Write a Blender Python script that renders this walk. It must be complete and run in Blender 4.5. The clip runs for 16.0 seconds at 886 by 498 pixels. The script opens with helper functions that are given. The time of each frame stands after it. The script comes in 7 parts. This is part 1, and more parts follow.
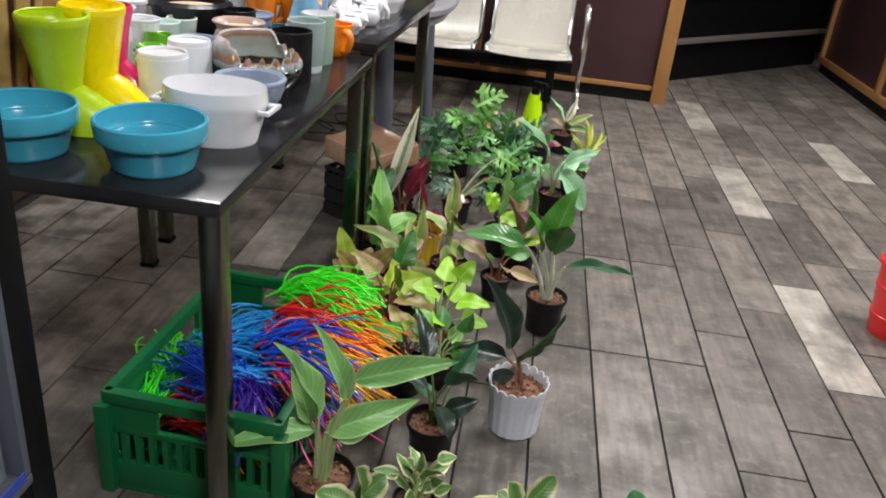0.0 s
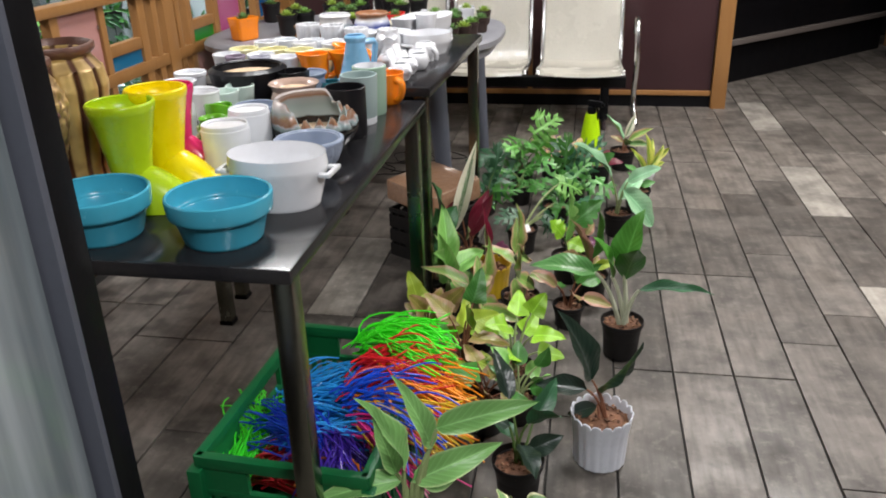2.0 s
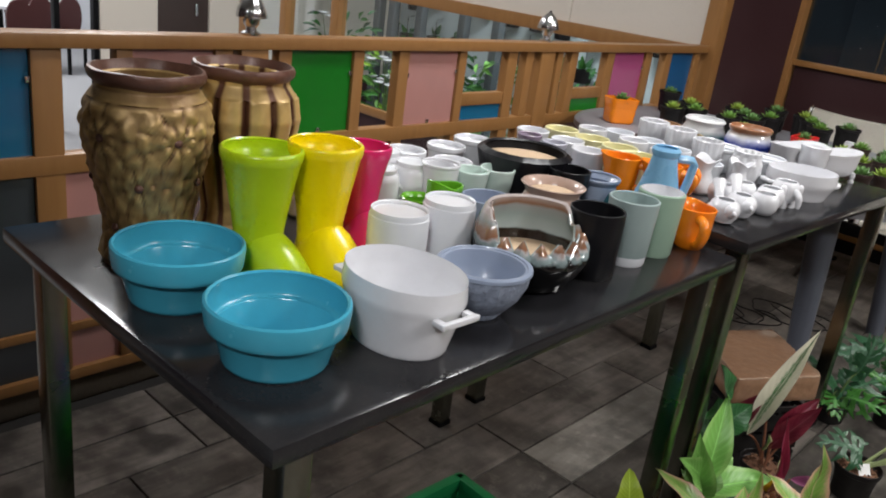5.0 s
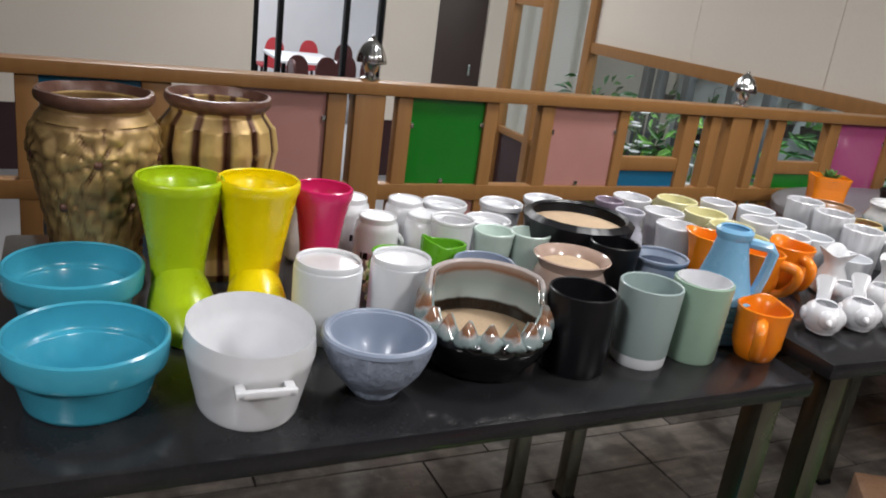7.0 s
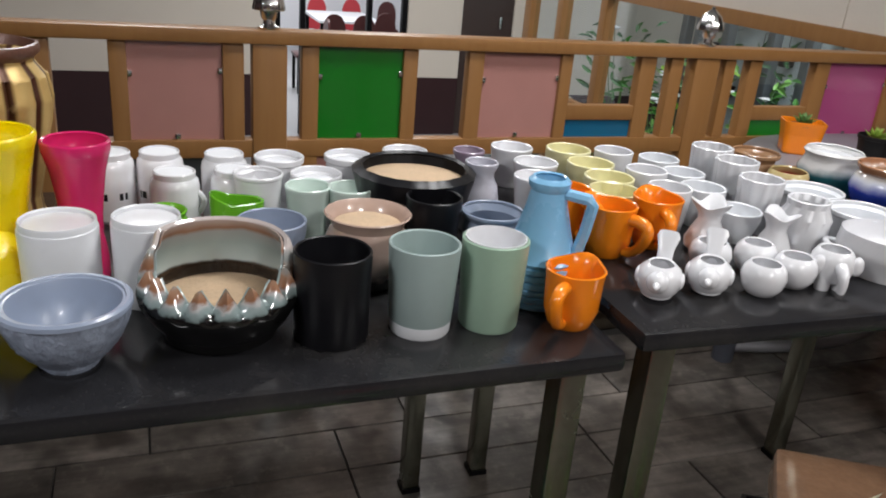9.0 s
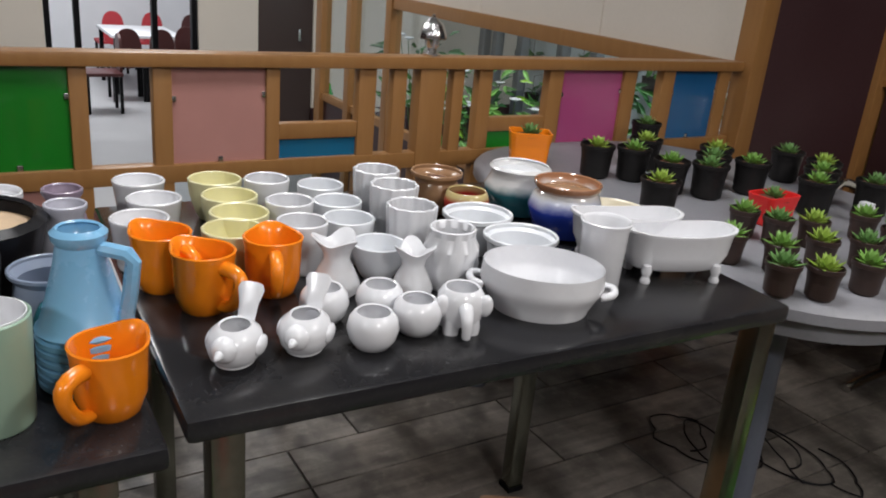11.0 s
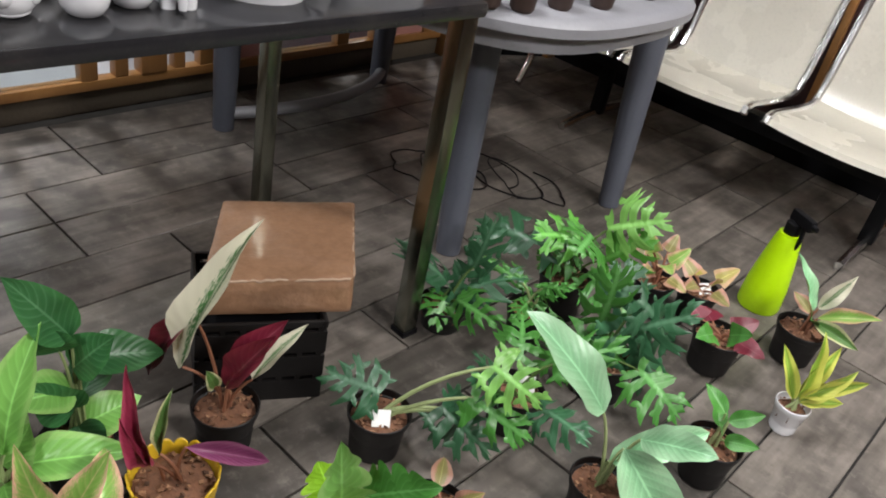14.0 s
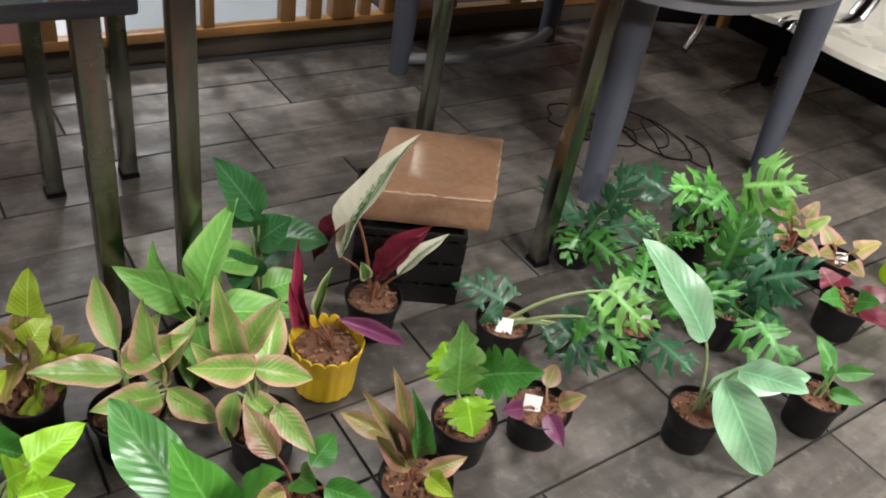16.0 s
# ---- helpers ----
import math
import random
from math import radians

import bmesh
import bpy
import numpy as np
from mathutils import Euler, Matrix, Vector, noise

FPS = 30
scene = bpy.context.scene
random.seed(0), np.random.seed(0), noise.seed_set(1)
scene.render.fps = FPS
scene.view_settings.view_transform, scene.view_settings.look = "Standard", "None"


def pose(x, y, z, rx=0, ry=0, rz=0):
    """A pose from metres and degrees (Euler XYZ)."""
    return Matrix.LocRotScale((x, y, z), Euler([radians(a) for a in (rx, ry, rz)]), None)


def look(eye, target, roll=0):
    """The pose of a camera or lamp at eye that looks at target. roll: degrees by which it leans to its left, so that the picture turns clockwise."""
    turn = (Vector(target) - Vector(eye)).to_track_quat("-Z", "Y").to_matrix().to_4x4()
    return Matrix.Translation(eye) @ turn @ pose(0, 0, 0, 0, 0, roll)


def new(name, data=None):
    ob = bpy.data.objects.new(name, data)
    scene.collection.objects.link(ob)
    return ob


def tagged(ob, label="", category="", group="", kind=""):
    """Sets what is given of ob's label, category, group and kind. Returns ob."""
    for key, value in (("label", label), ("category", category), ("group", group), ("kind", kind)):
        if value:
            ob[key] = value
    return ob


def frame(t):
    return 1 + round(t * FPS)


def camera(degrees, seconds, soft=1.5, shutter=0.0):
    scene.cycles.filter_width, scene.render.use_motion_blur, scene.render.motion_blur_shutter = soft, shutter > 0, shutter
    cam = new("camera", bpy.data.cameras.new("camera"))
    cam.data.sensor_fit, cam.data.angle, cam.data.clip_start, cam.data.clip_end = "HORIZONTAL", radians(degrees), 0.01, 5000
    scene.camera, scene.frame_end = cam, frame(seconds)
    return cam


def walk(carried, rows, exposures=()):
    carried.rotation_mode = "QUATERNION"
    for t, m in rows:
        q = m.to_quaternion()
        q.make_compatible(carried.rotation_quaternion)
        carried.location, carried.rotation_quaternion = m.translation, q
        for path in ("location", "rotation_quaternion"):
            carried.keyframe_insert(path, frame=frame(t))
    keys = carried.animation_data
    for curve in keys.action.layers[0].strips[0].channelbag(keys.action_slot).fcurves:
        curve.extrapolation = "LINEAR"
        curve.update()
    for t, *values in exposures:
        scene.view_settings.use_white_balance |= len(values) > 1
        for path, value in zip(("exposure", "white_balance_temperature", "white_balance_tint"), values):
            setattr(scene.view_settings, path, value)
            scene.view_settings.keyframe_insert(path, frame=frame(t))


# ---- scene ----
cam = camera(57.9, 16.0, 1.9)
PATH = [
    (0, (0.185, 0.542, 1.252), (0.03, 2.342, 0.393), 5.9),
    (0.5, (0.179, 0.515, 1.244), (-0.045, 2.294, 0.356), 6.6),
    (1, (0.156, 0.465, 1.239), (-0.094, 2.231, 0.334), 5.7),
    (1.5, (0.145, 0.457, 1.255), (-0.133, 2.227, 0.366), 1.8),
    (2, (0.187, 0.554, 1.291), (-0.145, 2.351, 0.48), -1.7),
    (2.5, (0.234, 0.67, 1.291), (-0.192, 2.477, 0.548), -2.0),
    (3, (0.245, 0.752, 1.292), (-0.323, 2.547, 0.616), 0.3),
    (3.5, (0.217, 0.843, 1.293), (-0.471, 2.612, 0.66), 1.4),
    (4, (0.246, 0.949, 1.279), (-0.631, 2.638, 0.661), 3.9),
    (4.5, (0.328, 1.072, 1.282), (-0.762, 2.608, 0.609), 6.6),
    (5, (0.316, 1.208, 1.26), (-0.92, 2.621, 0.569), 7.7),
    (5.2, (0.308, 1.282, 1.263), (-0.986, 2.648, 0.586), 6.6),
    (7.3, (0.496, 1.805, 1.263), (-1.212, 2.606, 0.601), 7.8),
    (7.5, (0.473, 1.847, 1.261), (-1.233, 2.632, 0.571), 7.7),
    (8, (0.446, 1.942, 1.257), (-1.268, 2.665, 0.524), 6.6),
    (8.5, (0.475, 2.08, 1.261), (-1.255, 2.746, 0.511), 5.2),
    (9, (0.532, 2.201, 1.258), (-1.199, 2.875, 0.515), 5.0),
    (9.5, (0.539, 2.293, 1.26), (-1.138, 3.112, 0.54), 4.9),
    (10, (0.471, 2.452, 1.263), (-1.15, 3.386, 0.558), 4.6),
    (10.2, (0.468, 2.501, 1.263), (-1.146, 3.452, 0.562), 4.7),
    (12.3, (0.582, 2.724, 1.247), (-0.865, 3.879, 0.492), 8.3),
    (12.5, (0.604, 2.731, 1.233), (-0.804, 3.892, 0.416), 9.0),
    (13, (0.652, 2.732, 1.179), (-0.66, 3.915, 0.243), 10.0),
    (13.5, (0.669, 2.64, 1.184), (-0.487, 3.924, 0.177), 10.9),
    (14, (0.681, 2.582, 1.161), (-0.348, 3.936, 0.107), 12.0),
    (14.5, (0.716, 2.554, 1.173), (-0.283, 3.907, 0.092), 13.7),
    (15, (0.802, 2.532, 1.191), (-0.258, 3.788, 0.053), 14.3),
    (15.5, (0.853, 2.508, 1.198), (-0.3, 3.657, 0.037), 13.0),
    (16, (0.87, 2.479, 1.193), (-0.374, 3.515, 0.018), 10.8),
]
EXPOSURES = [(0, 0.44), (1.5, 0.48), (2.5, 0.28), (3.5, 0.08), (4.5, 0.0), (5.2, 0.0), (7.3, -0.10), (8.5, -0.14), (10.2, -0.28), (12.3, -0.36), (13.0, 0.18), (14.0, 0.46), (16.0, 0.56)]
walk(cam, [(t, look(eye, target, roll)) for t, eye, target, roll in PATH], EXPOSURES)

# ---- world and lights ----
world = bpy.data.worlds.new("night")
scene.world = world
world.use_nodes = True
wbg = world.node_tree.nodes["Background"]
wbg.inputs[0].default_value = (0.35, 0.42, 0.55, 1)
wbg.inputs[1].default_value = 0.012
rng = random.Random(7)


def lamp(name, x, y, z, watts, sx, sy, color=(1.0, 0.97, 0.92), tilt=(0, 0, 0)):
    data = bpy.data.lights.new(name, "AREA")
    data.shape, data.size, data.size_y, data.energy, data.color = "RECTANGLE", sx, sy, watts, color
    ob = new(name, data)
    ob.matrix_world = pose(x, y, z, *tilt)
    return ob


LAMPS = [(0.90, 0.0, 60), (-0.65, 3.3, 34), (2.60, 3.1, 82), (1.25, 4.8, 52), (-3.4, 2.2, 60), (-5.4, 4.0, 47), (-3.4, 6.9, 95)]
for lx, ly, watts in LAMPS:
    # the panels over the aisle are a little warmer than those over the tables
    lamp("ceiling_panel_lamp", lx, ly, 2.765, watts, 0.56, 0.56, (1.0, 0.97, 0.95) if lx > 1 else (0.98, 0.98, 1.0))


# ---- materials ----
def nodes_of(name):
    m = bpy.data.materials.new(name)
    m.use_nodes = True
    return m, m.node_tree.nodes, m.node_tree.links, m.node_tree.nodes["Principled BSDF"]


def mixcol(n, l, a, b, fac, blend="MIX"):
    mx = n.new("ShaderNodeMix")
    mx.data_type, mx.blend_type = "RGBA", blend
    for sock, val in ((mx.inputs[6], a), (mx.inputs[7], b), (mx.inputs[0], fac)):
        if hasattr(val, "is_linked"):
            l.new(val, sock)
        else:
            sock.default_value = val if not isinstance(val, tuple) else (*val[:3], 1)
    return mx.outputs[2]


def tex_noise(n, l, scale, detail=4, coord="Object", stretch=None, rough=0.55):
    tc = n.new("ShaderNodeTexCoord")
    src = tc.outputs[coord]
    if stretch:
        mp = n.new("ShaderNodeMapping")
        mp.inputs["Scale"].default_value = stretch
        l.new(src, mp.inputs[0])
        src = mp.outputs[0]
    t = n.new("ShaderNodeTexNoise")
    t.inputs["Scale"].default_value, t.inputs["Detail"].default_value, t.inputs["Roughness"].default_value = scale, detail, rough
    l.new(src, t.inputs["Vector"])
    return t.outputs[0]


def ramp(n, l, src, stops):
    r = n.new("ShaderNodeValToRGB")
    while len(r.color_ramp.elements) < len(stops):
        r.color_ramp.elements.new(0.5)
    for e, (p, c) in zip(r.color_ramp.elements, stops):
        e.position = p
        e.color = (*c, 1) if isinstance(c, tuple) else (c, c, c, 1)
    l.new(src, r.inputs[0])
    return r.outputs[0]


def bumped(n, l, b, src, strength, dist=0.002):
    bp = n.new("ShaderNodeBump")
    bp.inputs["Strength"].default_value, bp.inputs["Distance"].default_value = strength, dist
    l.new(src, bp.inputs["Height"])
    l.new(bp.outputs[0], b.inputs["Normal"])


def plain(name, col, rough=0.4, metal=0.0, var=0.12, scale=9, bump=0.05, fine=90, coat=0.0, coord="Object"):
    """A surface with broad stains, fine grain and a slight relief."""
    m, n, l, b = nodes_of(name)
    big = tex_noise(n, l, scale, 5, coord)
    small = tex_noise(n, l, fine, 3, coord)
    c1 = mixcol(n, l, tuple(c * (1 - var) for c in col), tuple(min(1, c * (1 + var)) for c in col), big)
    c2 = mixcol(n, l, c1, tuple(c * (1 - 1.5 * var) for c in col), ramp(n, l, small, [(0.5, 0.0), (0.85, 0.6)]))
    l.new(c2, b.inputs["Base Color"])
    l.new(ramp(n, l, big, [(0.2, max(0.02, rough * 0.75)), (0.8, min(1, rough * 1.3))]), b.inputs["Roughness"])
    b.inputs["Metallic"].default_value = metal
    b.inputs["Coat Weight"].default_value, b.inputs["Coat Roughness"].default_value = coat, 0.08
    if bump:
        bumped(n, l, b, small, bump)
    return m


def ceramic(name, col, rough=0.16, var=0.05):
    return plain(name, col, rough + 0.06, 0, var, 14, 0.03, 60, 0.18)


def dull(m, level):
    """Lowers the sheen of dark painted and plastic surfaces."""
    m.node_tree.nodes["Principled BSDF"].inputs["Specular IOR Level"].default_value = level
    return m


WHITE = ceramic("white glazed ceramic", (0.74, 0.745, 0.77))
WHITE2 = ceramic("cool white ceramic", (0.72, 0.74, 0.77), 0.3)
MINT = ceramic("pale mint ceramic", (0.62, 0.74, 0.68))
CREAMY = ceramic("pale yellow ceramic", (0.76, 0.72, 0.42), 0.25)
TURQ = ceramic("turquoise ceramic", (0.055, 0.36, 0.50), 0.17)
LIME = ceramic("lime green ceramic", (0.43, 0.60, 0.01), 0.22)
YELLOW = ceramic("yellow ceramic", (0.90, 0.70, 0.0), 0.22)
PINK = ceramic("raspberry pink ceramic", (0.62, 0.02, 0.13), 0.16)
ORANGE = ceramic("orange ceramic", (0.88, 0.24, 0.01), 0.16)
BLACK = dull(plain("matt black glaze", (0.007, 0.007, 0.009), 0.35, 0, 0.2, 12, 0.1), 0.35)
SKY = ceramic("sky blue ceramic", (0.22, 0.48, 0.72), 0.2)
GREYGREEN = ceramic("grey green matt ceramic", (0.34, 0.43, 0.42), 0.4)
SAGE = ceramic("sage green ceramic", (0.32, 0.46, 0.35), 0.3)
BLUEGREY = ceramic("blue grey ceramic", (0.26, 0.31, 0.41), 0.3)
PURPLE = ceramic("mauve grey ceramic", (0.30, 0.24, 0.31), 0.2)
PALEGREY = ceramic("pale grey lilac ceramic", (0.50, 0.50, 0.57), 0.2)
BROWNLID = ceramic("brown glazed ceramic", (0.30, 0.17, 0.09), 0.18)
TEAL = ceramic("dark teal ceramic", (0.03, 0.15, 0.18), 0.15)
RED = ceramic("red plastic", (0.70, 0.02, 0.02), 0.35)
GREENPOT = ceramic("leaf green ceramic", (0.13, 0.40, 0.02), 0.2)
SAND = plain("pale sandy filling", (0.55, 0.40, 0.26), 0.9, 0, 0.2, 30, 0.5, 220)
SOIL = plain("brown coir soil", (0.16, 0.072, 0.038), 0.95, 0, 0.6, 70, 1.0, 160)
NURSERY = dull(plain("black nursery pot plastic", (0.008, 0.007, 0.007), 0.5, 0, 0.3, 20, 0.1), 0.3)
BROWNPOT = plain("dark brown plastic", (0.035, 0.02, 0.016), 0.45, 0, 0.2, 20, 0.1)
CHROME = plain("polished steel", (0.72, 0.72, 0.71), 0.20, 1.0, 0.1, 20, 0.02)
STEEL = plain("dull stainless steel tube", (0.25, 0.255, 0.21), 0.24, 1.0, 0.3, 6, 0.05)
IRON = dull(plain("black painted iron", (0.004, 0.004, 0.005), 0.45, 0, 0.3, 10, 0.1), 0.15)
# darker than PLASTIC: puts shade into the table legs; also used on door beads
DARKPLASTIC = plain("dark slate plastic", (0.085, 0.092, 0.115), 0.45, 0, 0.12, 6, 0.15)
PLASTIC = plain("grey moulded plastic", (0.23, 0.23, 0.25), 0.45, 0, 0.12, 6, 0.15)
MAROON = dull(plain("dark maroon laminate", (0.038, 0.016, 0.018), 0.34, 0, 0.2, 3, 0.1), 0.35)
CREAM = plain("cream wall paint", (0.66, 0.60, 0.52), 0.7, 0, 0.05, 1.5, 0.1)
PLASTER = plain("grey white ceiling paint", (0.42, 0.42, 0.41), 0.8, 0, 0.05, 1.5, 0.1)
GLOW = bpy.data.materials.new("lit tube diffuser")
GLOW.use_nodes = True
GLOW.node_tree.nodes["Principled BSDF"].inputs["Emission Color"].default_value = (1, 0.97, 0.92, 1)
GLOW.node_tree.nodes["Principled BSDF"].inputs["Emission Strength"].default_value = 5.0
BRASSY = plain("green plastic crate", (0.005, 0.115, 0.035), 0.38, 0, 0.15, 8, 0.1)
CEMENT = plain("dusty cement kerb", (0.085, 0.066, 0.045), 0.85, 0, 0.25, 9, 0.6)
LIMEBOTTLE = plain("green bottle plastic", (0.05, 0.42, 0.08), 0.2, 0, 0.1, 8, 0.03)
LIMEPLASTIC = plain("fluorescent lime plastic", (0.48, 0.80, 0.0), 0.4, 0, 0.08, 8, 0.03)
SEAT = plain("cream coated seat shell", (0.82, 0.79, 0.70), 0.26, 0, 0.1, 4, 0.04, 90, 0.3)
PAPER = plain("white paper tag", (0.75, 0.75, 0.73), 0.8, 0, 0.05)
GARDENWALL = plain("pale blue whitewashed wall", (0.58, 0.65, 0.67), 0.8, 0, 0.2, 1.2, 0.2)
PAVING = plain("pale grey paving", (0.32, 0.32, 0.33), 0.4, 0, 0.15, 1.5, 0.2)
BRIGHT = plain("white tiled interior", (0.72, 0.73, 0.76), 0.4, 0, 0.06, 2, 0.05)
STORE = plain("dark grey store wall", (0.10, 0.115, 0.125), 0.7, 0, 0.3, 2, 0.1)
BROWNDOOR = plain("dark brown door laminate", (0.045, 0.028, 0.024), 0.4, 0, 0.2, 2, 0.1)


def wood_paint():
    m, n, l, b = nodes_of("honey brown varnished wood")
    g = tex_noise(n, l, 7, 6, "Object", (6, 6, 0.6))
    g2 = tex_noise(n, l, 2.5, 3)
    c = mixcol(n, l, (0.24, 0.110, 0.033), (0.33, 0.165, 0.056), g)
    c = mixcol(n, l, c, (0.20, 0.088, 0.025), ramp(n, l, g2, [(0.5, 0.0), (0.8, 0.5)]))
    l.new(c, b.inputs["Base Color"])
    b.inputs["Roughness"].default_value = 0.38
    bumped(n, l, b, g, 0.12)
    return m


WOOD = wood_paint()


def granite():
    m, n, l, b = nodes_of("polished black granite")
    sp = tex_noise(n, l, 160, 3)
    cl = tex_noise(n, l, 5, 5)
    c = mixcol(n, l, (0.016, 0.016, 0.018), (0.036, 0.035, 0.034), ramp(n, l, sp, [(0.55, 0.0), (0.85, 0.5)]))
    c = mixcol(n, l, c, (0.055, 0.051, 0.046), ramp(n, l, cl, [(0.48, 0.0), (0.78, 0.5)]))
    l.new(c, b.inputs["Base Color"])
    b.inputs["Specular IOR Level"].default_value = 0.4
    l.new(ramp(n, l, cl, [(0.3, 0.10), (0.7, 0.28)]), b.inputs["Roughness"])
    return m


GRANITE = granite()


def plank_tile(name, dark, light, rand=0.5):
    m, n, l, b = nodes_of(name)
    info = n.new("ShaderNodeObjectInfo")
    geo = n.new("ShaderNodeNewGeometry")
    add = n.new("ShaderNodeMath")
    add.operation = "ADD"
    l.new(info.outputs["Random"], add.inputs[0])
    l.new(geo.outputs["Random Per Island"], add.inputs[1])
    fr = n.new("ShaderNodeMath")
    fr.operation = "FRACT"
    l.new(add.outputs[0], fr.inputs[0])
    tc = n.new("ShaderNodeTexCoord")
    off = n.new("ShaderNodeVectorMath")
    off.operation = "MULTIPLY_ADD"
    off.inputs[1].default_value = (37, 53, 0)
    l.new(fr.outputs[0], off.inputs[0])
    l.new(tc.outputs["Object"], off.inputs[2])
    mp = n.new("ShaderNodeMapping")
    mp.inputs["Scale"].default_value = (14, 1.6, 1)
    l.new(off.outputs[0], mp.inputs[0])
    g = n.new("ShaderNodeTexNoise")
    g.inputs["Scale"].default_value, g.inputs["Detail"].default_value = 3.0, 7
    l.new(mp.outputs[0], g.inputs["Vector"])
    st = n.new("ShaderNodeTexNoise")
    st.inputs["Scale"].default_value, st.inputs["Detail"].default_value = 7, 5
    l.new(off.outputs[0], st.inputs["Vector"])
    c = mixcol(n, l, dark, light, ramp(n, l, g.outputs[0], [(0.3, 0.0), (0.72, 1.0)]))
    tone = ramp(n, l, fr.outputs[0], [(0.0, 1 - rand), (0.6, 1 - rand * 0.35), (1.0, 1.0 + rand * 0.3)])
    c = mixcol(n, l, c, tone, 1.0, "MULTIPLY")
    c = mixcol(n, l, c, tuple(d * 0.45 for d in dark), ramp(n, l, st.outputs[0], [(0.44, 0.0), (0.72, 0.85)]))
    # spots and smears of dirt that run across the joints
    sp = n.new("ShaderNodeTexNoise")
    sp.inputs["Scale"].default_value, sp.inputs["Detail"].default_value = 8.0, 3
    l.new(geo.outputs["Position"], sp.inputs["Vector"])
    c = mixcol(n, l, c, tuple(d * 0.30 for d in dark), ramp(n, l, sp.outputs[0], [(0.55, 0.0), (0.70, 0.5)]))
    sm = n.new("ShaderNodeTexNoise")
    sm.inputs["Scale"].default_value, sm.inputs["Detail"].default_value = 2.3, 5
    l.new(geo.outputs["Position"], sm.inputs["Vector"])
    c = mixcol(n, l, c, tuple(d * 1.35 for d in light), ramp(n, l, sm.outputs[0], [(0.52, 0.0), (0.75, 0.5)]))
    # pale scuffs, and dark spots that grow stronger towards the railing
    sc = n.new("ShaderNodeTexNoise")
    sc.inputs["Scale"].default_value, sc.inputs["Detail"].default_value, sc.inputs["Roughness"].default_value = 26.0, 7, 0.68
    l.new(geo.outputs["Position"], sc.inputs["Vector"])
    c = mixcol(n, l, c, tuple(d * 1.45 for d in light), ramp(n, l, sc.outputs[0], [(0.52, 0.0), (0.70, 0.34)]))
    c = mixcol(n, l, c, tuple(d * 0.5 for d in dark), ramp(n, l, sc.outputs[0], [(0.30, 0.5), (0.44, 0.0)]))
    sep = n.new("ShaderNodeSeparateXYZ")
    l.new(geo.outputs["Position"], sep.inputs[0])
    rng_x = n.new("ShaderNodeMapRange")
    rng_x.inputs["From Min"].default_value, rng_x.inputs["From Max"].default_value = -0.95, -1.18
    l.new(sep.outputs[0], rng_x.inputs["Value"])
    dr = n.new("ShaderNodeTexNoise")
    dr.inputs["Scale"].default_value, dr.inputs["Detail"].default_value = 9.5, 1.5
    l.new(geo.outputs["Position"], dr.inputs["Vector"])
    railing_spots = n.new("ShaderNodeMath")
    railing_spots.operation = "MULTIPLY"
    l.new(rng_x.outputs[0], railing_spots.inputs[0])
    l.new(ramp(n, l, dr.outputs[0], [(0.50, 0.0), (0.64, 0.75)]), railing_spots.inputs[1])
    c = mixcol(n, l, c, tuple(d * 0.22 for d in dark), railing_spots.outputs[0])
    l.new(c, b.inputs["Base Color"])
    l.new(ramp(n, l, st.outputs[0], [(0.3, 0.30), (0.7, 0.6)]), b.inputs["Roughness"])
    bumped(n, l, b, g.outputs[0], 0.35, 0.003)
    return m


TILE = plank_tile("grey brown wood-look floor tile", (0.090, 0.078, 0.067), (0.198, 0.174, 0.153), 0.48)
PALETILE = plank_tile("bleached wood-look floor tile", (0.22, 0.20, 0.175), (0.36, 0.33, 0.29), 0.15)
GROUT = plain("dark floor joint", (0.022, 0.020, 0.018), 0.8, 0, 0.2)


def coloured_glass(name, col, rough=0.25):
    m, n, l, b = nodes_of(name)
    v = tex_noise(n, l, 6, 4)
    l.new(mixcol(n, l, tuple(c * 0.8 for c in col), col, v), b.inputs["Base Color"])
    b.inputs["Roughness"].default_value = rough
    b.inputs["Coat Weight"].default_value = 0.4
    return m


GL_GREEN = coloured_glass("green tinted panel", (0.010, 0.19, 0.015))
GL_PINK = coloured_glass("dusty pink tinted panel", (0.50, 0.245, 0.215))
GL_BLUE = coloured_glass("blue tinted panel", (0.01, 0.13, 0.26))
GL_MAG = coloured_glass("magenta tinted panel", (0.42, 0.075, 0.21))
GL_NAVY = coloured_glass("deep blue tinted panel", (0.008, 0.10, 0.26))
GL_SMOKE = coloured_glass("smoky grey panel", (0.05, 0.055, 0.062))


def clear_glass(name, tint=(1, 1, 1), clear=0.9, rough=0.03):
    m = bpy.data.materials.new(name)
    m.use_nodes = True
    n, l = m.node_tree.nodes, m.node_tree.links
    n.remove(n["Principled BSDF"])
    tr, gl, mx = n.new("ShaderNodeBsdfTransparent"), n.new("ShaderNodeBsdfGlossy"), n.new("ShaderNodeMixShader")
    tr.inputs[0].default_value = (*tint, 1)
    gl.inputs["Roughness"].default_value = rough
    mx.inputs[0].default_value = 1 - clear
    l.new(tr.outputs[0], mx.inputs[1])
    l.new(gl.outputs[0], mx.inputs[2])
    l.new(mx.outputs[0], n["Material Output"].inputs[0])
    return m


GLASS = clear_glass("clear window glass", (0.93, 0.97, 0.98), 0.93)
DARKGLASS = clear_glass("dark window glass", (0.50, 0.58, 0.64), 0.955, 0.10)


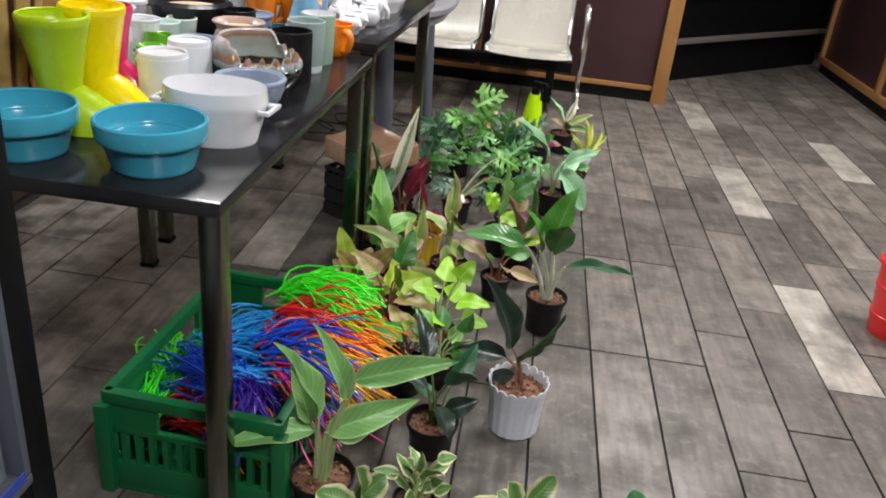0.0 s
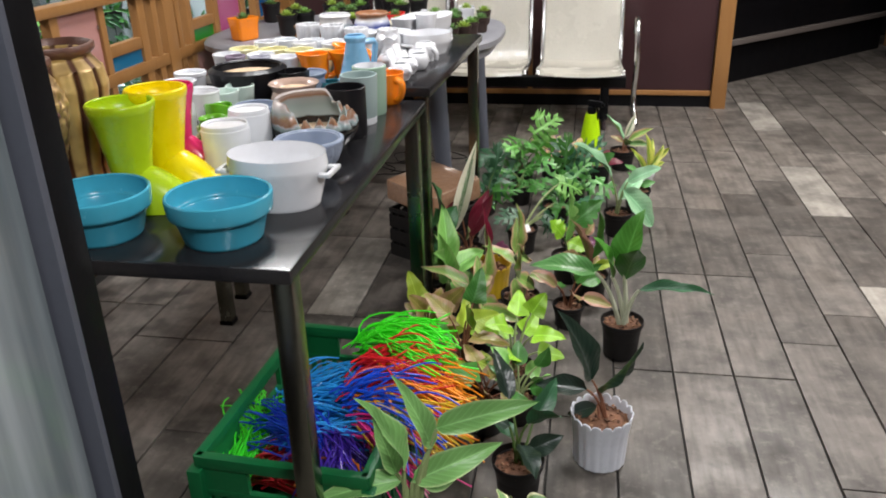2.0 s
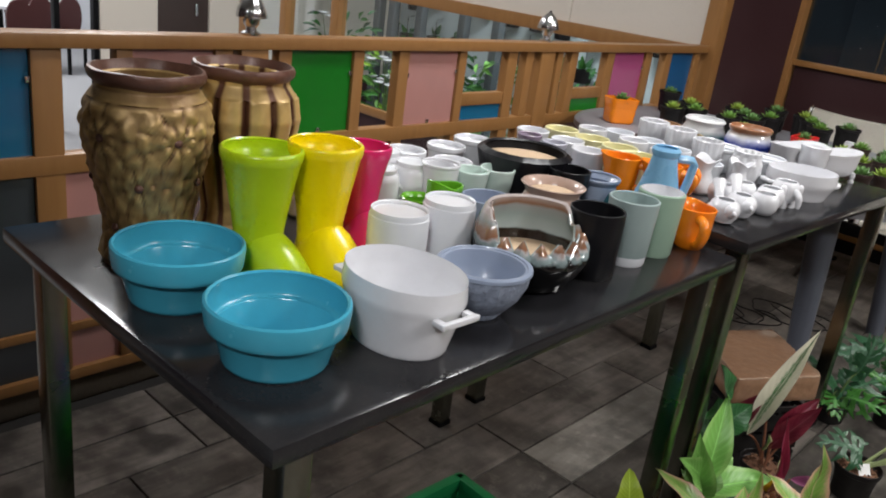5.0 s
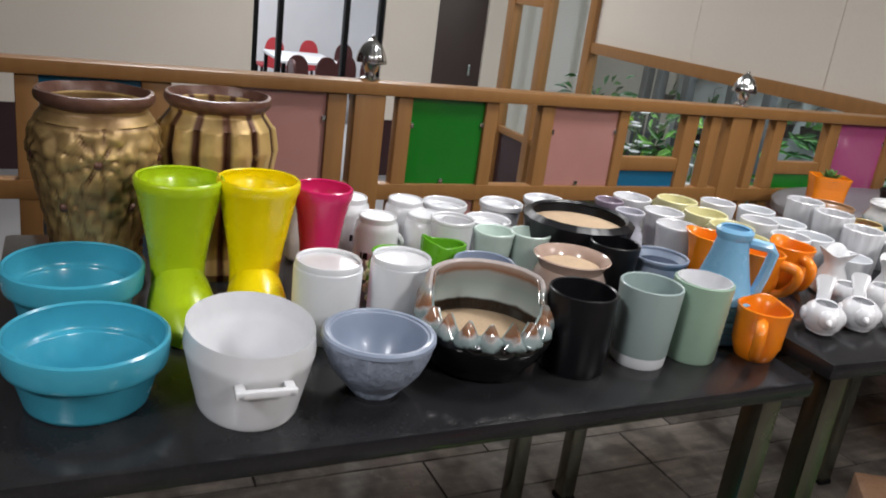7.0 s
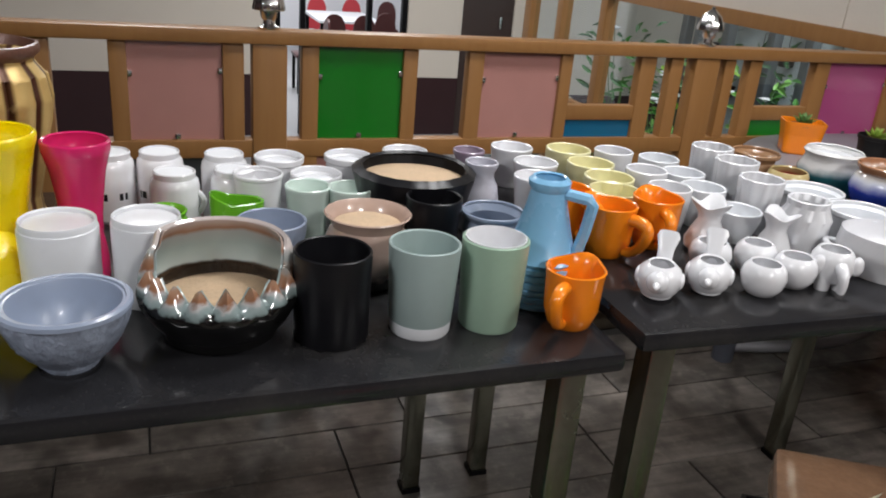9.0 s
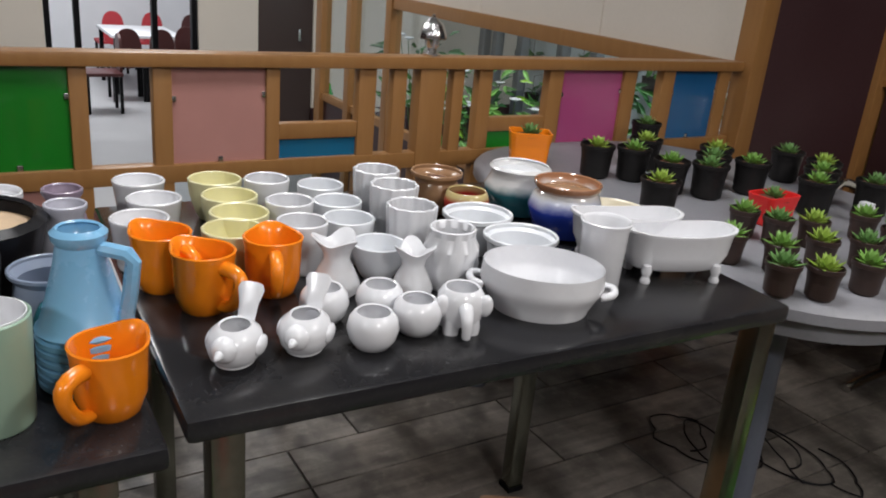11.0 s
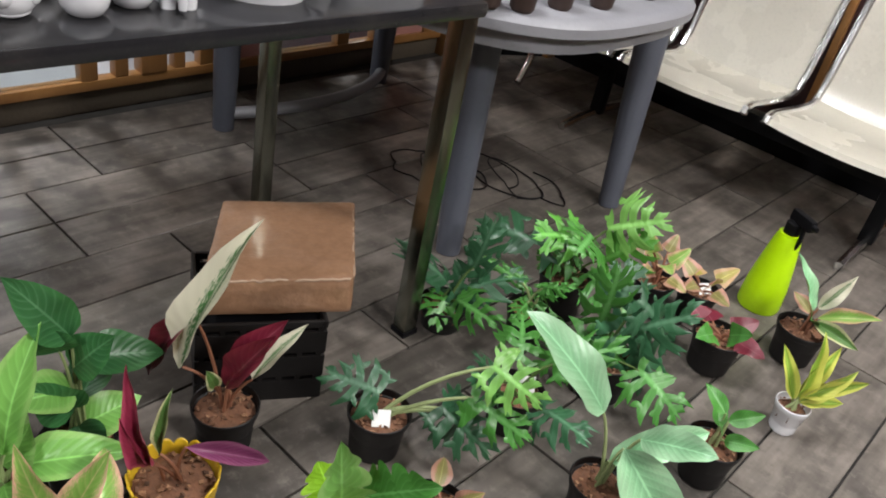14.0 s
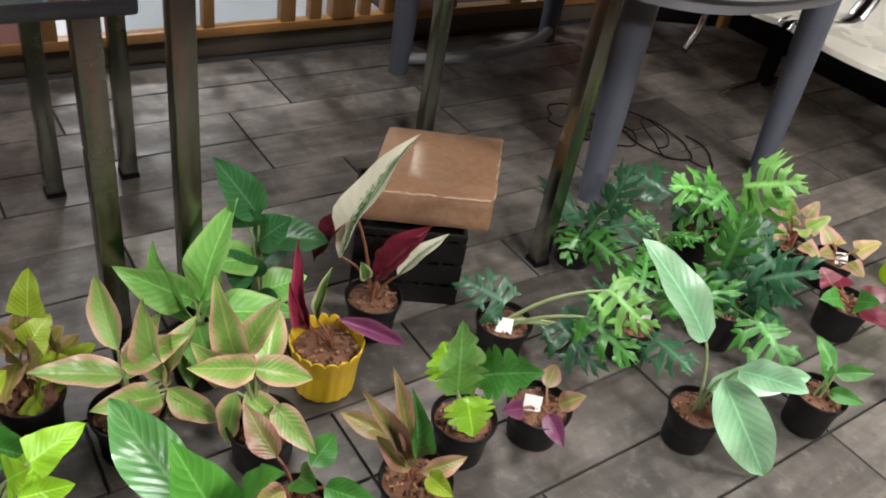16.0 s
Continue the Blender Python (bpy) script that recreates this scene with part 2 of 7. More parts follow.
def door_glass():
    m, n, l, b = nodes_of("door glass with reflections in its colour")
    # pale upright streaks in the colour stand in for the reflected room
    v = ramp(n, l, tex_noise(n, l, 2.2, 4, "Object", (1, 5, 0.3)), [(0.32, 0.0), (0.68, 1.0)])
    l.new(mixcol(n, l, (0.13, 0.16, 0.175), (0.44, 0.49, 0.51), v), b.inputs["Base Color"])
    b.inputs["Roughness"].default_value = 0.12
    b.inputs["Coat Weight"].default_value = 0.5
    b.inputs["Transmission Weight"].default_value = 0.25
    return m


DOORGLASS = door_glass()


def gold(ribbed):
    """Bronze brown glaze, rubbed gold on whatever stands proud."""
    m, n, l, b = nodes_of("rubbed gold over brown glaze, ribbed" if ribbed else "rubbed gold over brown glaze")
    v = tex_noise(n, l, 30, 5)
    w = tex_noise(n, l, 8, 4)
    if ribbed:
        tc, sep = n.new("ShaderNodeTexCoord"), n.new("ShaderNodeSeparateXYZ")
        l.new(tc.outputs["Object"], sep.inputs[0])
        at, mu, sn, ab = [n.new("ShaderNodeMath") for _ in range(4)]
        at.operation, mu.operation, sn.operation, ab.operation = "ARCTAN2", "MULTIPLY", "SINE", "ABSOLUTE"
        mu.inputs[1].default_value = 6
        l.new(sep.outputs[1], at.inputs[0])
        l.new(sep.outputs[0], at.inputs[1])
        l.new(at.outputs[0], mu.inputs[0])
        l.new(mu.outputs[0], sn.inputs[0])
        l.new(sn.outputs[0], ab.inputs[0])
        high = ramp(n, l, ab.outputs[0], [(0.30, 0.0), (0.62, 1.0)])
    else:
        geo = n.new("ShaderNodeNewGeometry")
        high = ramp(n, l, geo.outputs["Pointiness"], [(0.44, 0.0), (0.54, 1.0)])
    c = mixcol(n, l, (0.085, 0.032, 0.016), (0.62, 0.43, 0.16) if ribbed else (0.60, 0.41, 0.16), high)
    c = mixcol(n, l, c, (0.13, 0.055, 0.028), ramp(n, l, w, [(0.46, 0.0), (0.68, 0.75)]))
    c = mixcol(n, l, c, (0.66, 0.50, 0.24), ramp(n, l, v, [(0.62, 0.0), (0.80, 0.6)]))
    l.new(c, b.inputs["Base Color"])
    b.inputs["Metallic"].default_value, b.inputs["Roughness"].default_value = 0.35, 0.42
    bumped(n, l, b, v, 0.6, 0.004)
    return m


GOLD, GOLDRIB = gold(False), gold(True)
VASERIM = plain("dark brown glazed rim", (0.14, 0.065, 0.045), 0.35, 0.1, 0.45, 30, 0.5)


def banded(name, stops, wobble=0.02, rough=0.15, freq=22):
    """Glazes that run into one another down the height of a pot (object z in metres)."""
    m, n, l, b = nodes_of(name)
    tc = n.new("ShaderNodeTexCoord")
    sep = n.new("ShaderNodeSeparateXYZ")
    l.new(tc.outputs["Object"], sep.inputs[0])
    no = tex_noise(n, l, freq, 4)
    ad = n.new("ShaderNodeMath")
    ad.operation = "MULTIPLY_ADD"
    ad.inputs[1].default_value, ad.inputs[2].default_value = wobble * 2, -wobble
    l.new(no, ad.inputs[0])
    su = n.new("ShaderNodeMath")
    su.operation = "ADD"
    l.new(ad.outputs[0], su.inputs[0])
    l.new(sep.outputs[2], su.inputs[1])
    mu = n.new("ShaderNodeMath")
    mu.operation = "MULTIPLY"
    mu.inputs[1].default_value = 5.0
    l.new(su.outputs[0], mu.inputs[0])
    l.new(ramp(n, l, mu.outputs[0], stops), b.inputs["Base Color"])
    b.inputs["Roughness"].default_value = rough
    b.inputs["Coat Weight"].default_value = 0.5
    return m


DRIP = banded("dripping grey and brown glaze over black", [(0.0, (0.005, 0.005, 0.005)), (0.325, (0.006, 0.006, 0.006)), (0.345, (0.20, 0.26, 0.26)), (0.375, (0.26, 0.32, 0.32)), (0.395, (0.42, 0.42, 0.42)), (0.42, (0.25, 0.115, 0.06)), (0.48, (0.30, 0.18, 0.12)), (0.53, (0.30, 0.33, 0.32)), (0.60, (0.52, 0.46, 0.44))], 0.016, 0.12, 34)
DRIPIN = banded("grey green glaze with a brown edge", [(0.0, (0.022, 0.014, 0.009)), (0.315, (0.028, 0.017, 0.010)), (0.33, (0.40, 0.47, 0.46)), (0.45, (0.30, 0.38, 0.37)), (0.54, (0.33, 0.36, 0.36)), (0.57, (0.30, 0.15, 0.09)), (0.62, (0.46, 0.36, 0.32))], 0.006, 0.2, 20)
BLUEWHITE = banded("white glaze running into cobalt", [(0.0, (0.01, 0.02, 0.12)), (0.27, (0.02, 0.05, 0.38)), (0.37, (0.55, 0.57, 0.66)), (0.42, (0.60, 0.58, 0.56)), (0.48, (0.36, 0.17, 0.09))], 0.012)
TEALWHITE = banded("white glaze running into teal", [(0.0, (0.015, 0.06, 0.08)), (0.24, (0.03, 0.16, 0.19)), (0.33, (0.70, 0.70, 0.70))], 0.012)
ROSEDRIP = banded("rosy glaze running over grey", [(0.0, (0.012, 0.012, 0.012)), (0.10, (0.014, 0.013, 0.013)), (0.15, (0.32, 0.27, 0.24)), (0.36, (0.40, 0.29, 0.245)), (0.52, (0.47, 0.34, 0.28))], 0.02, 0.22)
SPECK = plain("rough blue grey stoneware", (0.25, 0.29, 0.37), 0.5, 0, 0.55, 60, 1.0, 130)


def leaf_mat(name, mid, edge, vein=0.25, edge_at=0.72, blotch=0.35, rough=0.38, veincol=None, soft=0.08):
    """u runs along the blade, v from edge to edge."""
    m, n, l, b = nodes_of(name)
    uv = n.new("ShaderNodeUVMap")
    sep = n.new("ShaderNodeSeparateXYZ")
    l.new(uv.outputs[0], sep.inputs[0])
    ab = n.new("ShaderNodeMath")
    ab.operation = "MULTIPLY_ADD"
    ab.inputs[1].default_value, ab.inputs[2].default_value = 2, -1
    l.new(sep.outputs[1], ab.inputs[0])
    av = n.new("ShaderNodeMath")
    av.operation = "ABSOLUTE"
    l.new(ab.outputs[0], av.inputs[0])
    no = tex_noise(n, l, 24, 4)
    jit = n.new("ShaderNodeMath")
    jit.operation = "MULTIPLY_ADD"
    jit.inputs[1].default_value, jit.inputs[2].default_value = blotch, -blotch / 2
    l.new(no, jit.inputs[0])
    sm = n.new("ShaderNodeMath")
    sm.operation = "ADD"
    l.new(av.outputs[0], sm.inputs[0])
    l.new(jit.outputs[0], sm.inputs[1])
    base = mixcol(n, l, mid, edge, ramp(n, l, sm.outputs[0], [(max(0.0, edge_at - soft), 0.0), (min(1, edge_at + soft), 1.0)]))
    # side veins slant forward from the midrib
    ph = n.new("ShaderNodeMath")
    ph.operation = "MULTIPLY_ADD"
    ph.inputs[1].default_value = -0.28
    l.new(av.outputs[0], ph.inputs[0])
    l.new(sep.outputs[0], ph.inputs[2])
    fq = n.new("ShaderNodeMath")
    fq.operation = "MULTIPLY"
    fq.inputs[1].default_value = 62.0
    l.new(ph.outputs[0], fq.inputs[0])
    sn = n.new("ShaderNodeMath")
    sn.operation = "SINE"
    l.new(fq.outputs[0], sn.inputs[0])
    vmask = ramp(n, l, sn.outputs[0], [(0.55, 0.0), (1.0, vein)])
    rib = ramp(n, l, av.outputs[0], [(0.02, 0.8), (0.07, 0.0)])
    vc = veincol or tuple(min(1, c * 1.6 + 0.05) for c in mid)
    c = mixcol(n, l, base, vc, vmask)
    c = mixcol(n, l, c, vc, rib)
    info = n.new("ShaderNodeObjectInfo")
    c = mixcol(n, l, c, ramp(n, l, info.outputs["Random"], [(0.0, 0.72), (1.0, 1.15)]), 1.0, "MULTIPLY")
    l.new(c, b.inputs["Base Color"])
    b.inputs["Roughness"].default_value = rough
    bumped(n, l, b, sn.outputs[0], 0.12, 0.002)
    return m


LF = {
    "green": leaf_mat("fresh green leaf", (0.045, 0.18, 0.025), (0.055, 0.21, 0.03)),
    "mid": leaf_mat("mid green leaf", (0.075, 0.26, 0.03), (0.085, 0.29, 0.04)),
    "light": leaf_mat("light green leaf", (0.17, 0.40, 0.08), (0.26, 0.48, 0.13), 0.2),
    "feather": leaf_mat("mid green leaf with pale feathering", (0.07, 0.22, 0.05), (0.09, 0.27, 0.07), 0.5, 0.7, 0.6, 0.3, (0.20, 0.36, 0.15)),
    "dark": leaf_mat("dark green leaf", (0.028, 0.115, 0.035), (0.035, 0.14, 0.04), 0.35),
    "bluish": leaf_mat("blue green lobed leaf", (0.026, 0.10, 0.042), (0.034, 0.125, 0.05), 0.2),
    "rubber": leaf_mat("blackish green leathery leaf", (0.012, 0.028, 0.018), (0.018, 0.035, 0.022), 0.1, 0.7, 0.2, 0.3),
    "pink": leaf_mat("green leaf with pink margin", (0.20, 0.38, 0.07), (0.66, 0.36, 0.27), 0.22, 0.74, 1.25, 0.34, (0.50, 0.46, 0.20), 0.24),
    "yellow": leaf_mat("yellow green leaf", (0.30, 0.42, 0.03), (0.36, 0.46, 0.05), 0.2),
    "lime": leaf_mat("bright lime leaf", (0.24, 0.48, 0.02), (0.28, 0.52, 0.03), 0.15),
    "cream": leaf_mat("cream leaf with a green blotch", (0.07, 0.22, 0.06), (0.84, 0.81, 0.64), 0.0, 0.20, 0.95, 0.4, (0.8, 0.78, 0.6)),
    "maroon": leaf_mat("maroon leaf underside", (0.13, 0.010, 0.025), (0.16, 0.015, 0.03), 0.15),
    "red": leaf_mat("deep pink cordyline leaf", (0.30, 0.03, 0.07), (0.36, 0.05, 0.10), 0.1),
    "purple": leaf_mat("dusky purple leaf", (0.12, 0.025, 0.07), (0.17, 0.05, 0.10), 0.15),
    "silver": leaf_mat("silvery green leaf", (0.19, 0.40, 0.21), (0.30, 0.50, 0.30), 0.25, 0.5, 1.2, 0.32, None, 0.3),
    "varieg": leaf_mat("green leaf with cream margin", (0.10, 0.22, 0.05), (0.62, 0.62, 0.34), 0.1, 0.68, 0.5),
    "margin": leaf_mat("green leaf with thin pale margin", (0.16, 0.34, 0.10), (0.42, 0.54, 0.26), 0.25, 0.92, 0.2),
    "dry": leaf_mat("yellowing mottled leaf", (0.28, 0.24, 0.05), (0.42, 0.26, 0.14), 0.2, 0.55, 0.9),
    "stripe": leaf_mat("green strap leaf with yellow edge", (0.26, 0.40, 0.05), (0.62, 0.64, 0.13), 0.0, 0.45, 0.3),
    "croton": leaf_mat("dusky pink and olive leaf", (0.22, 0.20, 0.06), (0.40, 0.20, 0.15), 0.25, 0.55, 0.9),
}
STEM = plain("pale green stem", (0.28, 0.34, 0.15), 0.5, 0, 0.2, 30, 0.1)
STEMD = plain("olive stem", (0.09, 0.15, 0.04), 0.5, 0, 0.2, 30, 0.1)
STEMR = plain("reddish stem", (0.22, 0.09, 0.05), 0.5, 0, 0.2, 30, 0.1)


# ---- building helpers ----
def mesh_from(name, bm, material, smooth=True, angle=38):
    me = bpy.data.meshes.new(name)
    bmesh.ops.recalc_face_normals(bm, faces=bm.faces)
    bm.to_mesh(me)
    bm.free()
    for mm in material if isinstance(material, (list, tuple)) else [material]:
        me.materials.append(mm)
    if smooth:
        for p in me.polygons:
            p.use_smooth = True
        me.set_sharp_from_angle(angle=radians(angle))
    return me


def part(name, bm, material, parent=None, label="", m=None, smooth=True):
    """One mesh object; a part when it has a parent."""
    ob = new(name, mesh_from(name, bm, material, smooth) if not isinstance(bm, bpy.types.Mesh) else bm)
    if parent is not None:
        ob.parent = parent
    if m is not None:
        ob.matrix_basis = m
    return tagged(ob, label) if label else ob


def thing(name, label, category, m=None, group="", kind=""):
    ob = new(name)
    ob.empty_display_size = 0.05
    if m is not None:
        ob.matrix_basis = m
    return tagged(ob, label, category, group, kind)


def box(bm, x0, x1, y0, y1, z0, z1, bevel=0.0, m=None):
    r = bmesh.ops.create_cube(bm, size=1)["verts"]
    bmesh.ops.transform(bm, verts=r, matrix=Matrix.Translation(((x0 + x1) / 2, (y0 + y1) / 2, (z0 + z1) / 2)) @ Matrix.Diagonal((x1 - x0, y1 - y0, z1 - z0, 1)))
    if bevel:
        es = list({e for v in r for e in v.link_edges})
        r = list({v for f in bmesh.ops.bevel(bm, geom=es, offset=bevel, segments=2, affect="EDGES", profile=0.6)["faces"] for v in f.verts})
    if m is not None:
        bmesh.ops.transform(bm, verts=r, matrix=m)
    return bm


def bx(*a, **k):
    return box(bmesh.new(), *a, **k)


def lathe(prof, n=40, bm=None, shape=None, m=None):
    """Turns (radius, height) points round z. shape(angle, height) scales the radius, or gives (radius factor, lift)."""
    bm = bm or bmesh.new()
    rings, made = [], []
    for r, z in prof:
        if r < 1e-5:
            v = bm.verts.new((0, 0, z))
            rings.append([v])
            made.append(v)
            continue
        ring = []
        for i in range(n):
            a = 2 * math.pi * i / n
            s = shape(a, z) if shape else 1
            s, dz = s if isinstance(s, tuple) else (s, 0)
            ring.append(bm.verts.new((r * s * math.cos(a), r * s * math.sin(a), z + dz)))
        rings.append(ring)
        made += ring
    for a, b in zip(rings, rings[1:]):
        for i in range(n):
            j = (i + 1) % n
            if len(a) == 1 and len(b) == 1:
                continue
            if len(a) == 1:
                bm.faces.new((a[0], b[i], b[j]))
            elif len(b) == 1:
                bm.faces.new((a[i], b[0], a[j]))
            else:
                bm.faces.new((a[i], a[j], b[j], b[i]))
    if m is not None:
        bmesh.ops.transform(bm, verts=made, matrix=m)
    return bm


def tube(bm, pts, r, n=8, r1=None, closed=False):
    """A round bar along points, which may taper from r to r1."""
    pts = [Vector(p) for p in pts]
    rings = []
    k = len(pts)
    for i, p in enumerate(pts):
        a, b = pts[(i - 1) % k if closed else max(i - 1, 0)], pts[(i + 1) % k if closed else min(i + 1, k - 1)]
        d = (b - a).normalized()
        u = d.orthogonal().normalized() if i == 0 else (rings[-1][1] - d * rings[-1][1].dot(d)).normalized()
        w = d.cross(u)
        rr = r + ((r1 if r1 is not None else r) - r) * i / max(k - 1, 1)
        rings.append(([bm.verts.new(p + (u * math.cos(2 * math.pi * j / n) + w * math.sin(2 * math.pi * j / n)) * rr) for j in range(n)], u))
    loop = list(zip(rings, rings[1:])) + ([(rings[-1], rings[0])] if closed else [])
    for (a, _), (b, _) in loop:
        for j in range(n):
            bm.faces.new((a[j], a[(j + 1) % n], b[(j + 1) % n], b[j]))
    if not closed:
        bm.faces.new(list(reversed(rings[0][0])))
        bm.faces.new(rings[-1][0])
    return bm


def arc(p0, p1, p2, n=10):
    """Points of a smooth bow from p0 to p2, drawn towards p1."""
    p0, p1, p2 = Vector(p0), Vector(p1), Vector(p2)
    return [p0 * (1 - t) ** 2 + p1 * 2 * t * (1 - t) + p2 * t * t for t in (i / (n - 1) for i in range(n))]


def hollow(prof, wall=0.004, floor=0.006):
    """An outer profile, foot to rim, closed by an inner one."""
    r_, z_ = prof[-1]
    inner = [(max(r - wall, 0.002), z) for r, z in reversed(prof) if z > floor + 0.002]
    return [(0, prof[0][1])] + prof + [(r_ - wall * 0.5, z_ + wall * 0.4)] + inner + [(inner[-1][0] * 0.9, floor), (0, floor)]


# ---- the large structure ----
def wall(name, x0, x1, y0, y1, z0, z1, material, label):
    return tagged(part(name, bx(x0, x1, y0, y1, z0, z1), material, smooth=False), label, "wall", kind="structure")


# floor: a bed with tiles laid on it at the end of the file
floor = tagged(part("floor", bx(-1.66, 3.4, -1.2, 8.6, -0.12, -0.008), GROUT, smooth=False), "grey brown wood-look plank tiles with dark joints", "floor", kind="structure")
tagged(part("ground", bx(-60, 60, -60, 60, -0.95, -0.80), PAVING, smooth=False), "pale grey paved ground below the deck", "ground", kind="structure")
tagged(part("deck_edge", bx(-1.72, -1.665, -1.2, 5.3, -0.80, -0.01), CEMENT, smooth=False), "rough cement edge of the raised deck", "kerb", kind="structure")
# out of view; grey keeps bounced light under the tables low
tagged(part("ceiling", bx(-8.5, 3.5, -1.3, 8.8, 2.80, 2.95), PLASTER, smooth=False), "unseen ceiling, greyed to cut bounced light", "ceiling", kind="structure")
# south and east walls are added out of view, dark to soak up bounce
wall("wall_south", -8.4, 3.4, -1.35, -1.2, -0.8, 2.8, MAROON, "unseen maroon wall behind the entrance, dark to cut bounce")
wall("wall_east", 3.4, 3.55, -1.35, 8.75, -0.1, 2.8, MAROON, "unseen maroon side wall, dark to cut bounce")
# closing wall; its near-black colour stands in for shade
wall("wall_north_closing", 1.0, 3.4, 8.6, 8.75, -0.1, 2.8, IRON, "end wall coloured near-black for shade")

# back wall: maroon panels below a sill, dark glass above
back = thing("wall_north", "dark maroon panels in varnished wood frames under a long window", "wall", kind="structure")
for x0, x1 in ((-1.34, -0.185), (-0.155, 0.965)):
    part("panel", bx(x0, x1, 5.80, 5.84, 0.10, 0.925), MAROON, back, "dark maroon panel", smooth=False)
part("rail", bx(-1.36, 0.97, 5.775, 5.85, 0.925, 0.955, bevel=0.004), WOOD, back)
part("rail", bx(-1.36, 0.97, 5.785, 5.85, 0.075, 0.105, bevel=0.004), WOOD, back)
part("skirting", bx(-1.36, 0.97, 5.80, 5.85, -0.008, 0.075), IRON, back, "black recessed skirting", smooth=False)
part("mullion", bx(-0.185, -0.155, 5.785, 5.85, 0.105, 0.925, bevel=0.004), WOOD, back)
part("post", bx(0.97, 1.06, 5.76, 5.86, -0.008, 2.8, bevel=0.005), WOOD, back)
part("post", bx(-1.44, -1.35, 5.74, 5.86, -0.008, 2.8, bevel=0.005), WOOD, back)
win = thing("window_1", "long dark window in a varnished wood frame", "window", kind="structure")
part("window_frame", bx(-1.35, 0.97, 5.79, 5.85, 2.1, 2.18, bevel=0.004), WOOD, win)
for x0, x1 in ((-1.35, -0.19), (-0.19, 0.97)):
    g = part("pane", bx(x0, x1, 5.815, 5.821, 0.955, 2.1), DARKGLASS, win, smooth=False)
    g.visible_shadow = False
wall("wall_north_upper", -1.35, 0.97, 5.80, 5.84, 2.18, 2.8, MAROON, "dark maroon panel above the window")
# the unlit room behind the window; dark wall colour stands in for its shade
wall("wall_store_back", -1.5, 1.2, 7.0, 7.1, -0.1, 2.8, STORE, "wall coloured dark for the unlit room behind the window")
wall("wall_store_side", 0.98, 1.06, 5.86, 7.0, -0.1, 2.8, STORE, "side wall coloured dark for the unlit room")
wall("wall_store_west", -1.60, -1.5, 5.9, 7.1, -0.1, 2.8, STORE, "side wall coloured dark for the unlit room")

# short maroon wall between the railing and the back wall
sm = Matrix.Translation((-1.59, 5.30, 0)) @ Matrix.Rotation(math.atan2(0.46, 0.20), 4, "Z")
side = thing("wall_corner", "dark maroon panel wall beside a wooden post", "wall", kind="structure")
part("panel", bx(0.0, 0.50, -0.02, 0.02, 0.08, 2.8), MAROON, side, m=sm, smooth=False)
part("skirting", bx(0.0, 0.50, -0.018, 0.018, -0.008, 0.08), IRON, side, m=sm, smooth=False)
part("post", bx(-1.645, -1.555, 5.24, 5.33, -0.008, 2.8, bevel=0.005), WOOD, side)

# wall that leaves the railing's end: cream boards over a glazed strip
WY = 5.35
gar = thing("wall_garden", "cream boards over a glazed strip in wooden framing", "wall", kind="structure")
for x0, x1 in ((-2.55, -1.645), (-3.60, -2.556), (-4.66, -3.606)):
    part("board", bx(x0, x1, WY, WY + 0.02, 0.965, 2.8), CREAM, gar, "cream wall board", smooth=False)
part("beam", bx(-4.66, -1.645, WY - 0.03, WY + 0.04, 0.885, 0.965, bevel=0.004), WOOD, gar)
part("rail", bx(-5.95, -1.645, WY - 0.02, WY + 0.03, 0.02, 0.08, bevel=0.004), WOOD, gar)
part("panel", bx(-5.95, -1.645, WY, WY + 0.02, -0.8, 0.02), MAROON, gar, "dark maroon panel", smooth=False)
for x0, x1 in ((-4.75, -4.66), (-5.41, -5.32), (-6.01, -5.89)):
    part("post", bx(x0, x1, WY - 0.04, WY + 0.05, -0.8, 2.8, bevel=0.005), WOOD, gar)
part("rail", bx(-5.89, -5.41, WY - 0.03, WY + 0.03, 1.15, 1.22, bevel=0.004), WOOD, gar)
for x0, x1 in ((-3.0, -1.645), (-4.66, -3.0), (-5.32, -4.75), (-5.89, -5.41)):
    g = part("pane", bx(x0, x1, WY + 0.005, WY + 0.010, 0.08, 0.885 if x1 > -4.7 else 2.7), GLASS, gar, smooth=False)
    g.visible_shadow = False

# far building wall beyond the railing
BX = -7.4
far = thing("wall_west", "cream wall with a dark maroon wainscot", "wall", kind="structure")
for y0, y1 in ((-1.2, 3.38), (4.70, 5.28), (5.86, 8.8)):
    top = -0.36 if y0 > 5.8 else -0.20
    part("wall_upper", bx(BX - 0.15, BX, y0, y1, top, 2.8), CREAM, far, smooth=False)
    part("wainscot", bx(BX - 0.15, BX + 0.01, y0, y1, -0.8, top), MAROON, far, "dark maroon wainscot", smooth=False)
part("wall_upper", bx(BX - 0.15, BX, 3.38, 5.86, 1.45, 2.8), CREAM, far, smooth=False)
door = thing("door_2", "closed dark brown panel door in the cream wall", "door", kind="structure")
part("leaf_panel", bx(BX - 0.10, BX - 0.03, 5.28, 5.86, -0.8, 1.45, bevel=0.006), BROWNDOOR, door)
part("door_handle", bx(BX - 0.03, BX - 0.005, 5.70, 5.73, 0.32, 0.44, bevel=0.004), CHROME, door, "small steel handle")
part("ledge", bx(BX + 0.011, BX + 0.15, 5.88, 6.60, -0.385, -0.36, bevel=0.004), CREAM, far, "narrow cream ledge")
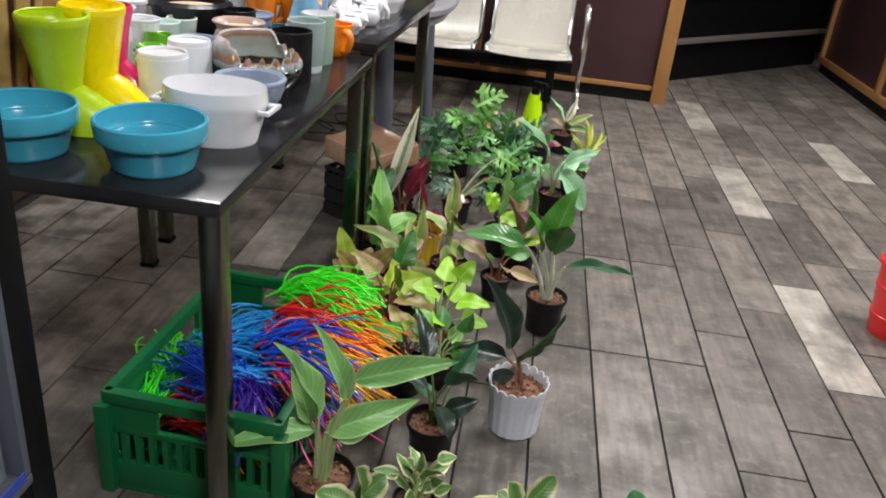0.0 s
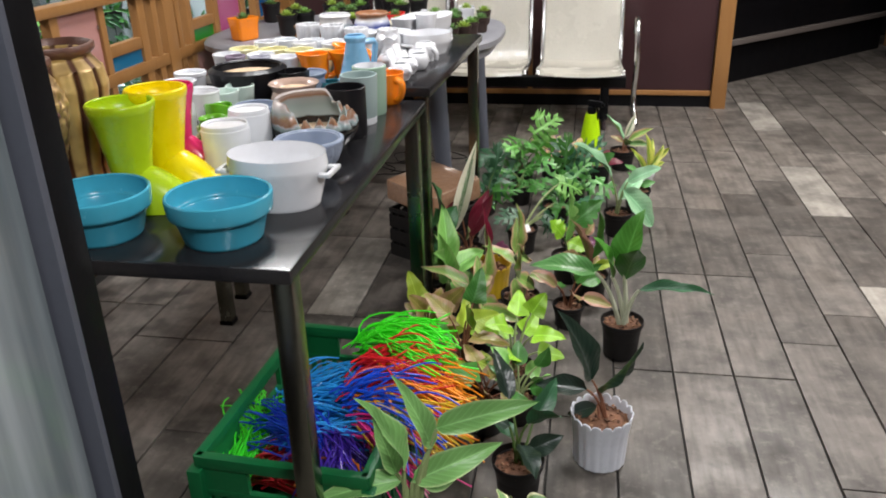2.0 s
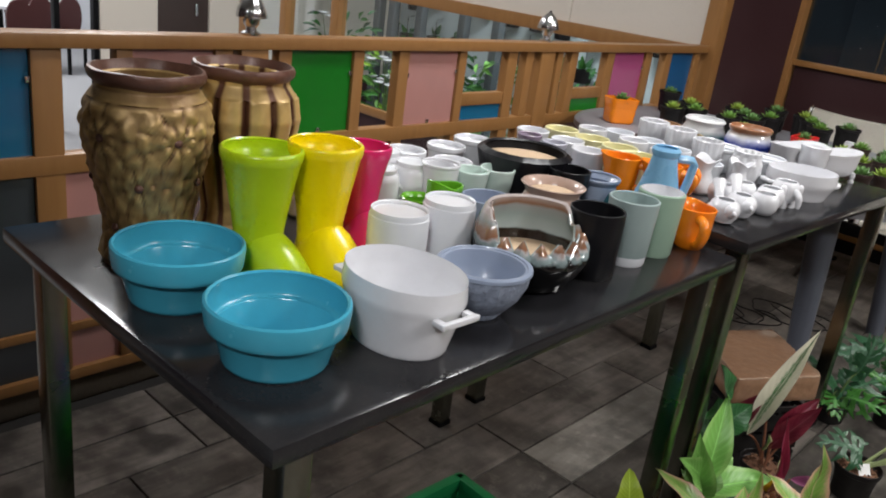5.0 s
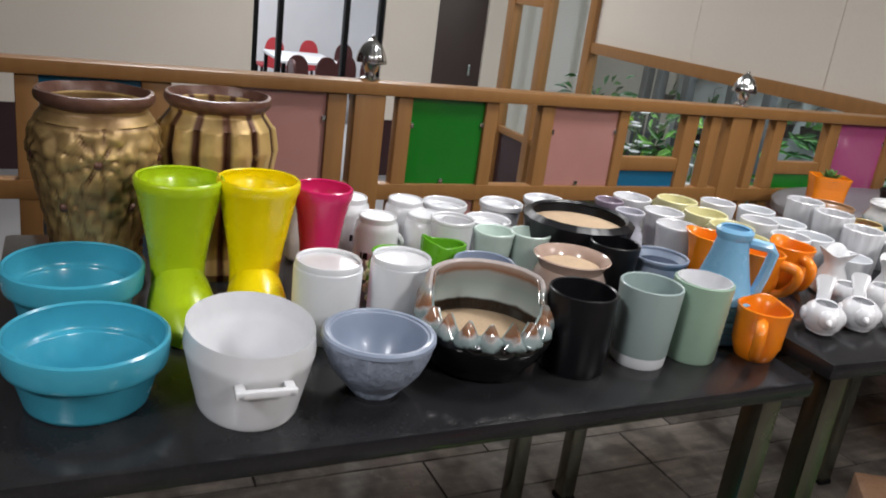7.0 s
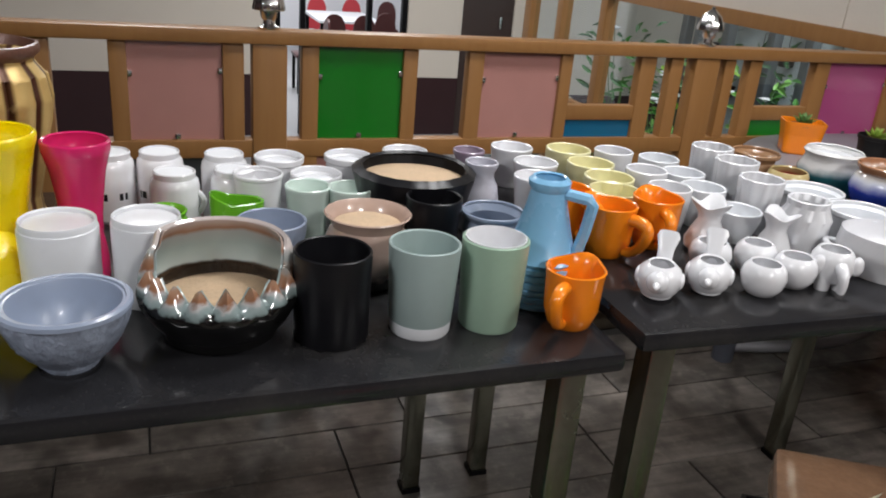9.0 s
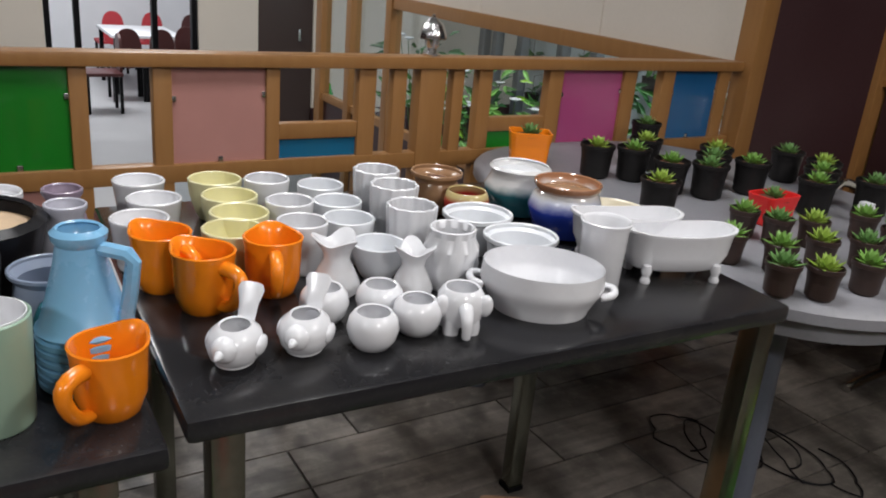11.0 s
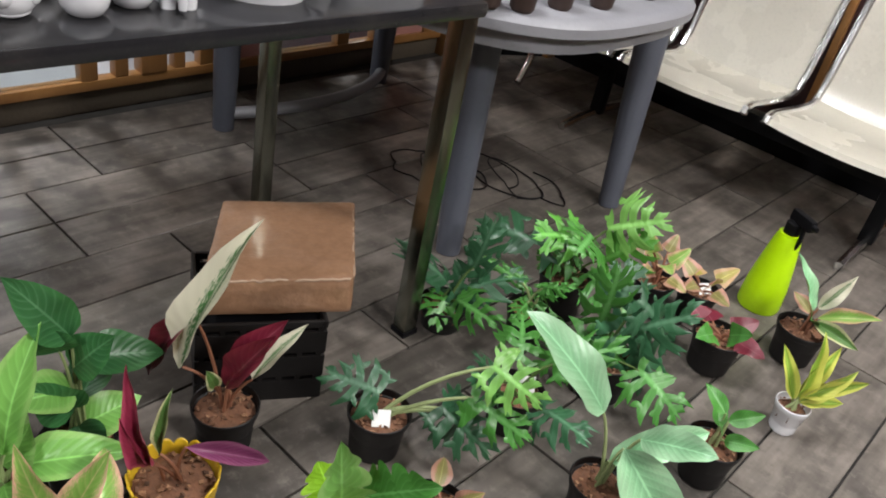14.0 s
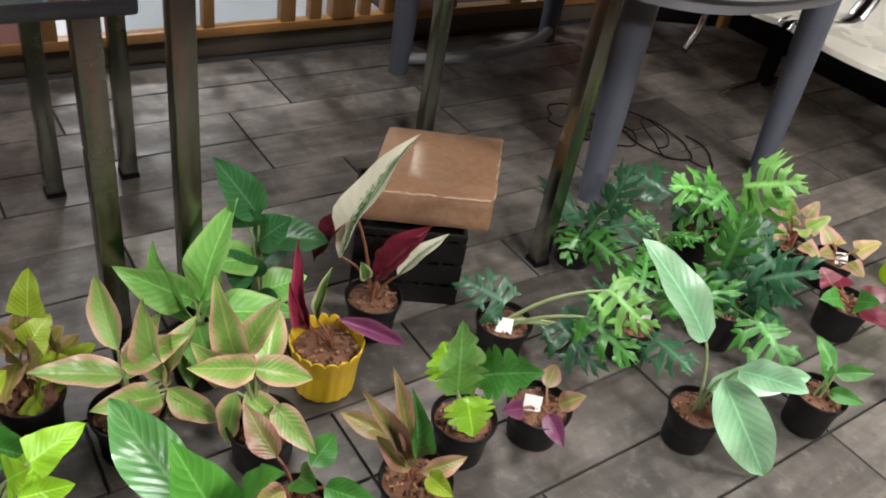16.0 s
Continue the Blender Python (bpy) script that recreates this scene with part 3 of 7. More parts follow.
# bright dining room behind the open doorway
wall("wall_dining_back", -13.4, -13.3, 1.5, 7.0, -0.8, 2.8, BRIGHT, "white back wall of a bright dining room")
wall("wall_dining_side", -13.3, -7.55, 6.9, 7.0, -0.8, 2.8, BRIGHT, "white side wall of the dining room")
wall("wall_dining_south", -13.3, -7.55, 1.5, 1.6, -0.8, 2.8, BRIGHT, "white side wall of the dining room")
tagged(part("ceiling_dining", bx(-13.4, -7.5, 1.5, 7.0, 2.4, 2.5), PLASTER, smooth=False), "white dining room ceiling", "ceiling", kind="structure")
lamp("dining_room_lamp", -10.0, 4.0, 2.35, 190, 1.6, 1.6, (0.95, 0.97, 1.0))
dfr = thing("door_frame", "black metal door frame with open glass leaves", "door frame", kind="structure")
for y in (3.38, 3.62, 4.28, 4.64):
    part("upright", bx(BX - 0.08, BX - 0.0, y, y + 0.05, -0.8, 1.45, bevel=0.004), IRON, dfr)
part("lintel", bx(BX - 0.08, BX, 3.38, 4.70, 1.40, 1.45), IRON, dfr, smooth=False)

# garden behind the glazed strip
tagged(part("wall_garden_back", bx(-11.0, -1.0, 8.6, 8.75, -0.8, 2.8), GARDENWALL, smooth=False), "pale whitewashed garden wall hung with pots", "wall", kind="structure")
wall("wall_garden_end", -1.75, -1.62, 5.95, 8.6, -0.8, 2.8, GARDENWALL, "pale whitewashed wall at the garden's end")

# dark passage and partition beyond the back wall's end
dark = Matrix.Translation((1.12, 6.45, 0)) @ Matrix.Rotation(math.atan2(1.45, 1.45), 4, "Z")
dkw = thing("wall_passage", "near-black panels crossed by grey wooden rails", "wall", kind="structure")
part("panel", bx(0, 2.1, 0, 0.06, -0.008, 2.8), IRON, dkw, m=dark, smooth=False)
for z in (0.27, 0.62, 1.0):
    part("rail", bx(-0.02, 2.1, -0.045, -0.001, z, z + 0.035, bevel=0.004), plain("grey weathered rail", (0.12, 0.10, 0.09), 0.6), dkw, m=dark)
ptn = thing("wall_partition", "maroon panels in varnished wood framing", "wall", kind="structure")
for y0, y1 in ((5.2, 6.28), (6.33, 7.55)):
    part("panel", bx(2.56, 2.60, y0, y1, 0.13, 2.2), MAROON, ptn, "dark maroon panel", smooth=False)
part("rail", bx(2.53, 2.62, 5.15, 7.6, 0.08, 0.13, bevel=0.004), WOOD, ptn)
for y in (5.15, 6.28, 7.55):
    part("upright", bx(2.53, 2.62, y, y + 0.05, 0.13, 2.2, bevel=0.004), WOOD, ptn)
part("skirting", bx(2.56, 2.60, 5.15, 7.6, -0.008, 0.08), IRON, ptn, "black recessed skirting", smooth=False)

# ceiling light panels
for lx, ly, watts in LAMPS:
    tl = thing("ceiling_light", "square white ceiling light panel, switched on", "light", pose(lx, ly, 2.80), "ceiling light panels")
    part("frame", bx(-0.31, 0.31, -0.31, 0.31, -0.025, 0.0, bevel=0.004), PLASTER, tl)
    part("diffuser", bx(-0.29, 0.29, -0.29, 0.29, -0.030, -0.0255), GLOW, tl, smooth=False)

# glazed entrance door standing open
ed = thing("door_1", "open black-framed door, pale reflections painted into its glass", "door", kind="structure")
DX, DY = -0.47, 1.42
part("stile", bx(DX - 0.025, DX + 0.025, DY - 0.055, DY, 0.05, 2.1, bevel=0.004), IRON, ed)
part("stile", bx(DX - 0.025, DX + 0.025, 0.52, 0.575, 0.05, 2.1, bevel=0.004), IRON, ed)
part("bottom_rail", bx(DX - 0.025, DX + 0.025, 0.575, DY - 0.055, 0.05, 0.40, bevel=0.004), IRON, ed)
part("top_rail", bx(DX - 0.025, DX + 0.025, 0.575, DY - 0.055, 2.03, 2.1, bevel=0.004), IRON, ed)
part("gasket", bx(DX - 0.03, DX + 0.03, 0.575, DY - 0.055, 0.40, 0.418, bevel=0.003), DARKPLASTIC, ed, "worn steel glazing bead")
part("gasket", bx(DX - 0.03, DX + 0.03, DY - 0.07, DY - 0.056, 0.42, 2.03, bevel=0.003), DARKPLASTIC, ed)
part("tape", bx(DX + 0.031, DX + 0.034, 0.95, DY - 0.075, 0.42, 0.435), plain("blue masking tape", (0.02, 0.05, 0.28), 0.6), ed, "strip of blue tape", smooth=False)
part("pane", bx(DX - 0.004, DX + 0.004, 0.575, DY - 0.075, 0.42, 2.03), DOORGLASS, ed, smooth=False)
part("hinge_post", bx(DX - 0.04, DX + 0.04, 0.42, 0.515, -0.008, 2.8, bevel=0.004), IRON, ed)

# ---- the railing ----
FX0, FX1 = -1.645, -1.60
fence = thing("railing", "varnished wooden railing with coloured glass panels", "railing", kind="structure")
part("top_rail", bx(FX0 - 0.01, FX1 + 0.012, -1.1, 5.24, 0.943, 0.979, bevel=0.006), WOOD, fence)
part("lower_rail", bx(FX0, FX1, -1.1, 5.24, 0.642, 0.690, bevel=0.004), WOOD, fence)
part("cross_rail", bx(FX0 + 0.006, FX1 - 0.006, 1.69, 1.915, 0.209, 0.234, bevel=0.004), WOOD, fence)
part("cross_rail", bx(FX0 + 0.006, FX1 - 0.006, 1.985, 2.115, 0.209, 0.234, bevel=0.004), WOOD, fence)
part("bottom_rail", bx(FX0, FX1, -1.1, 5.24, 0.070, 0.102, bevel=0.004), WOOD, fence)
part("kerb", bx(FX0, FX1 - 0.012, -1.1, 5.24, -0.008, 0.070, bevel=0.01), CEMENT, fence, "dark dusty kerb")
for o in (1.135, 2.505, 3.87):
    part("post", bx(FX0 - 0.005, FX1 + 0.005, o - 0.045, o + 0.045, 0.102, 0.943, bevel=0.005), WOOD, fence)
    part("finial", lathe([(0, 0), (0.027, 0), (0.028, 0.006), (0.015, 0.013), (0.014, 0.020), (0.021, 0.030), (0.023, 0.046), (0.041, 0.048), (0.042, 0.053), (0.038, 0.070), (0.028, 0.092), (0.012, 0.108), (0.006, 0.112), (0.006, 0.118), (0, 0.121)], 72, shape=lambda a, z: 1 + 0.045 * (abs(math.cos(a * 6)) - 0.6) * (0.047 < z < 0.10)), CHROME, fence, "faceted chrome knob", m=pose(-1.622, o, 0.979))
for a, b in ((0.98, 1.03), (1.22, 1.265), (1.46, 1.50), (1.64, 1.69), (1.915, 1.985), (2.115, 2.157), (2.386, 2.44), (2.59, 2.635), (2.87, 2.912), (3.063, 3.11), (3.357, 3.395), (3.63, 3.685), (3.74, 3.785), (3.945, 3.985), (4.04, 4.09), (4.316, 4.375), (4.645, 4.705), (4.835, 4.895), (5.13, 5.19)):
    part("stile", bx(FX0 + 0.003, FX1 - 0.003, a, b, 0.102, 0.943, bevel=0.004), WOOD, fence)
PANELS = [(1.265, 1.46, GL_GREEN), (1.69, 1.915, GL_BLUE), (2.157, 2.386, GL_PINK), (2.635, 2.87, GL_GREEN), (3.11, 3.357, GL_PINK), (4.375, 4.645, GL_MAG), (4.895, 5.13, GL_NAVY)]
for a, b, mm in PANELS:
    part("panel", bx(-1.626, -1.616, a, b, 0.690, 0.943), mm, fence, smooth=False)
    for yy, zz in ((a + 0.004, 0.86), (b - 0.004, 0.87), ((a + b) / 2, 0.698)):
        part("clip", bx(-1.616, -1.609, yy - 0.007, yy + 0.007, zz - 0.007, zz + 0.008, bevel=0.002), CHROME, fence, "small steel glass clip")
for a, b, mm in ((3.395, 3.63, GL_BLUE), (4.09, 4.316, GL_GREEN)):
    part("cross_rail", bx(FX0 + 0.006, FX1 - 0.006, a, b, 0.745, 0.79, bevel=0.004), WOOD, fence)
    part("panel", bx(-1.626, -1.616, a, b, 0.690, 0.745), mm, fence, smooth=False)
for a, b, mm in ((1.265, 1.46, GL_PINK), (1.69, 1.915, GL_SMOKE), (1.985, 2.115, GL_PINK), (2.157, 2.386, GL_SMOKE), (2.635, 2.87, GL_PINK), (3.11, 3.357, GLASS), (3.395, 3.63, GLASS), (4.09, 4.316, GL_PINK), (4.375, 4.645, GLASS), (4.895, 5.13, GL_PINK)):
    g = part("panel", bx(-1.626, -1.616, a, b, 0.102, 0.642), mm, fence, smooth=False)
    g.visible_shadow = mm is not GLASS


# ---- tables and seats ----
Z2 = 0.782  # the second table stands a little higher

def granite_table(m, length, width, feet, top=0.75):
    t = thing("display_table", "black granite-topped table on steel tube legs, crowded with pots", "table", m, "display tables")
    part("tabletop", bx(-width, 0, 0, length, top - 0.030, top, bevel=0.010), GRANITE, t)
    for fx, fy in feet:
        part("leg", bx(fx - 0.02, fx + 0.02, fy - 0.02, fy + 0.02, 0.012, top - 0.028, bevel=0.004), STEEL, t)
        part("foot", bx(fx - 0.022, fx + 0.022, fy - 0.022, fy + 0.022, 0.0, 0.013), IRON, t, "black rubber foot", smooth=False)
    return t


granite_table(pose(-0.262, 1.643, 0), 1.147, 0.765, [(-0.03, 0.045), (-0.69, 0.045), (-0.69, 1.10), (-0.03, 1.075)])
granite_table(pose(-0.252, 2.803, 0, 0, 0, -1.9), 0.953, 0.765, [(-0.04, 0.05), (-0.73, 0.10), (-0.63, 0.93), (-0.035, 0.928)], Z2)


def superellipse(a, b, n, k=64):
    out = []
    for i in range(k):
        t = 2 * math.pi * i / k
        c, s = math.cos(t), math.sin(t)
        out.append((a * math.copysign(abs(c) ** (2 / n), c), b * math.copysign(abs(s) ** (2 / n), s)))
    return out


def loft(bm, rings):
    rs = [[bm.verts.new(p) for p in r] for r in rings]
    for a, b in zip(rs, rs[1:]):
        for i in range(len(a)):
            j = (i + 1) % len(a)
            bm.faces.new((a[i], a[j], b[j], b[i]))
    bm.faces.new(list(reversed(rs[0])))
    bm.faces.new(rs[-1])
    return bm


def plastic_table():
    t = thing("plastic_table", "grey moulded plastic table with rounded sides", "table", pose(-0.90, 4.37, 0))
    prof = [(0.668, 0.985), (0.668, 1.0), (0.69, 1.0), (0.702, 0.985), (0.708, 0.955)]
    part("tabletop", loft(bmesh.new(), [[(x, y, z) for x, y in superellipse(0.70 * s, 0.53 * s, 3.0)] for z, s in prof]), PLASTIC, t)
    part("skirt", loft(bmesh.new(), [[(x, y, z) for x, y in superellipse(0.66, 0.49, 3.2)] for z in (0.62, 0.668)]), PLASTIC, t)
    # legs get the darker plastic in place of the shade under the top
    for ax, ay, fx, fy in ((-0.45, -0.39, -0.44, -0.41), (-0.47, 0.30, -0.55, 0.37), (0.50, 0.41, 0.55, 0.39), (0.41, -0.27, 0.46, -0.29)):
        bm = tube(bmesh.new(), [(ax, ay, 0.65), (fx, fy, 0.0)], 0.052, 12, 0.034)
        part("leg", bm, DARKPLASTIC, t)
    bow = arc((-0.43, -0.38, 0.05), (-0.22, 0.0, 0.10), (-0.53, 0.36, 0.05), 14)
    part("brace", tube(bmesh.new(), bow, 0.020, 10), PLASTIC, t)
    return t


plastic_table()


def waiting_bench():
    t = thing("waiting_bench", "three-seat steel waiting bench with cream seats against the wall", "bench", pose(0, 5.62, 0))
    # side profile of one shell: front lip, seat, bend, back, top lip (y towards the wall)
    prof = [(-0.545, 0.345), (-0.535, 0.362), (-0.50, 0.368), (-0.30, 0.345), (-0.16, 0.335), (-0.10, 0.35), (-0.06, 0.41), (-0.02, 0.55), (0.02, 0.70), (0.035, 0.735), (0.055, 0.742)]
    for cx in (-0.91, -0.39, 0.155):
        w = 0.225
        bm = bmesh.new()
        rows = []
        for i in range(9):
            x = -w + 2 * w * i / 8
            rows.append([bm.verts.new((cx + x, y, z - 0.012 * (1 - (x / w) ** 2))) for y, z in prof])
        for a, b in zip(rows, rows[1:]):
            for j in range(len(prof) - 1):
                bm.faces.new((a[j], b[j], b[j + 1], a[j + 1]))
        geom = bmesh.ops.solidify(bm, geom=bm.faces[:], thickness=0.012)
        seat = part("seat", bm, SEAT, t, "cream seat shell with curved back")
        for s in (-1, 1):
            part("edge_tube", tube(bmesh.new(), [(cx + s * (w + 0.010), y, z) for y, z in prof], 0.013, 8), CHROME, seat, "chrome edge tube")
        for xx in (-0.12, 0.12):
            part("bracket", bx(cx + xx - 0.015, cx + xx + 0.015, -0.36, -0.20, 0.285, 0.325), IRON, seat, smooth=False)
    part("beam", bx(-1.16, 0.42, -0.31, -0.25, 0.225, 0.285, bevel=0.005), IRON, t, "black steel beam")
    for cx in (-0.80, 0.30):
        part("leg", bx(cx - 0.025, cx + 0.025, -0.30, -0.26, 0.03, 0.225, bevel=0.004), IRON, t)
        part("foot_bar", tube(bmesh.new(), arc((cx, -0.52, 0.015), (cx, -0.28, 0.06), (cx, -0.03, 0.015), 10), 0.016, 8), CHROME, t)
    for cx in (0.47, -1.20):
        pts = arc((cx, -0.24, 0.20), (cx + 0.01, -0.30, 0.42), (cx, -0.24, 0.575), 8) + arc((cx, -0.20, 0.60), (cx, -0.08, 0.60), (cx, -0.03, 0.50), 6)
        part("armrest", tube(bmesh.new(), pts, 0.017, 10), CHROME, t, "bent chrome armrest")
        part("leg", tube(bmesh.new(), arc((cx, -0.24, 0.20), (cx, -0.22, 0.10), (cx + 0.02, -0.32, 0.012), 8), 0.016, 10), CHROME, t)
    return t


waiting_bench()


# ---- pots and vases ----
def pot(name, label, x, y, prof, material, z=0.75, n=40, category="pot", shape=None, turn=0, group="", wall=0.004, fill=None):
    """A single vessel turned on a wheel; with a filling it becomes a thing with parts."""
    bm = lathe(hollow(prof, wall), n, shape=shape)
    if fill is None:
        return tagged(part(name, bm, material, m=pose(x, y, z, 0, 0, turn)), label, category, group)
    t = thing(name, label, category, pose(x, y, z, 0, 0, turn), group)
    part("body", bm, material, t)
    fm, fz, fr = fill
    part("filling", lathe([(0, fz - 0.01), (fr * 0.9, fz - 0.01), (fr, fz - 0.003), (fr * 0.8, fz + 0.001), (0, fz + 0.003)], 28), fm, t)
    return t


def straight(r, h, k=0.95, lip=0.0):
    return [(r * k * 0.94, 0), (r * k, 0.004), (r, h - 0.006), (r + lip, h - 0.004), (r + lip, h)]


def bulge(r, h, neck=0.7, foot=0.55, n=9):
    return [(r * (foot + (1 - foot) * math.sin(math.pi * 0.5 * min(1, t * 1.7)) if t < 0.6 else neck + (1 - neck) * math.cos((t - 0.6) / 0.4 * math.pi / 2)), h * t) for t in (i / (n - 1) for i in range(n))]


def bowl(r, h, foot=0.45, n=9):
    return [(r * (foot + (1 - foot) * math.sin(math.pi / 2 * t) ** 0.8), h * t) for t in (i / (n - 1) for i in range(n))]


# turquoise bowls with a deep collar
for x, y, r in ((-0.648, 1.750, 0.0925), (-0.424, 1.760, 0.0925)):
    pot("turquoise_bowl", "turquoise ceramic bowl with a deep collar", x, y, [(r * 0.70, 0), (r * 0.735, 0.003), (r * 0.75, 0.007), (r * 0.865, 0.0470), (r * 0.88, 0.0490), (r * 0.945, 0.050), (r * 0.965, 0.0520), (r * 0.978, 0.057), (r, 0.078), (r * 0.992, 0.083)], TURQ, category="bowl", group="turquoise bowls", wall=0.006)


def casserole(x, y, rx, ry, h, turn, handle, z=0.75, loop=False):
    t = thing("casserole_dish", "white oval casserole dish with two lug handles", "dish", pose(x, y, z, 0, 0, turn))
    bm = lathe(hollow([(0.77, 0), (0.79, 0.003), (0.80, 0.008), (0.92, h * 0.60), (0.975, h - 0.012), (1.0, h - 0.005), (1.0, h)], 0.055), 56)
    bmesh.ops.scale(bm, vec=(rx, ry, 1), verts=bm.verts)
    part("body", bm, WHITE, t)
    for s in (-1, 1):
        e = s * rx * 0.93
        if loop:
            z, o = h * 0.80, e + s * 0.022
            part("handle", tube(bmesh.new(), arc((e, -handle, z - 0.004), (o, -handle, z), (o, 0, z), 7) + arc((o, 0, z), (o, handle, z), (e, handle, z - 0.004), 7)[1:], 0.006, 10), WHITE, t)
            continue
        bm = bmesh.new()
        x0, x1 = sorted((e, e + s * 0.024))
        xa, xb = sorted((e + s * 0.015, e + s * 0.024))
        box(bm, xa, xb, -handle, handle, h * 0.80, h * 0.91, 0.003)
        for k in (-1, 1):
            box(bm, x0, x1, k * handle * 0.80 - 0.006, k * handle * 0.80 + 0.006, h * 0.80, h * 0.90, 0.003)
        part("handle", bm, WHITE, t)
    return t


casserole(-0.384, 1.938, 0.098, 0.077, 0.081, -2, 0.034)
casserole(-0.364, 3.350, 0.092, 0.078, 0.048, 54, 0.022, Z2, True)

sb = pot("stoneware_bowl", "rough blue grey stoneware bowl on a small foot", -0.377, 2.100, [(0.030, 0), (0.032, 0.006), (0.045, 0.018), (0.060, 0.038), (0.069, 0.060), (0.071, 0.078)], SPECK, category="bowl", wall=0.006, fill=(BLUEGREY, 0.020, 0.034), n=96, shape=lambda a, z: 1 + 0.05 * noise.noise(Vector((math.cos(a) * 9, math.sin(a) * 9, z * 150))))
part("lining", lathe([(0.036, 0.019), (0.0525, 0.038), (0.0610, 0.060), (0.0632, 0.0785), (0.0660, 0.0835), (0.0700, 0.0840), (0.0735, 0.0815), (0.0738, 0.0765), (0.0725, 0.0755), (0.0725, 0.0800), (0.0660, 0.0815), (0.0620, 0.0805), (0.0605, 0.077), (0.0585, 0.060), (0.050, 0.038), (0.033, 0.0195)], 64), BLUEGREY, sb, "smooth blue grey inside")


def jag(a, z):
    # the side towards the aisle is broken away into drooping points
    d = math.cos(a + 0.30)
    low = max(0.0, min(1.0, (d + 0.25) * 2.2))
    zig = abs(((a * 8.5 / math.pi) % 1.0) - 0.5) * 2
    up = max(0, (z - 0.05) / 0.075)
    return (1 + 0.03 * (zig - 0.4) * low * up, -low * (0.054 - 0.026 * zig) * up)


DR = [(r * 1.06, z) for r, z in ((0.045, 0), (0.060, 0.006), (0.082, 0.030), (0.093, 0.056), (0.095, 0.075), (0.093, 0.095), (0.087, 0.112), (0.082, 0.126))]
drip = pot("drip_glaze_bowl", "egg-shaped bowl with jagged rim and dripping brown glaze over black", -0.422, 2.275, DR, DRIP, n=108, category="bowl", shape=jag, wall=0.008, fill=(SAND, 0.050, 0.084))
part("lining", lathe([(r - 0.0098, z) for r, z in DR[2:]] + [(r - 0.0112, z) for r, z in reversed(DR[2:])], 108, shape=jag), DRIPIN, drip, "grey green glazed inside with brown edge")
pot("black_cylinder_pot", "matt black cylinder pot", -0.386, 2.411, straight(0.050, 0.121, 0.97), BLACK, fill=(SOIL, 0.03, 0.042))
t = thing("cylinder_pot", "grey green cylinder pot with a white foot", "pot", pose(-0.385, 2.533, 0.75))
part("foot", lathe([(0, 0), (0.0395, 0), (0.0412, 0.003), (0.0424, 0.018), (0, 0.018)], 40), WHITE2, t, "white unglazed foot")
part("body", lathe(hollow([(0.0421, 0.0181), (0.0427, 0.019), (0.048, 0.121), (0.048, 0.125)], 0.004, 0.024), 40), GREYGREEN, t)
sage = pot("cylinder_pot", "sage green cylinder pot with a white inside", -0.383, 2.633, straight(0.046, 0.127, 0.90), SAGE, fill=(WHITE2, 0.05, 0.040))
part("lining", lathe([(0.0385, 0.045), (0.0412, 0.124), (0.0420, 0.1296), (0.0405, 0.1296), (0.0395, 0.124), (0.0370, 0.045)], 40), WHITE, sage, "white glazed inside")


def jug(name, label, x, y, r, h, material, turn, category="jug", z0=0.75):
    """A squat jug with a pinched spout and an ear handle."""
    def spout(a, z):
        k = max(0.0, math.cos(a)) ** 8 * max(0, (z - h * 0.55) / (h * 0.45))
        return (1 + 0.30 * k, 0.004 * k)

    t = thing(name, label, category, pose(x, y, z0, 0, 0, turn), "orange jugs")
    part("body", lathe(hollow([(r * 0.62, 0), (r * 0.72, 0.004), (r * 0.90, h * 0.3), (r * 0.93, h * 0.6), (r * 0.95, h * 0.85), (r, h)], 0.004), 40, shape=spout), material, t)
    pts = arc((-r * 0.88, 0, h * 0.82), (-r * 2.1, 0, h * 0.9), (-r * 1.5, 0, h * 0.40), 8) + arc((-r * 1.42, 0, h * 0.34), (-r * 1.2, 0, h * 0.18), (-r * 0.80, 0, h * 0.18), 6)
    part("handle", tube(bmesh.new(), pts, 0.010, 10, 0.008), material, t)
    return t


for x, y, z, turn in ((-0.358, 2.748, 0.75, 133), (-0.610, 2.860, Z2, 205), (-0.522, 2.896, Z2, 205), (-0.546, 3.001, Z2, 165)):
    jug("orange_jug", "small orange ceramic jug with spout and handle", x, y, 0.043, 0.086, ORANGE, turn, z0=z)


def blue_jug():
    t = thing("blue_jug", "sky blue jug with ribbed base and straight handle", "jug", pose(-0.446, 2.737, 0.75, 0, 0, 48))
    prof = [(0.050, 0)]
    for i in range(6):
        prof += [(0.055, 0.003 + i * 0.011), (0.055, 0.009 + i * 0.011), (0.051, 0.011 + i * 0.011)]
    prof += [(0.055, 0.072), (0.050, 0.078), (0.040, 0.112), (0.030, 0.15), (0.026, 0.172), (0.030, 0.178), (0.031, 0.186), (0.027, 0.19)]
    part("body", lathe(hollow(prof, 0.005), 40), SKY, t)
    part("handle", tube(bmesh.new(), [(0.026, 0, 0.170), (0.060, 0, 0.168), (0.066, 0, 0.160), (0.060, 0, 0.120), (0.050, 0, 0.075)], 0.009, 8), SKY, t)


blue_jug()


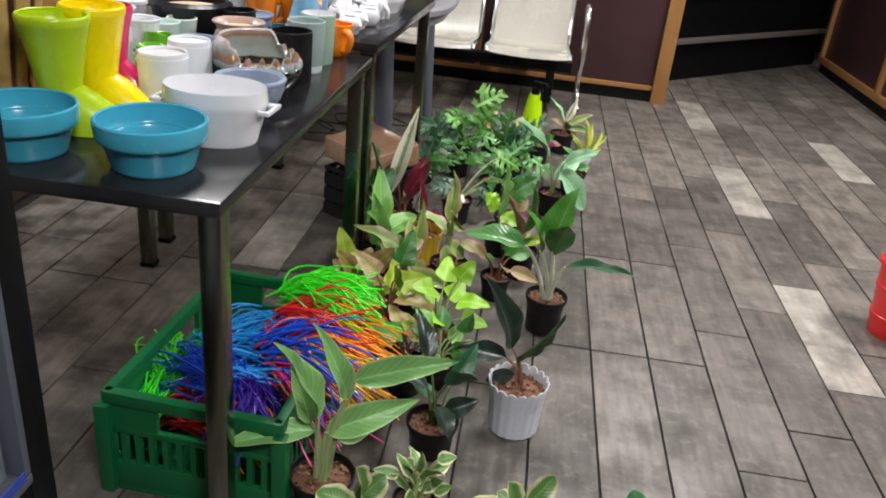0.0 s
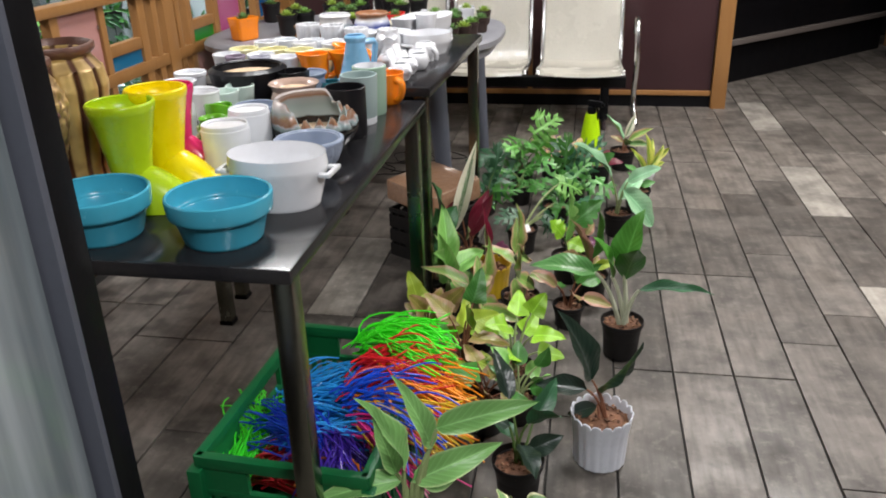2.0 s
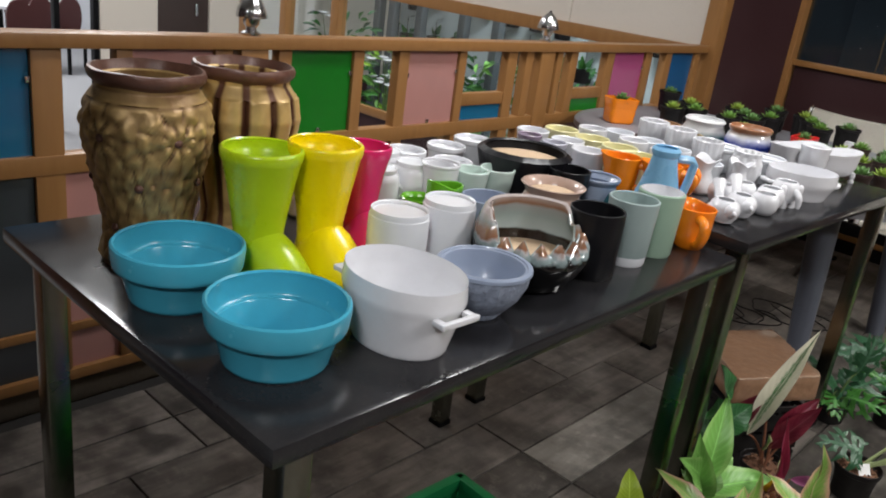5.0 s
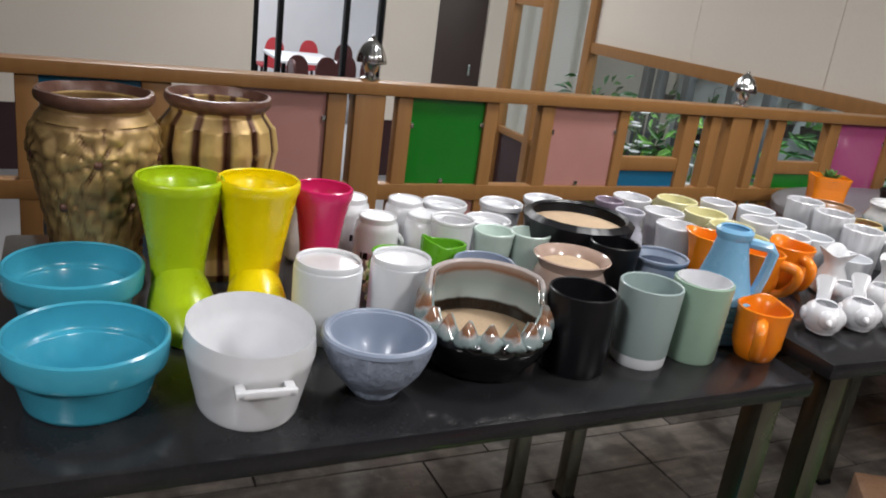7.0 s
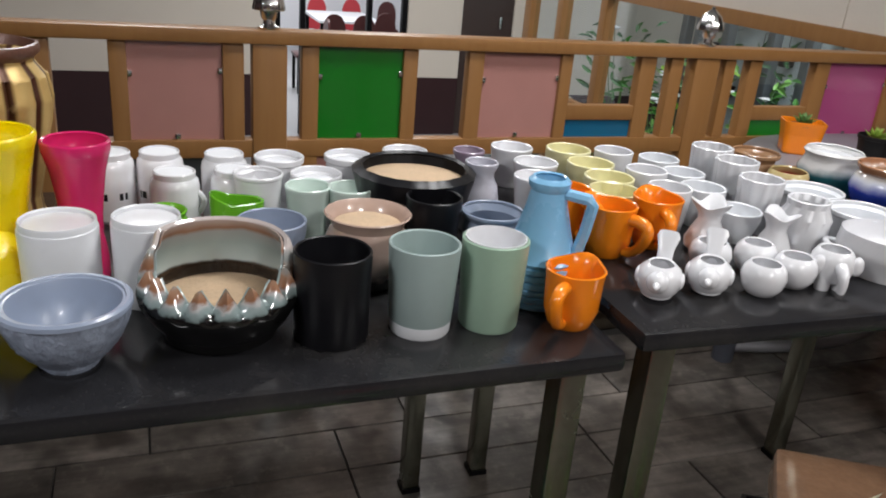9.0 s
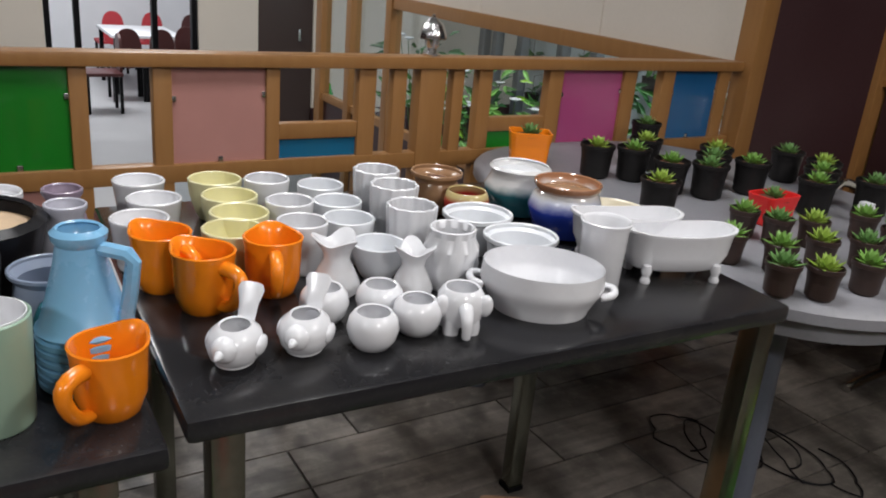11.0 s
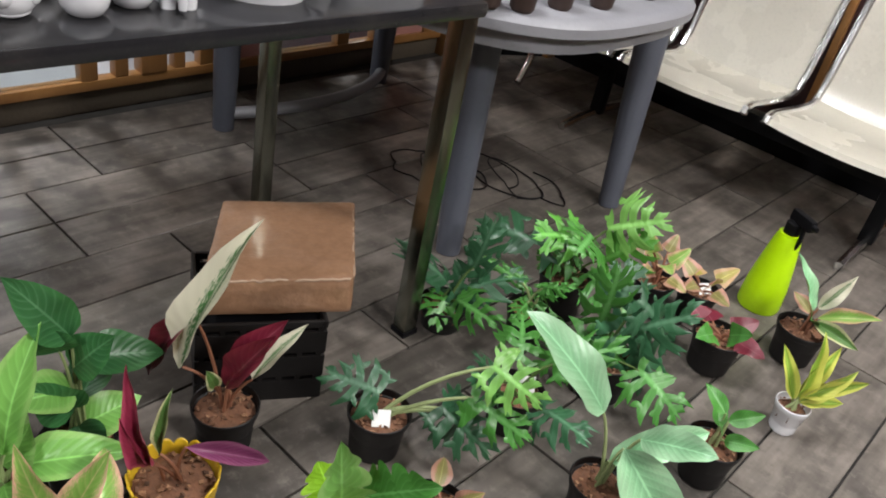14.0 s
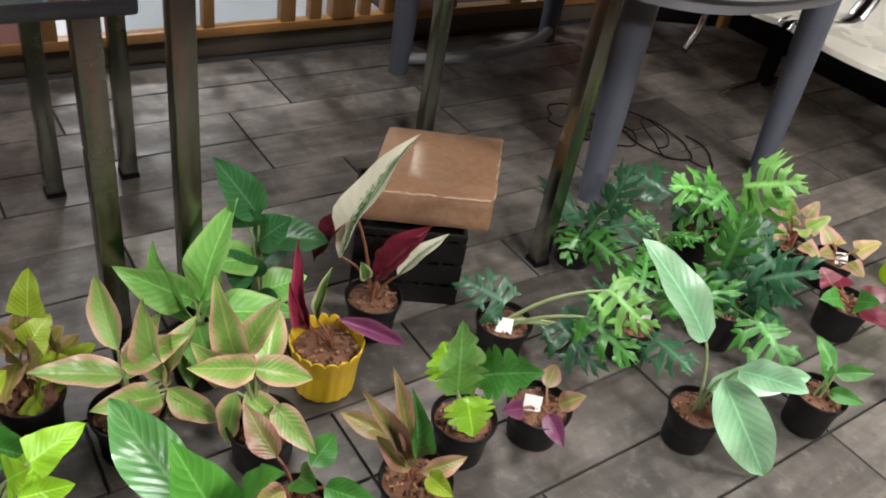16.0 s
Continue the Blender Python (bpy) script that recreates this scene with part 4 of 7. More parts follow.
def boot(x, y, r, h, material, label, turn=0):
    """A welly: round shaft that widens to the rim, over a foot with a rounded toe."""
    t = thing("boot_planter", label, "planter", pose(x, y, 0.75, 0, 0, turn), "boot planters")
    prof = [(r * 0.56, 0), (r * 0.58, 0.004), (r * 0.60, 0.05), (r * 0.62, 0.078), (r * 0.68, 0.105), (r * 0.80, 0.145), (r * 0.935, h - 0.020), (r * 0.96, h - 0.017), (r * 0.985, h - 0.012), (r, h - 0.003), (r * 0.985, h)]
    part("shaft", lathe(hollow(prof, 0.005, 0.07), 40), material, t)
    # foot: sections from heel to toe, flat underneath
    rings = []
    for i in range(17):
        f = i / 16
        x = -0.68 * r + f * 2.72 * r
        w = r * (0.66 + 0.10 * math.sin(math.pi * f)) * math.sin(math.pi * (0.06 + 0.90 * f)) ** 0.38
        top = 0.100 * (1 - 0.50 * max(0, (f - 0.25) / 0.75) ** 0.9) * math.sin(math.pi * (0.10 + 0.86 * f)) ** 0.5
        rings.append([(x, w * math.cos(a) * (0.9 if math.sin(a) < 0 else 1), max(0.0015, top * math.sin(a) ** 0.8) if math.sin(a) > 0 else 0.0012 * math.sin(a) + 0.0012) for a in (2 * math.pi * k / 28 for k in range(28))])
    part("foot", loft(bmesh.new(), rings), material, t)


boot(-0.658, 1.888, 0.0625, 0.206, LIME, "lime green glazed boot planter", 3)
boot(-0.645, 1.997, 0.0605, 0.208, YELLOW, "bright yellow glazed boot planter", -4)
boot(-0.670, 2.102, 0.047, 0.190, PINK, "raspberry pink glazed boot planter", 0)


def gold_vase(x, y, ribbed):
    t = thing("gold_vase", "tall antique gold vase with ribbed gourd body" if ribbed else "tall antique gold vase covered in flower relief", "vase", pose(x, y, 0.75), "gold vases")
    r = 0.092
    prof = [(r * 0.76, 0), (r * 0.82, 0.012), (r * 0.72, 0.034), (r * 0.70, 0.055), (r * 0.82, 0.11), (r * 0.96, 0.165), (r * 1.03, 0.205), (r * 0.97, 0.238), (r * 0.80, 0.258), (r * 0.80, 0.268)]
    dense = []
    for (a, b), (c, d) in zip(prof, prof[1:]):
        dense += [(a + (c - a) * i / 9, b + (d - b) * i / 9) for i in range(9)]
    dense.append(prof[-1])

    rows = [(0.065, 0), (0.135, 0.5), (0.205, 0)]

    def nearest(a, z):
        best = (9, 9)
        for zc, off in rows:
            k = (a / (2 * math.pi) * 5 - off)
            dx = (k - round(k)) / 5 * 2 * math.pi * r * 0.9
            if math.hypot(dx, z - zc) < math.hypot(*best):
                best = (dx, z - zc)
        return best

    def ribs(a, z):
        return 1 + 0.12 * (abs(math.sin(a * 6)) ** 0.7 - 0.7) * min(1, max(0.25, (z - 0.01) / 0.1)) * (1 if z < 0.25 else 0.2)

    def petals(a, z):
        if z > 0.255:
            return 1
        p = Vector((math.cos(a) * 9, math.sin(a) * 9, z * 110))
        dx, dz = nearest(a, z)
        d = math.hypot(dx, dz)
        th = math.atan2(dz, dx)
        inner = abs(math.cos(th * 4 + 0.4)) ** 0.45 * max(0.0, 1 - abs(d - 0.019) / 0.016)
        outer = abs(math.sin(th * 4.5)) ** 0.45 * max(0.0, 1 - abs(d - 0.042) / 0.017)
        return 0.965 + 0.075 * inner + 0.070 * outer + 0.020 * noise.noise(p * 0.45)

    dense = [(a, b * 1.05) for a, b in dense]
    part("body", lathe(hollow(dense, 0.006), 216, shape=ribs if ribbed else petals), GOLDRIB if ribbed else GOLD, t)
    if not ribbed:
        for zc, off in rows:
            rc = next(a for a, b in dense if b >= zc)
            for k in range(5):
                a = (k + off) / 5 * 2 * math.pi
                part("flower_center", lathe([(0, 0.004), (0.004, 0.003), (0.0065, 0), (0.0065, -0.006), (0, -0.006)], 10), VASERIM, t, m=pose(rc * 0.985 * math.cos(a), rc * 0.985 * math.sin(a), zc, 0, 90, math.degrees(a)))
    part("rim", lathe([(r * 0.76, 0.272), (r * 0.83, 0.278), (r * 0.90, 0.284), (r * 0.915, 0.291), (r * 0.89, 0.297), (r * 0.84, 0.298), (r * 0.79, 0.290), (r * 0.74, 0.274)], 72, shape=lambda a, z: (1 + 0.004 * math.sin(a * 9), 0.0008 * math.sin(a * 5))), VASERIM, t, "dark brown rim")


gold_vase(-0.806, 1.785, False)
gold_vase(-0.835, 1.968, True)

# white cylinders, jars with stoppers, stacks of saucer-like lids
for x, y, r, h in ((-0.551, 2.082, 0.050, 0.116), (-0.542, 2.191, 0.046, 0.121)):
    t = thing("white_cylinder_pot", "white cylinder pot with a stepped rim", "pot", pose(x, y, 0.75), "white cylinder pots")
    part("body", lathe(hollow([(r * 0.96, 0), (r * 0.98, 0.004), (r, h - 0.012), (r * 0.99, h - 0.0095)], 0.006), 40), WHITE2, t)
    part("rim", lathe([(r * 0.93 - 0.006, h - 0.014), (r * 0.965, h - 0.0095), (r * 0.955, h - 0.007), (r * 0.96, h - 0.001), (r * 0.94, h + 0.001), (r * 0.89, h - 0.001), (r * 0.88, h - 0.02)], 40), WHITE2, t)
    part("insert", lathe([(0, h - 0.024), (r * 0.885, h - 0.024), (r * 0.885, h - 0.006), (r * 0.5, h - 0.0045), (0, h - 0.004)], 32), WHITE, t, "white inner cup")


def white_jar(x, y, r, h, turn):
    t = thing("white_jar", "white ceramic jar with small dark square print", "jar", pose(x, y, 0.75, 0, 0, turn), "white jars")
    part("body", lathe(hollow([(r * 0.8, 0), (r * 0.95, 0.006), (r, 0.03), (r, h * 0.78), (r * 0.95, h * 0.88), (r * 0.84, h * 0.92), (r * 0.85, h)], 0.004), 32), WHITE, t)
    part("lid", lathe([(0, h * 0.93), (r * 0.80, h * 0.93), (r * 0.80, h - 0.003), (r * 0.76, h - 0.001), (0, h)], 28), WHITE2, t, "flat white stopper")
    for a in (-0.5, 0.35):
        part("print", bx(-0.007, 0.007, -0.001, 0.001, -0.006, 0.006), BLACK, t, "small dark square print", m=pose(r * 0.97 * math.cos(a), r * 0.97 * math.sin(a), h * 0.42, 0, 0, 90 + math.degrees(a)), smooth=False)
    part("ear", tube(bmesh.new(), arc((0, r * 0.9, h * 0.72), (0, r * 1.45, h * 0.6), (0, r * 0.95, h * 0.4), 8), 0.005, 6), WHITE, t)


for x, y, turn in ((-0.868, 2.215, -20), (-0.768, 2.235, -20), (-0.850, 2.320, -10), (-0.866, 2.136, 10), (-0.775, 2.330, -20)):
    white_jar(x, y, 0.039, 0.118 if x < -0.8 else 0.112, turn)
pot("white_cup_pot", "plain white cup-shaped pot", -0.729, 2.362, straight(0.038, 0.118, 0.85, 0.002), WHITE, group="white cup pots")
for x, y, h in ((-0.888, 2.420, 0.10), (-0.795, 2.470, 0.095), (-0.888, 2.548, 0.10), (-0.915, 2.668, 0.10)):
    pot("white_cup_pot", "white cup-shaped pot with grey band under the rim", x, y, [(0.030, 0), (0.032, 0.004), (0.041, h - 0.02), (0.041, h - 0.012), (0.045, h - 0.009), (0.045, h)], WHITE, group="white cup pots", fill=(WHITE2, h - 0.012, 0.038))
for x, y in ((-0.713, 2.44), (-0.699, 2.508)):
    pot("mint_cup_pot", "pale mint tapered pot", x, y, straight(0.037, 0.10, 0.72, 0.001), MINT, group="mint pots")
pot("black_planter", "wide black pot filled with pale sand", -0.722, 2.624, [(0.072, 0), (0.078, 0.005), (0.097, 0.08), (0.104, 0.11), (0.106, 0.12), (0.098, 0.125)], BLACK, n=64, fill=(SAND, 0.108, 0.092), wall=0.01, shape=lambda a, z: 1 + 0.012 * math.cos(a * 20) * (z > 0.09))
pot("rosy_pot", "rosy beige glazed pot filled with soil", -0.547, 2.498, [(0.038, 0), (0.046, 0.006), (0.062, 0.04), (0.064, 0.068), (0.054, 0.092), (0.058, 0.102), (0.065, 0.110)], ROSEDRIP, fill=(SAND, 0.096, 0.052))
pot("black_cup_pot", "plain black tapered pot", -0.592, 2.617, straight(0.045, 0.116, 0.8), BLACK)
pot("blue_grey_cup", "blue grey cup with a round rim", -0.583, 2.716, [(0.036, 0), (0.038, 0.004), (0.047, 0.06), (0.044, 0.078), (0.052, 0.088), (0.052, 0.092)], BLUEGREY)
pot("blue_grey_cup", "dark blue grey round pot", -0.520, 2.725, bulge(0.040, 0.065, 0.8), TEAL)
pot("blue_grey_bowl", "blue grey bowl tucked behind other pots", -0.600, 2.365, bowl(0.052, 0.085, 0.6), BLUEGREY, category="bowl")
pot("green_boat_planter", "leaf green boat-shaped planter", -0.672, 2.312, bowl(0.034, 0.092, 0.6), GREENPOT, category="planter", shape=lambda a, z: (0.92 + 0.62 * max(0.0, math.sin(a)) ** 5, 0.012 * max(0.0, -math.sin(a)) * z / 0.085))


def knobbly_pot(x, y):
    t = thing("knobbly_pot", "round green pot covered in pale berry-like knobs", "pot", pose(x, y, 0.75))
    part("body", lathe(hollow([(0.022, 0), (0.032, 0.01), (0.038, 0.04), (0.036, 0.07), (0.030, 0.085), (0.033, 0.092)], 0.004), 28), GREENPOT, t)
    for i in range(48):
        a, z = i * 2.4, 0.012 + 0.062 * (i / 48)
        rr = 0.031 + 0.007 * math.sin(z / 0.085 * math.pi)
        bm = bmesh.new()
        bmesh.ops.create_icosphere(bm, subdivisions=1, radius=0.0065)
        part("knob", bm, LF_KNOB, t, m=pose(rr * math.cos(a), rr * math.sin(a), z))


LF_KNOB = ceramic("pale green ceramic", (0.50, 0.58, 0.30), 0.25)
knobbly_pot(-0.640, 2.215)

for x, y, mm in ((-0.815, 2.760, PURPLE), (-0.737, 2.755, PALEGREY)):
    pot("bottle_vase", "mauve glazed bottle vase" if mm is PURPLE else "pale grey lilac bottle vase", x, y, [(0.030, 0), (0.034, 0.005), (0.036, 0.06), (0.032, 0.085), (0.024, 0.10), (0.024, 0.112), (0.030, 0.122), (0.030, 0.128)], mm, category="vase")

# second table
for x, y in ((-0.900, 2.888), (-0.791, 2.890), (-0.700, 2.850)):
    pot("white_cup_pot", "white tapered cup pot", x, y, straight(0.042, 0.078, 0.8, 0.001), WHITE, z=Z2, group="white cup pots")


def handled_cup(x, y, r, h, material, turn, label, group):
    t = thing("cup", label, "cup", pose(x, y, Z2, 0, 0, turn), group)
    part("body", lathe(hollow(bowl(r, h, 0.6), 0.004), 32), material, t)
    part("handle", tube(bmesh.new(), arc((r * 0.9, 0, h * 0.8), (r * 1.7, 0, h * 0.75), (r * 0.86, 0, h * 0.35), 9), 0.006, 6), material, t)


for x, y in ((-0.900, 3.018), (-0.798, 3.014), (-0.706, 3.002), (-0.632, 2.970)):
    handled_cup(x, y, 0.047, 0.072, CREAMY, 195, "pale yellow ceramic cup", "pale yellow cups")
for x, y in ((-0.854, 3.098), (-0.720, 3.091), (-0.615, 3.072)):
    pot("white_cup_pot", "white tapered cup pot", x, y, straight(0.040, 0.08, 0.82), WHITE, z=Z2, group="white cup pots")
for x, y in ((-0.822, 3.188), (-0.722, 3.178), (-0.632, 3.158)):
    pot("white_round_pot", "plain white rounded pot", x, y, bowl(0.042, 0.072, 0.65), WHITE2, z=Z2, group="white round pots")
pot("white_round_pot", "plain white rounded pot", -0.545, 3.170, bowl(0.043, 0.058, 0.5), WHITE2, z=Z2, group="white round pots")
for x, y, h in ((-0.767, 3.272, 0.110), (-0.677, 3.262, 0.108), (-0.587, 3.248, 0.100)):
    pot("ribbed_pot", "white pot with vertical ribs", x, y, straight(0.041, h, 0.86), WHITE, z=Z2, n=72, shape=lambda a, z: 1 + 0.035 * math.cos(a * 12), group="ribbed white pots")
pot("faceted_pot", "white pot with diamond facets", -0.482, 3.262, [(0.034, 0), (0.037, 0.004), (0.042, 0.04), (0.042, 0.066), (0.034, 0.084), (0.036, 0.095)], WHITE, z=Z2, n=60, shape=lambda a, z: 1 + 0.06 * math.cos(a * 10 + (math.pi if int(z / 0.025) % 2 else 0)) * (0.01 < z < 0.09))
pot("lidded_jar", "brown glazed round jar with a shiny rim", -0.822, 3.433, [(0.030, 0), (0.036, 0.004), (0.046, 0.028), (0.049, 0.048), (0.042, 0.064), (0.044, 0.070), (0.052, 0.076), (0.052, 0.082)], BROWNLID, z=Z2, category="jar", fill=(SOIL, 0.066, 0.036))
pot("lidded_jar", "red pot with an ochre rim", -0.736, 3.452, bulge(0.045, 0.065, 0.85, 0.6), banded("red glaze with an ochre rim", [(0.0, (0.20, 0.01, 0.01)), (0.24, (0.35, 0.02, 0.02)), (0.29, (0.50, 0.40, 0.18))], 0.004), z=Z2, category="jar")
pot("teal_jar", "round jar with white shoulder over dark teal", -0.770, 3.598, [(0.042, 0), (0.048, 0.005), (0.068, 0.04), (0.070, 0.058), (0.058, 0.080), (0.058, 0.086), (0.063, 0.094), (0.060, 0.098)], TEALWHITE, z=Z2, category="jar", fill=(WHITE2, 0.088, 0.05))
pot("cobalt_jar", "round jar with brown rim and cobalt blue body", -0.625, 3.602, [(0.040, 0), (0.048, 0.005), (0.066, 0.035), (0.071, 0.058), (0.062, 0.082), (0.057, 0.088), (0.064, 0.098), (0.064, 0.104)], BLUEWHITE, z=Z2, category="jar", fill=(BROWNLID, 0.092, 0.052))
for x, y in ((-0.612, 3.395), (-0.490, 3.400)):
    pot("white_dish", "oval white dish with a flat rim", x, y, [(0.042, 0), (0.044, 0.004), (0.052, 0.055), (0.058, 0.060), (0.058, 0.066)], WHITE2, z=Z2, category="dish", shape=lambda a, z: 1 + 0.08 * abs(math.sin(a)), group="white dishes")


def pitcher_vase(x, y, r, h, turn):
    def lip(a, z):
        k = max(0, (z - h * 0.8) / (h * 0.2))
        return (1 + 0.18 * k * math.cos(a * 3), 0.006 * k * math.cos(a * 3))

    tagged(part("pitcher_vase", lathe(hollow([(r * 0.8, 0), (r, 0.006), (r * 1.05, h * 0.22), (r * 0.8, h * 0.45), (r * 0.55, h * 0.65), (r * 0.62, h * 0.8), (r * 0.95, h)], 0.003), 36, shape=lip), WHITE, m=pose(x, y, Z2, 0, 0, turn)), "small white vase with a flared wavy rim", "vase", "white vases")


pitcher_vase(-0.512, 3.085, 0.034, 0.085, 10)
pitcher_vase(-0.462, 3.185, 0.030, 0.078, 40)


def sugar(x, y):
    pot("round_pot", "small white ball-shaped pot", x, y, [(0.016, 0), (0.022, 0.003), (0.030, 0.014), (0.034, 0.029), (0.031, 0.042), (0.025, 0.050)], WHITE, z=Z2, group="ball pots")


for x, y in ((-0.337, 3.060), (-0.430, 3.032), (-0.414, 3.108), (-0.354, 3.134)):
    sugar(x, y)


def bird_pot(x, y, turn):
    t = thing("bird_planter", "small white bird-shaped planter with upright tail", "planter", pose(x, y, Z2, 0, 0, turn), "bird planters")
    bm = lathe(hollow([(0.014, 0), (0.020, 0.003), (0.031, 0.016), (0.035, 0.031), (0.031, 0.044), (0.022, 0.052)], 0.004), 32)
    bmesh.ops.scale(bm, vec=(1.12, 0.95, 1), verts=bm.verts)
    part("body", bm, WHITE, t)
    bm = bmesh.new()
    bmesh.ops.create_uvsphere(bm, u_segments=20, v_segments=12, radius=0.016)
    bmesh.ops.translate(bm, vec=(0.031, 0, 0.034), verts=bm.verts)
    part("head", bm, WHITE, t)
    part("beak", lathe([(0.006, 0), (0.0035, 0.008), (0, 0.013)], 10, m=pose(0.045, 0, 0.034, 0, 95, 0)), WHITE, t)
    part("tail", loft(bmesh.new(), [[(-0.030 - 0.022 * s_, y2 * w, 0.040 + 0.042 * s_ + x2 * 0.010) for x2, y2 in superellipse(0.5, 1, 2.6, 16)] for s_, w in ((0, 0.011), (0.5, 0.012), (0.9, 0.017), (1.0, 0.015))]), WHITE, t)
    for sd in (-1, 1):
        bm = bmesh.new()
        bmesh.ops.create_uvsphere(bm, u_segments=14, v_segments=8, radius=1)
        bmesh.ops.transform(bm, verts=bm.verts, matrix=Matrix.Translation((-0.004, sd * 0.030, 0.029)) @ Matrix.Diagonal((0.018, 0.006, 0.012, 1)))
        part("wing", bm, WHITE, t)


bird_pot(-0.357, 2.888, -40)
bird_pot(-0.357, 2.976, -40)


def elephant_pot(x, y, turn):
    t = thing("elephant_planter", "small white elephant-shaped planter on stub legs", "planter", pose(x, y, Z2, 0, 0, turn))
    part("body", lathe(hollow([(0.018, 0.012), (0.028, 0.014), (0.034, 0.034), (0.032, 0.052), (0.026, 0.062)], 0.004, 0.02), 32), WHITE, t)
    for a in (45, 135, 225, 315):
        part("leg", lathe([(0, 0), (0.011, 0), (0.012, 0.01), (0.010, 0.024), (0, 0.024)], 14), WHITE, t, m=pose(0.020 * math.cos(radians(a)), 0.020 * math.sin(radians(a)), 0))
    part("trunk", tube(bmesh.new(), arc((0.028, 0, 0.042), (0.052, 0, 0.036), (0.046, 0, 0.008), 10), 0.011, 10, 0.006), WHITE, t)
    for sd in (-1, 1):
        bm = bmesh.new()
        bmesh.ops.create_uvsphere(bm, u_segments=14, v_segments=8, radius=1)
        bmesh.ops.transform(bm, verts=bm.verts, matrix=Matrix.Translation((0.018, sd * 0.030, 0.042)) @ Matrix.Diagonal((0.008, 0.011, 0.016, 1)))
        part("ear", bm, WHITE, t)


elephant_pot(-0.344, 3.196, -20)
pot("white_tall_pot", "tall plain white pot with a flared rim", -0.392, 3.488, [(0.032, 0), (0.034, 0.004), (0.037, 0.10), (0.040, 0.110), (0.041, 0.114)], WHITE, z=Z2)


def bathtub_planter(x, y, turn):
    t = thing("bathtub_planter", "white bathtub-shaped planter on claw feet", "planter", pose(x, y, Z2, 0, 0, turn))
    rings = [(0.018, 0.68), (0.022, 0.78), (0.045, 0.90), (0.074, 0.95), (0.079, 1.0), (0.083, 1.0), (0.083, 0.93), (0.060, 0.86), (0.030, 0.74)]
    part("body", loft(bmesh.new(), [[(px * k, py * k, z + 0.006 * (px / 0.1) ** 2 * (z > 0.055)) for px, py in superellipse(0.104, 0.046, 2.8, 56)] for z, k in rings]), WHITE, t)
    for sx in (-1, 1):
        for sy in (-1, 1):
            part("foot", lathe([(0, 0), (0.008, 0), (0.009, 0.004), (0.006, 0.011), (0.009, 0.020), (0.007, 0.030), (0, 0.032)], 12), WHITE, t, m=pose(sx * 0.064, sy * 0.033, 0))


bathtub_planter(-0.392, 3.655, 72)
bathtub_planter(-0.485, 3.625, 74)
pot("cream_tray", "shallow cream oval tray", -0.610, 3.700, [(0.046, 0), (0.05, 0.004), (0.060, 0.046), (0.063, 0.050)], ceramic("cream ceramic", (0.66, 0.60, 0.45), 0.25), z=Z2, category="tray", shape=lambda a, z: 1 + 0.2 * abs(math.sin(a + 0.4)))


# ---- leaves and plants ----
def fingered_leaf(material, seed):
    """A leaf cut nearly to the midrib into narrow, forked fingers; one long, two wide."""
    rr = random.Random(seed + 50)
    verts, uvs, faces = [], [], []
    bend = 0.22 + 0.2 * rr.random()

    def put(x, y, lift=0.0):
        verts.append((x, y, -bend * x * abs(x) + 0.10 * abs(y) - 0.34 * y * y + 0.03 * math.sin(9 * y + 5 * x + seed) + lift))
        uvs.append((min(max(x, 0), 1), 0.5 + 0.42 * max(-1, min(1, y))))
        return len(verts) - 1

    def strip(x0, y0, ang, length, w, k=5, curl=0.0):
        last = None
        for i in range(k + 1):
            f = i / k
            a = ang + curl * f
            cx, cy = x0 + math.cos(a) * length * f, y0 + math.sin(a) * length * f * 1.35
            ww = w * (0.75 + 0.75 * math.sin(math.pi * min(1, f * 0.9 + 0.1))) * (1 - f ** 4 * 0.92)
            nx, ny = -math.sin(a), math.cos(a) * 1.35
            row = [put(cx + nx * ww * s_, cy + ny * ww * s_, 0.012 * (1 - abs(s_))) for s_ in (-1, 0, 1)]
            if last:
                faces.append((last[0], row[0], row[1], last[1]))
                faces.append((last[1], row[1], row[2], last[2]))
            last = row

    strip(0.0, 0.0, 0.0, 1.0, 0.058, 8)
    for sd in (-1, 1):
        for i in range(5):
            u = 0.02 + 0.185 * i + rr.uniform(-0.03, 0.03)
            ang = radians(114 - 17.5 * i + rr.uniform(-14, 14))
            ln = (0.48, 0.62, 0.58, 0.46, 0.32)[i] * rr.uniform(0.78, 1.25)
            w = (0.050, 0.056, 0.054, 0.048, 0.042)[i]
            strip(u, 0.0, sd * ang, ln, w, 6, -sd * rr.uniform(0.05, 0.5))
            fk = rr.uniform(0.40, 0.62)
            fx, fy = u + math.cos(ang) * ln * fk, sd * math.sin(ang) * ln * fk * 1.35
            strip(fx, fy, sd * (ang - rr.uniform(0.45, 0.85)), ln * rr.uniform(0.35, 0.52), w * 0.80, 3)
            strip(fx, fy, sd * (ang + rr.uniform(0.35, 0.75)), ln * rr.uniform(0.22, 0.42), w * 0.72, 3)
    return leaf_data(verts, uvs, faces, material)


def leaf_data(verts, uvs, faces, material):
    me = bpy.data.meshes.new("leaf")
    me.from_pydata(verts, [], faces)
    layer = me.uv_layers.new(name="UVMap")
    for lp in me.loops:
        layer.data[lp.index].uv = uvs[lp.vertex_index]
    for p in me.polygons:
        p.use_smooth = True
    me.materials.append(material)
    return me


